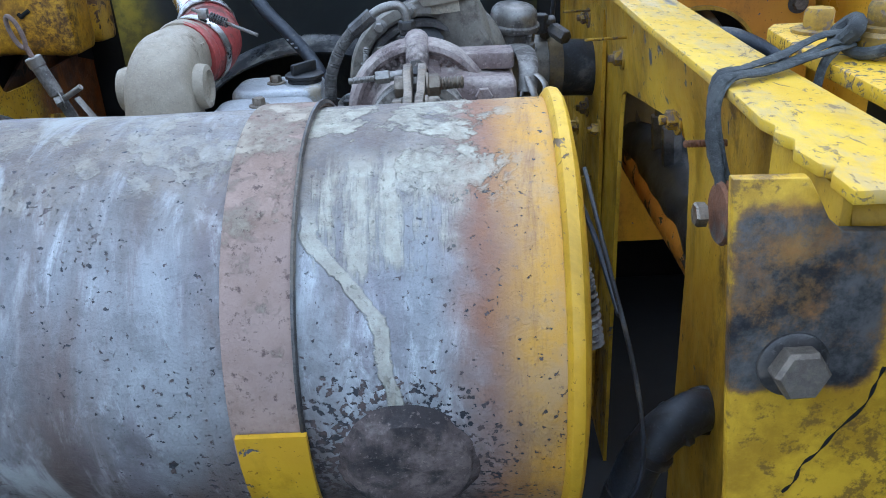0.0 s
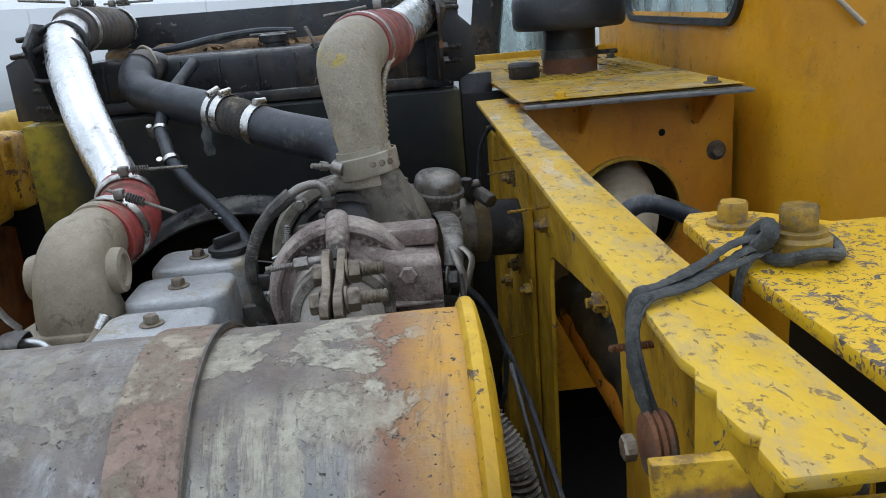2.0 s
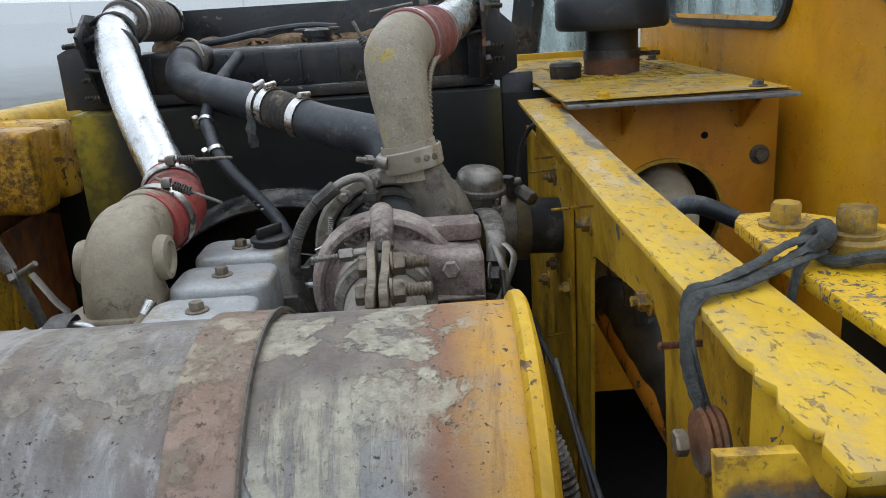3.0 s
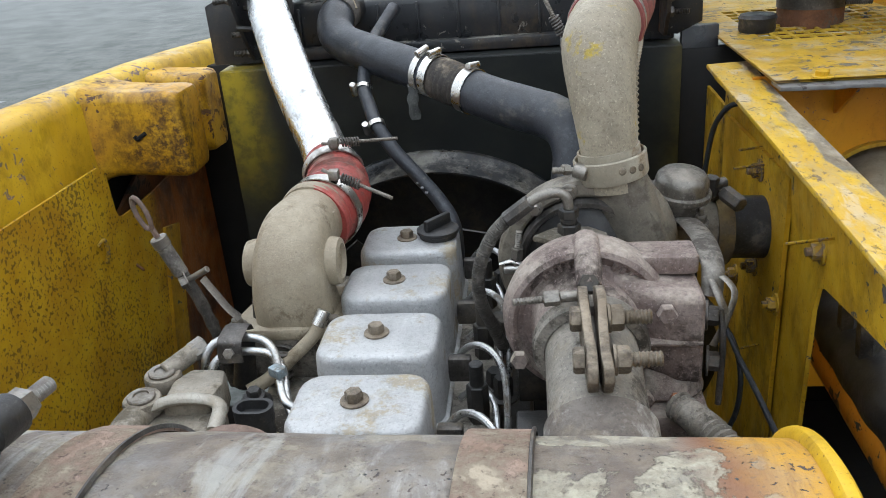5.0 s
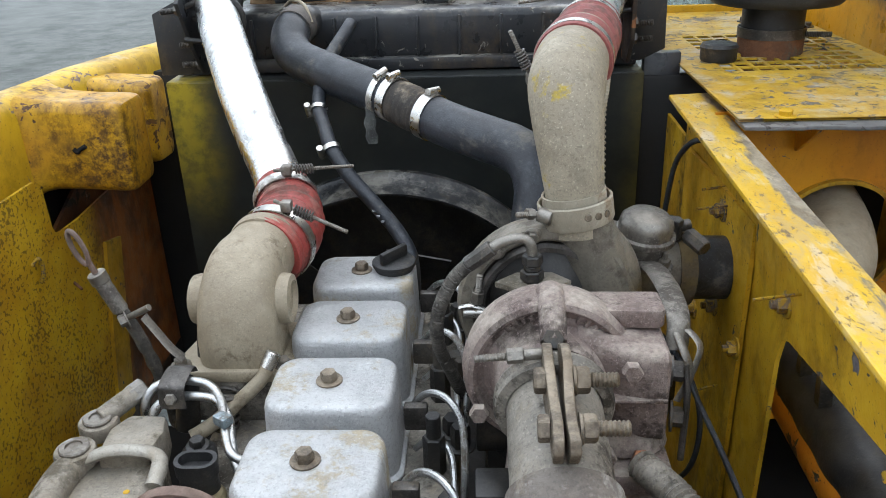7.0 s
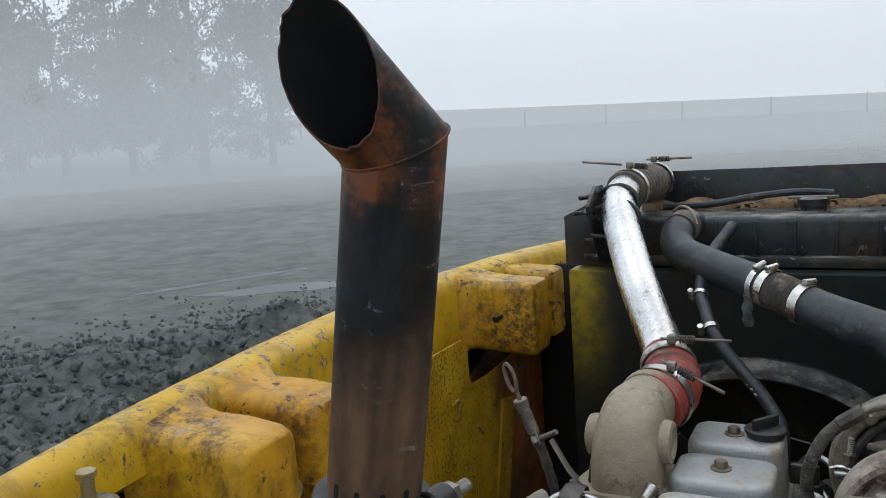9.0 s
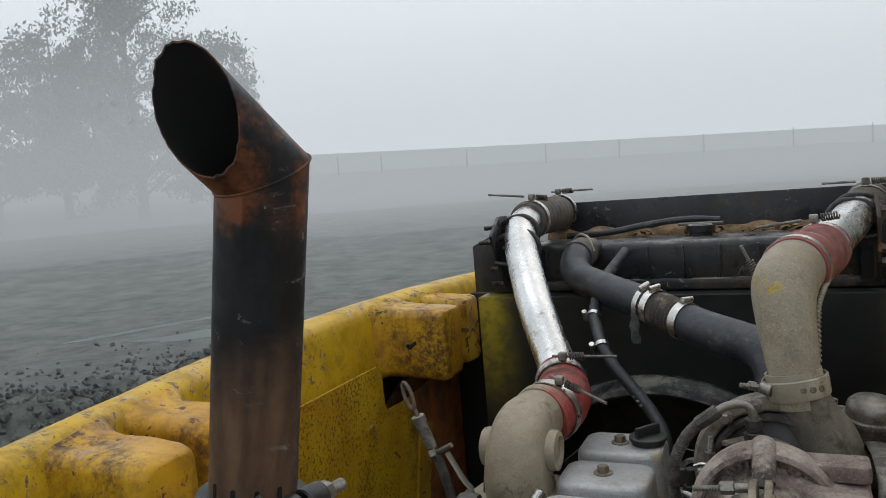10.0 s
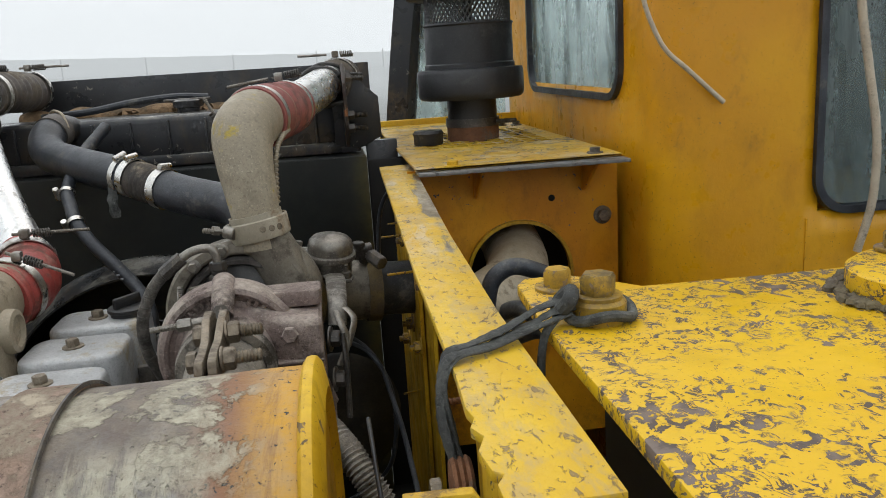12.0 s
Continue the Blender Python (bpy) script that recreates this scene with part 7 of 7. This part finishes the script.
def fuel_pump():
    f = thing("fuel_supply_pump", (-0.49, 1.2, 1.70), "sandy cast fuel supply pump with pipe unions", "pump")
    part("body", slab([(-0.572, 1.10), (-0.578, 1.16), (-0.570, 1.21), (-0.552, 1.245), (-0.52, 1.262), (-0.455, 1.258), (-0.445, 1.215), (-0.432, 1.14), (-0.44, 1.08)], "z", 1.70, 1.818, 0.012), alu_cast, f)
    part("upper_housing", slab([(-0.515, 1.205), (-0.52, 1.255), (-0.505, 1.285), (-0.458, 1.282), (-0.450, 1.25), (-0.455, 1.21)], "z", 1.79, 1.838, 0.006), alu_cast, f, "raised sandy housing")
    part("flange_rib", sweep([(-0.535, 1.205, 1.828), (-0.50, 1.208, 1.840), (-0.465, 1.212, 1.838), (-0.440, 1.205, 1.832), (-0.436, 1.17, 1.822)], 0.0095, 12, 6, flat=0.7), pale_cast, f, "pale worn rib")
    part("channel", sweep([(-0.543, 1.212, 1.822), (-0.548, 1.17, 1.822), (-0.545, 1.12, 1.818), (-0.54, 1.08, 1.81)], 0.020, 14, 6), alu_cast, f, "cast oil channel")
    for x, y, h in ((-0.540, 1.270, 1.822), (-0.543, 1.213, 1.822)):
        part("union", lathe([(0.0245, 0), (0.0240, 0.016), (0.0225, 0.0185), (0.0200, 0.0190)], (x, y, h), (0.03, -0.05, 1), 32), alu_cast, f, "round union boss")
        part("plug", lathe([(0.0175, 0), (0.0175, 0.004), (0.0160, 0.0055), (0.0100, 0.0055), (0.0095, 0.0030), (0.001, 0.0028)], (x + 0.0005, y - 0.001, h + 0.018), (0.03, -0.05, 1), 28), bolt_steel, f, "steel socket plug")
    part("cover_disc", lathe([(0.018, 0), (0.018, 0.003), (0.016, 0.004), (0.013, 0.002), (0.001, 0.002)], (-0.562, 1.232, 1.817), (-0.1, 0, 1), 24), dark_steel, f)
    part("outlet", rod((-0.538, 1.275, 1.838), (-0.507, 1.312, 1.850), 0.0130, seg=20), alu_cast, f, "pipe stub")
    part("outlet_nut", rod((-0.512, 1.306, 1.848), (-0.498, 1.322, 1.853), 0.0140, seg=6), bolt_steel, f, "steel union nut")
    s = part("sensor", lathe([(0.019, 0), (0.019, 0.010), (0.021, 0.012), (0.021, 0.022), (0.015, 0.026), (0.012, 0.030)], (-0.410, 1.246, 1.79), (0.02, -0.05, 1), 28), black_plastic, f, "black sensor plug")
    part("sensor_bolt", bolt((-0.410, 1.245, 1.819), (0.02, -0.05, 1), 0.0095, 0.009, 1.5), black_iron, s)
    bm = bmesh.new()
    loops(bm, [[(-0.398 + a, 1.205 + b, z) for a, b in round_rect(w, d, min(w, d) * 0.48, 6)] for z, w, d in ((1.785, 0.046, 0.030), (1.812, 0.046, 0.030), (1.813, 0.050, 0.034), (1.832, 0.050, 0.034), (1.832, 0.040, 0.024), (1.820, 0.038, 0.022))])
    part("connector", bm, black_plastic, f, "open oval connector socket")
    part("sensor_base", lathe([(0.026, 0), (0.026, 0.020), (0.022, 0.024)], (-0.392, 1.195, 1.765), (0, 0, 1), 24), zinc, f, "brassy hexagon base")
    part("yellow_fleck", lathe([(0.004, 0), (0.003, 0.001)], (-0.466, 1.165, 1.8182), (0, 0, 1), 8), yellow, f)
    return f


pale_cast = metal_mat("worn_bright_casting", (0.42, 0.40, 0.35), (0.30, 0.27, 0.22), 0.45, 0.4, 16, dirt=(0.12, 0.10, 0.07), dirty=0.35, dusty=0.3, grain=0.4)
blue_zinc = metal_mat("blue_zinc_clip", (0.30, 0.40, 0.46), (0.36, 0.42, 0.45), 0.38, 0.7, dirty=0.42)


fuel_pump()


def lifting_eye():
    m = []
    for i in range(15):
        a = radians(180 * i / 14)
        m.append((-0.385 + 0.066 * math.cos(a), 1.80 + 0.072 * math.sin(a)))
    for i in range(15):
        a = radians(180 - 180 * i / 14)
        m.append((-0.385 + 0.040 * math.cos(a), 1.80 + 0.042 * math.sin(a)))
    solo("lifting_eye", slab(m, "y", 1.10, 1.115, 0.002), rust_ring, (-0.385, 1.1, 1.8), "worn half-round lifting eye on the engine", "bracket")


lifting_eye()


def steel_lines():
    h = thing("fuel_lines", (-0.42, 1.28, 1.75), "bright bent steel fuel lines held by a clip", "fuel line")
    for k in range(2):
        o = Vector((0.012 * k, -0.016 * k, -0.012 * k))
        pts = [(-0.494, 1.30, 1.76), (-0.494, 1.30, 1.83), (-0.484, 1.31, 1.856), (-0.46, 1.32, 1.862), (-0.415, 1.315, 1.862), (-0.392, 1.295, 1.85), (-0.38, 1.262, 1.835), (-0.365, 1.23, 1.82), (-0.335, 1.215, 1.815)]
        part("line", sweep([Vector(p) + o for p in pts], 0.0058, 12), steel_line, h)
    part("clip", sweep([(-0.452, 1.290, 1.842), (-0.452, 1.292, 1.862), (-0.452, 1.300, 1.872), (-0.452, 1.335, 1.874), (-0.452, 1.345, 1.862)], 0.017, 8, 6, flat=0.14, up=(1, 0, 0)), dark_steel, h, "bent saddle clip")
    part("clip_bolt", bolt((-0.452, 1.294, 1.855), (0, -1, 0.3), 0.008, 0.008), bolt_steel, h)
    part("clip", block((-0.391, 1.254, 1.838), (-0.370, 1.270, 1.852), 0.003, turn=Matrix.Rotation(-0.6, 4, "Z")), blue_zinc, h)
    part("hose", sweep([(-0.44, 1.30, 1.79), (-0.415, 1.315, 1.80), (-0.385, 1.335, 1.82), (-0.355, 1.35, 1.845), (-0.342, 1.362, 1.868)], 0.0095, 14), cast_dusty, h, "dust-coated fuel hose")
    part("hose_end", rod((-0.348, 1.356, 1.857), (-0.338, 1.366, 1.876), 0.0100, seg=14), band_steel, h)
    part("fitting", join(rod((-0.405, 1.325, 1.79), (-0.40, 1.345, 1.825), 0.013, seg=6), coil((-0.405, 1.33, 1.78), (-0.40, 1.345, 1.83), 0.015, 0.003, 5)), dark_steel, h)
    part("black_union", join(rod((-0.47, 1.36, 1.76), (-0.455, 1.37, 1.85), 0.017, seg=14), rod((-0.452, 1.40, 1.78), (-0.44, 1.40, 1.88), 0.011, seg=14)), black_iron, h)
    part("riser", sweep([(-0.447, 1.40, 1.80), (-0.447, 1.405, 1.87), (-0.442, 1.425, 1.905), (-0.43, 1.46, 1.915)], 0.006, 10), steel_line, h)
    return h


steel_lines()


def wires():
    for pts, r in (([(0.16, 1.60, 1.81), (0.20, 1.57, 1.79), (0.225, 1.50, 1.775), (0.235, 1.42, 1.755), (0.242, 1.32, 1.745), (0.245, 1.20, 1.735), (0.25, 1.05, 1.70)], 0.004),
                   ([(0.16, 1.585, 1.80), (0.205, 1.55, 1.785), (0.235, 1.46, 1.76), (0.24, 1.42, 1.70), (0.225, 1.43, 1.62), (0.18, 1.5, 1.54), (0.12, 1.52, 1.50)], 0.004),
                   ([(0.29, 1.72, 2.045), (0.275, 1.75, 2.03), (0.262, 1.78, 1.99), (0.255, 1.79, 1.93), (0.25, 1.79, 1.86)], 0.0045),
                   ([(0.185, 0.95, 1.93), (0.19, 0.85, 1.88), (0.205, 0.78, 1.80), (0.21, 0.75, 1.73), (0.20, 0.75, 1.68), (0.17, 0.75, 1.66)], 0.0024)):
        solo("cable", sweep(pts, r, 10), rubber, pts[0], "thin black electric cable hanging beside the panel", "cable", "loose cables")
    c = lambda u: 0.017 + 0.0022 * math.sin(u * 260)
    solo("corrugated_conduit", sweep([(0.11, 1.20, 1.83), (0.145, 1.13, 1.83), (0.175, 1.08, 1.80), (0.20, 1.06, 1.75), (0.215, 1.05, 1.66)], c, 12, 30), cast_grey, (0.15, 1.1, 1.7), "dusty corrugated conduit below the turbocharger", "conduit")
    loom = thing("loom_sleeve", (0.25, 0.8, 1.7), "taped black cable sleeve behind the frame leg", "cable")
    way = [(0.30, 0.83, 1.72), (0.265, 0.80, 1.735), (0.235, 0.79, 1.72), (0.215, 0.79, 1.68), (0.20, 0.80, 1.60)]
    part("sleeve", sweep(way, 0.021, 16, 14), rubber, loom)
    for a, b in ((0, 1), (1, 2), (2, 3), (3, 4)):
        p, q = Vector(way[a]), Vector(way[b])
        part("tape", rod(p.lerp(q, 0.30), p.lerp(q, 0.62), 0.0235, seg=18), black_plastic, loom, "wound black tape")


wires()


def side_compartment():
    """Space beyond the side frame: added dark walls, a greasy cylinder and fittings."""
    solo("wall_outer", block((1.16, 0.10, 1.15), (1.20, 1.59, 1.75), 0.004), pit_dark, (1.18, 0.9, 1.15), "near-black outer wall added to darken the side compartment", "wall", kind="structure")
    solo("wall_near", block((0.28, 0.02, 1.15), (1.20, 0.08, 1.98), 0.004), pit_dark, (0.7, 0.05, 1.15), "near-black near wall added to close the side compartment", "wall", kind="structure")
    # Black filler added where bright ground showed through the gap.
    solo("wall_corner", block((0.262, 2.118, 1.15), (0.336, 2.142, 2.105), 0.003), black_paint, (0.3, 2.13, 1.15), "black plate added to fill the gap between radiator and deck", "plate", kind="structure")
    solo("wall_far", block((0.262, 2.11, 1.15), (0.80, 2.14, 2.06), 0.004), pit_dark, (0.5, 2.12, 1.15), "near-black far wall added behind the intake deck", "wall", kind="structure")
    solo("divider", block((0.345, 0.95, 1.15), (1.16, 0.975, 1.80), 0.004), pit_dark, (0.7, 0.96, 1.15), "near-black divider added in the side compartment", "plate", kind="structure")
    c = thing("steering_cylinder", (0.42, 1.5, 1.65), "greasy hydraulic cylinder with flaking orange paint", "cylinder")
    part("barrel", rod((0.41, 2.0, 1.73), (0.43, 1.0, 1.68), 0.055, seg=36), cyl_orange, c, "flaking orange barrel caked in grease")
    part("mud_crust", sweep([(0.408, 1.95, 1.755), (0.418, 1.5, 1.735), (0.426, 1.05, 1.71)], lambda u: 0.050 + 0.009 * noise.noise((u * 14, 0, 0)), 18, 40), black_iron, c, "crust of oily dirt")
    for y in (1.60, 1.47, 1.40):
        part("fitting", join(rod((0.40, y, 1.75), (0.395, y, 1.83), 0.016, seg=6), rod((0.396, y, 1.82), (0.394, y - 0.01, 1.86), 0.011, seg=12)), dark_steel, c, "greasy hydraulic union")
    for y, x in ((1.62, 0.45), (1.50, 0.46)):
        solo("hydraulic_hose", sweep([(x, y, 1.80), (x + 0.04, y - 0.1, 1.84), (x + 0.10, y - 0.2, 1.80), (x + 0.2, y - 0.35, 1.7)], 0.016, 12), rubber, (x, y, 1.8), "thick black hydraulic hose in the side compartment", "hose", "hydraulic hoses")
    solo("belt_guard", lathe([(0.12, 0), (0.125, 0.02), (0.11, 0.03), (0.05, 0.032)], (0.14, 1.66, 1.62), (0.2, -1, 0.2), 32), black_iron, (0.14, 1.66, 1.62), "black drive pulley behind the turbocharger", "pulley")


cyl_orange = worn_paint("flaking_orange", (0.52, 0.20, 0.012), (0.40, 0.13, 0.01), chip=(0.03, 0.026, 0.022), amount=1.15, scale=14, stains=0.7, stain=(0.03, 0.025, 0.02))
side_compartment()


def near_left():
    b = thing("hinge_bracket", (-0.88, 0.81, 2.0), "steel bracket with a big washer and upright bolt on the rail", "bracket")
    part("plate", slab([(-0.95, 0.70), (-0.95, 0.815)] + [(-0.884 + 0.034 * math.cos(radians(a)), 0.800 + 0.034 * math.sin(radians(a))) for a in range(110, -75, -15)] + [(-0.90, 0.70)], "z", 2.008, 2.018, 0.002), ear_steel, b, "rounded steel tongue")
    part("washer", lathe([(0.026, 0), (0.027, 0.003), (0.024, 0.005)], (-0.884, 0.80, 2.018), (0, 0, 1), 28), bolt_steel, b)
    part("bolt", join(rod((-0.884, 0.80, 2.02), (-0.884, 0.80, 2.055), 0.0085, seg=16), bolt((-0.884, 0.80, 2.052), (0, 0, 1), 0.0125, 0.010, 0)), zinc, b)
    r = thing("rubber_hose", (-0.85, 0.75, 1.9), "thick black rubber hose beside the drum", "hose")
    way = [(-0.93, 0.60, 1.885), (-0.89, 0.70, 1.925), (-0.83, 0.79, 1.935), (-0.785, 0.85, 1.90), (-0.77, 0.88, 1.80)]
    part("hose", sweep(way, lambda u: 0.032 + 0.0025 * noise.noise((u * 9, 0.4, 0)) + 0.001 * math.sin(u * 70), 20, 20), rubber, r)
    part("hose_band", band(way[2], (0.06, 0.08, -0.012), 0.0345, 0.02, 0.003), joint_rubber, r, "cracked end band")
    solo("rod_end", join(rod((-0.60, 1.00, 1.86), (-0.655, 0.90, 1.86), 0.016, seg=16), thread((-0.60, 1.0, 1.86), (-0.575, 1.04, 1.865), 0.010)), bolt_steel, (-0.62, 0.95, 1.86), "threaded rod end beside the drum", "rod")
    s = thing("rail_bolt", (-0.93, 1.50, 2.0), "small upright bolt with washers on the rail", "bolt")
    part("stud", rod((-0.90, 1.47, 2.03), (-0.90, 1.47, 2.085), 0.007, seg=14), dark_steel, s)
    part("washers", lathe([(0.02, 0), (0.021, 0.003), (0.02, 0.008), (0.022, 0.010), (0.02, 0.014)], (-0.90, 1.47, 2.035), (0.1, -0.1, 1), 20), zinc, s)


near_left()


def clods():
    """Loose lumps of clay along the dug bank."""
    rnd = random.Random(4)
    verts, faces = [], []
    base = bmesh.new()
    bmesh.ops.create_icosphere(base, subdivisions=1, radius=1.0)
    pts = [v.co.copy() for v in base.verts]
    tri = [[v.index for v in f.verts] for f in base.faces]
    base.free()
    for i in range(5600):
        az, r = rnd.uniform(22, 80), rnd.triangular(5.0, 13.5, 9.2)
        if i > 4600:
            az, r = rnd.uniform(30, 80), rnd.triangular(9.5, 15.0, 10.0)
            if noise.noise((-r * math.sin(radians(az)) * 0.35, r * math.cos(radians(az)) * 0.35, 5.0)) < -0.05:
                continue
        x, y = -r * math.sin(radians(az)), r * math.cos(radians(az))
        s = rnd.uniform(0.018, 0.058) * (1.7 if rnd.random() < 0.08 else 1.0) * (0.55 if i > 4600 else 0.8)
        rot = Euler((rnd.uniform(0, 6), rnd.uniform(0, 6), rnd.uniform(0, 6))).to_matrix()
        c = Vector((x, y, land(x, y) + s * 0.3))
        b = len(verts)
        for p in pts:
            q = rot @ Vector((p.x * 1.3, p.y, p.z * 0.75))
            verts.append(c + q * s * rnd.uniform(0.7, 1.2))
        faces += [[b + k for k in t] for t in tri]
    me = bpy.data.meshes.new("clay_clods")
    me.from_pydata(verts, [], faces)
    me.materials.append(mud)
    tagged(new("clay_clods", me), "loose dark clay clods on the dug bank", "clods", kind="stuff")


clods()


# ---- trees and fence posts in the fog ----
def tree(x, y, h, seed):
    rnd = random.Random(seed)
    z0 = land(x, y) - 0.2
    t = thing("tree", (x, y, z0), "tall leafy tree faded by thick fog", "tree", "trees in the fog")
    bm = bmesh.new()
    tips = []
    sweep([(x, y, z0), (x + 0.1, y, z0 + h * 0.3), (x + 0.25 * rnd.uniform(-1, 1), y, z0 + h * 0.6), (x, y, z0 + h * 0.92)], lambda u: h * 0.022 * (1 - 0.85 * u), 8, 5, bm=bm)
    for i in range(24):
        a, k = rnd.uniform(0, 6.28), rnd.uniform(0.08, 0.9)
        l = h * rnd.uniform(0.18, 0.34) * (1.15 - 0.6 * k)
        p = Vector((x, y, z0 + h * k))
        q = p + Vector((math.cos(a) * l, math.sin(a) * l, l * rnd.uniform(0.2, 0.8)))
        sweep([p, p.lerp(q, 0.5) + Vector((0, 0, 0.1)), q], lambda u: h * 0.008 * (1 - 0.7 * u), 5, 3, bm=bm)
        tips += [q, p.lerp(q, 0.6)]
    part("trunk", bm, bark, t)
    verts, faces = [], []
    for q in tips:
        for j in range(rnd.randint(4, 7)):
            c = q + Vector((rnd.gauss(0, h * 0.05), rnd.gauss(0, h * 0.05), rnd.gauss(0, h * 0.045)))
            rad = h * rnd.uniform(0.035, 0.08)
            for m in range(60):
                d = Vector((rnd.gauss(0, 1), rnd.gauss(0, 1), rnd.gauss(0, 0.8))).normalized() * rad * rnd.uniform(0.3, 1.15)
                s = rnd.uniform(0.06, 0.14)
                rot = Euler((rnd.uniform(0, 6), rnd.uniform(0, 6), rnd.uniform(0, 6))).to_matrix()
                b = len(verts)
                verts += [c + d + rot @ Vector(w) for w in ((-s, 0, 0), (0, -s * 0.5, 0), (s, 0, 0), (0, s * 0.5, 0))]
                faces.append((b, b + 1, b + 2, b + 3))
    me = bpy.data.meshes.new("crown")
    me.from_pydata([v - ORG[t] for v in verts], [], faces)
    me.materials.append(foliage)
    crown = new("crown", me)
    crown.parent = t
    return t


for i, (az, r, h) in enumerate(((39, 43, 9.0), (43.5, 41, 11.5), (48, 44, 10.0), (52, 40, 9.5), (56, 43, 9.0), (61, 40, 9.5), (67, 42, 10.0), (46, 48, 8.5), (54.5, 48, 9.0))):
    tree(-r * math.sin(radians(az)), r * math.cos(radians(az)), h, 10 + i)

post_master = None
for i, az in enumerate((33.2, 27.5, 21.5, 16.0, 11.0, 5.5, 0.0, -4.5, 37.0, 30.5)):
    r = 58.0
    x, y = -r * math.sin(radians(az)), r * math.cos(radians(az))
    m = Matrix.Translation((x, y, land(x, y)))
    if post_master is None:
        post_master = thing("fence_post", (0, 0, 0), "thin upright pole on the foggy skyline", "post", "poles on the skyline")
        part("pole", rod((0, 0, -0.3), (0.04, 0, 1.3), 0.06, 0.045, seg=8), bark, post_master)
        post_master.matrix_basis = m
    else:
        copy_thing(post_master, m)
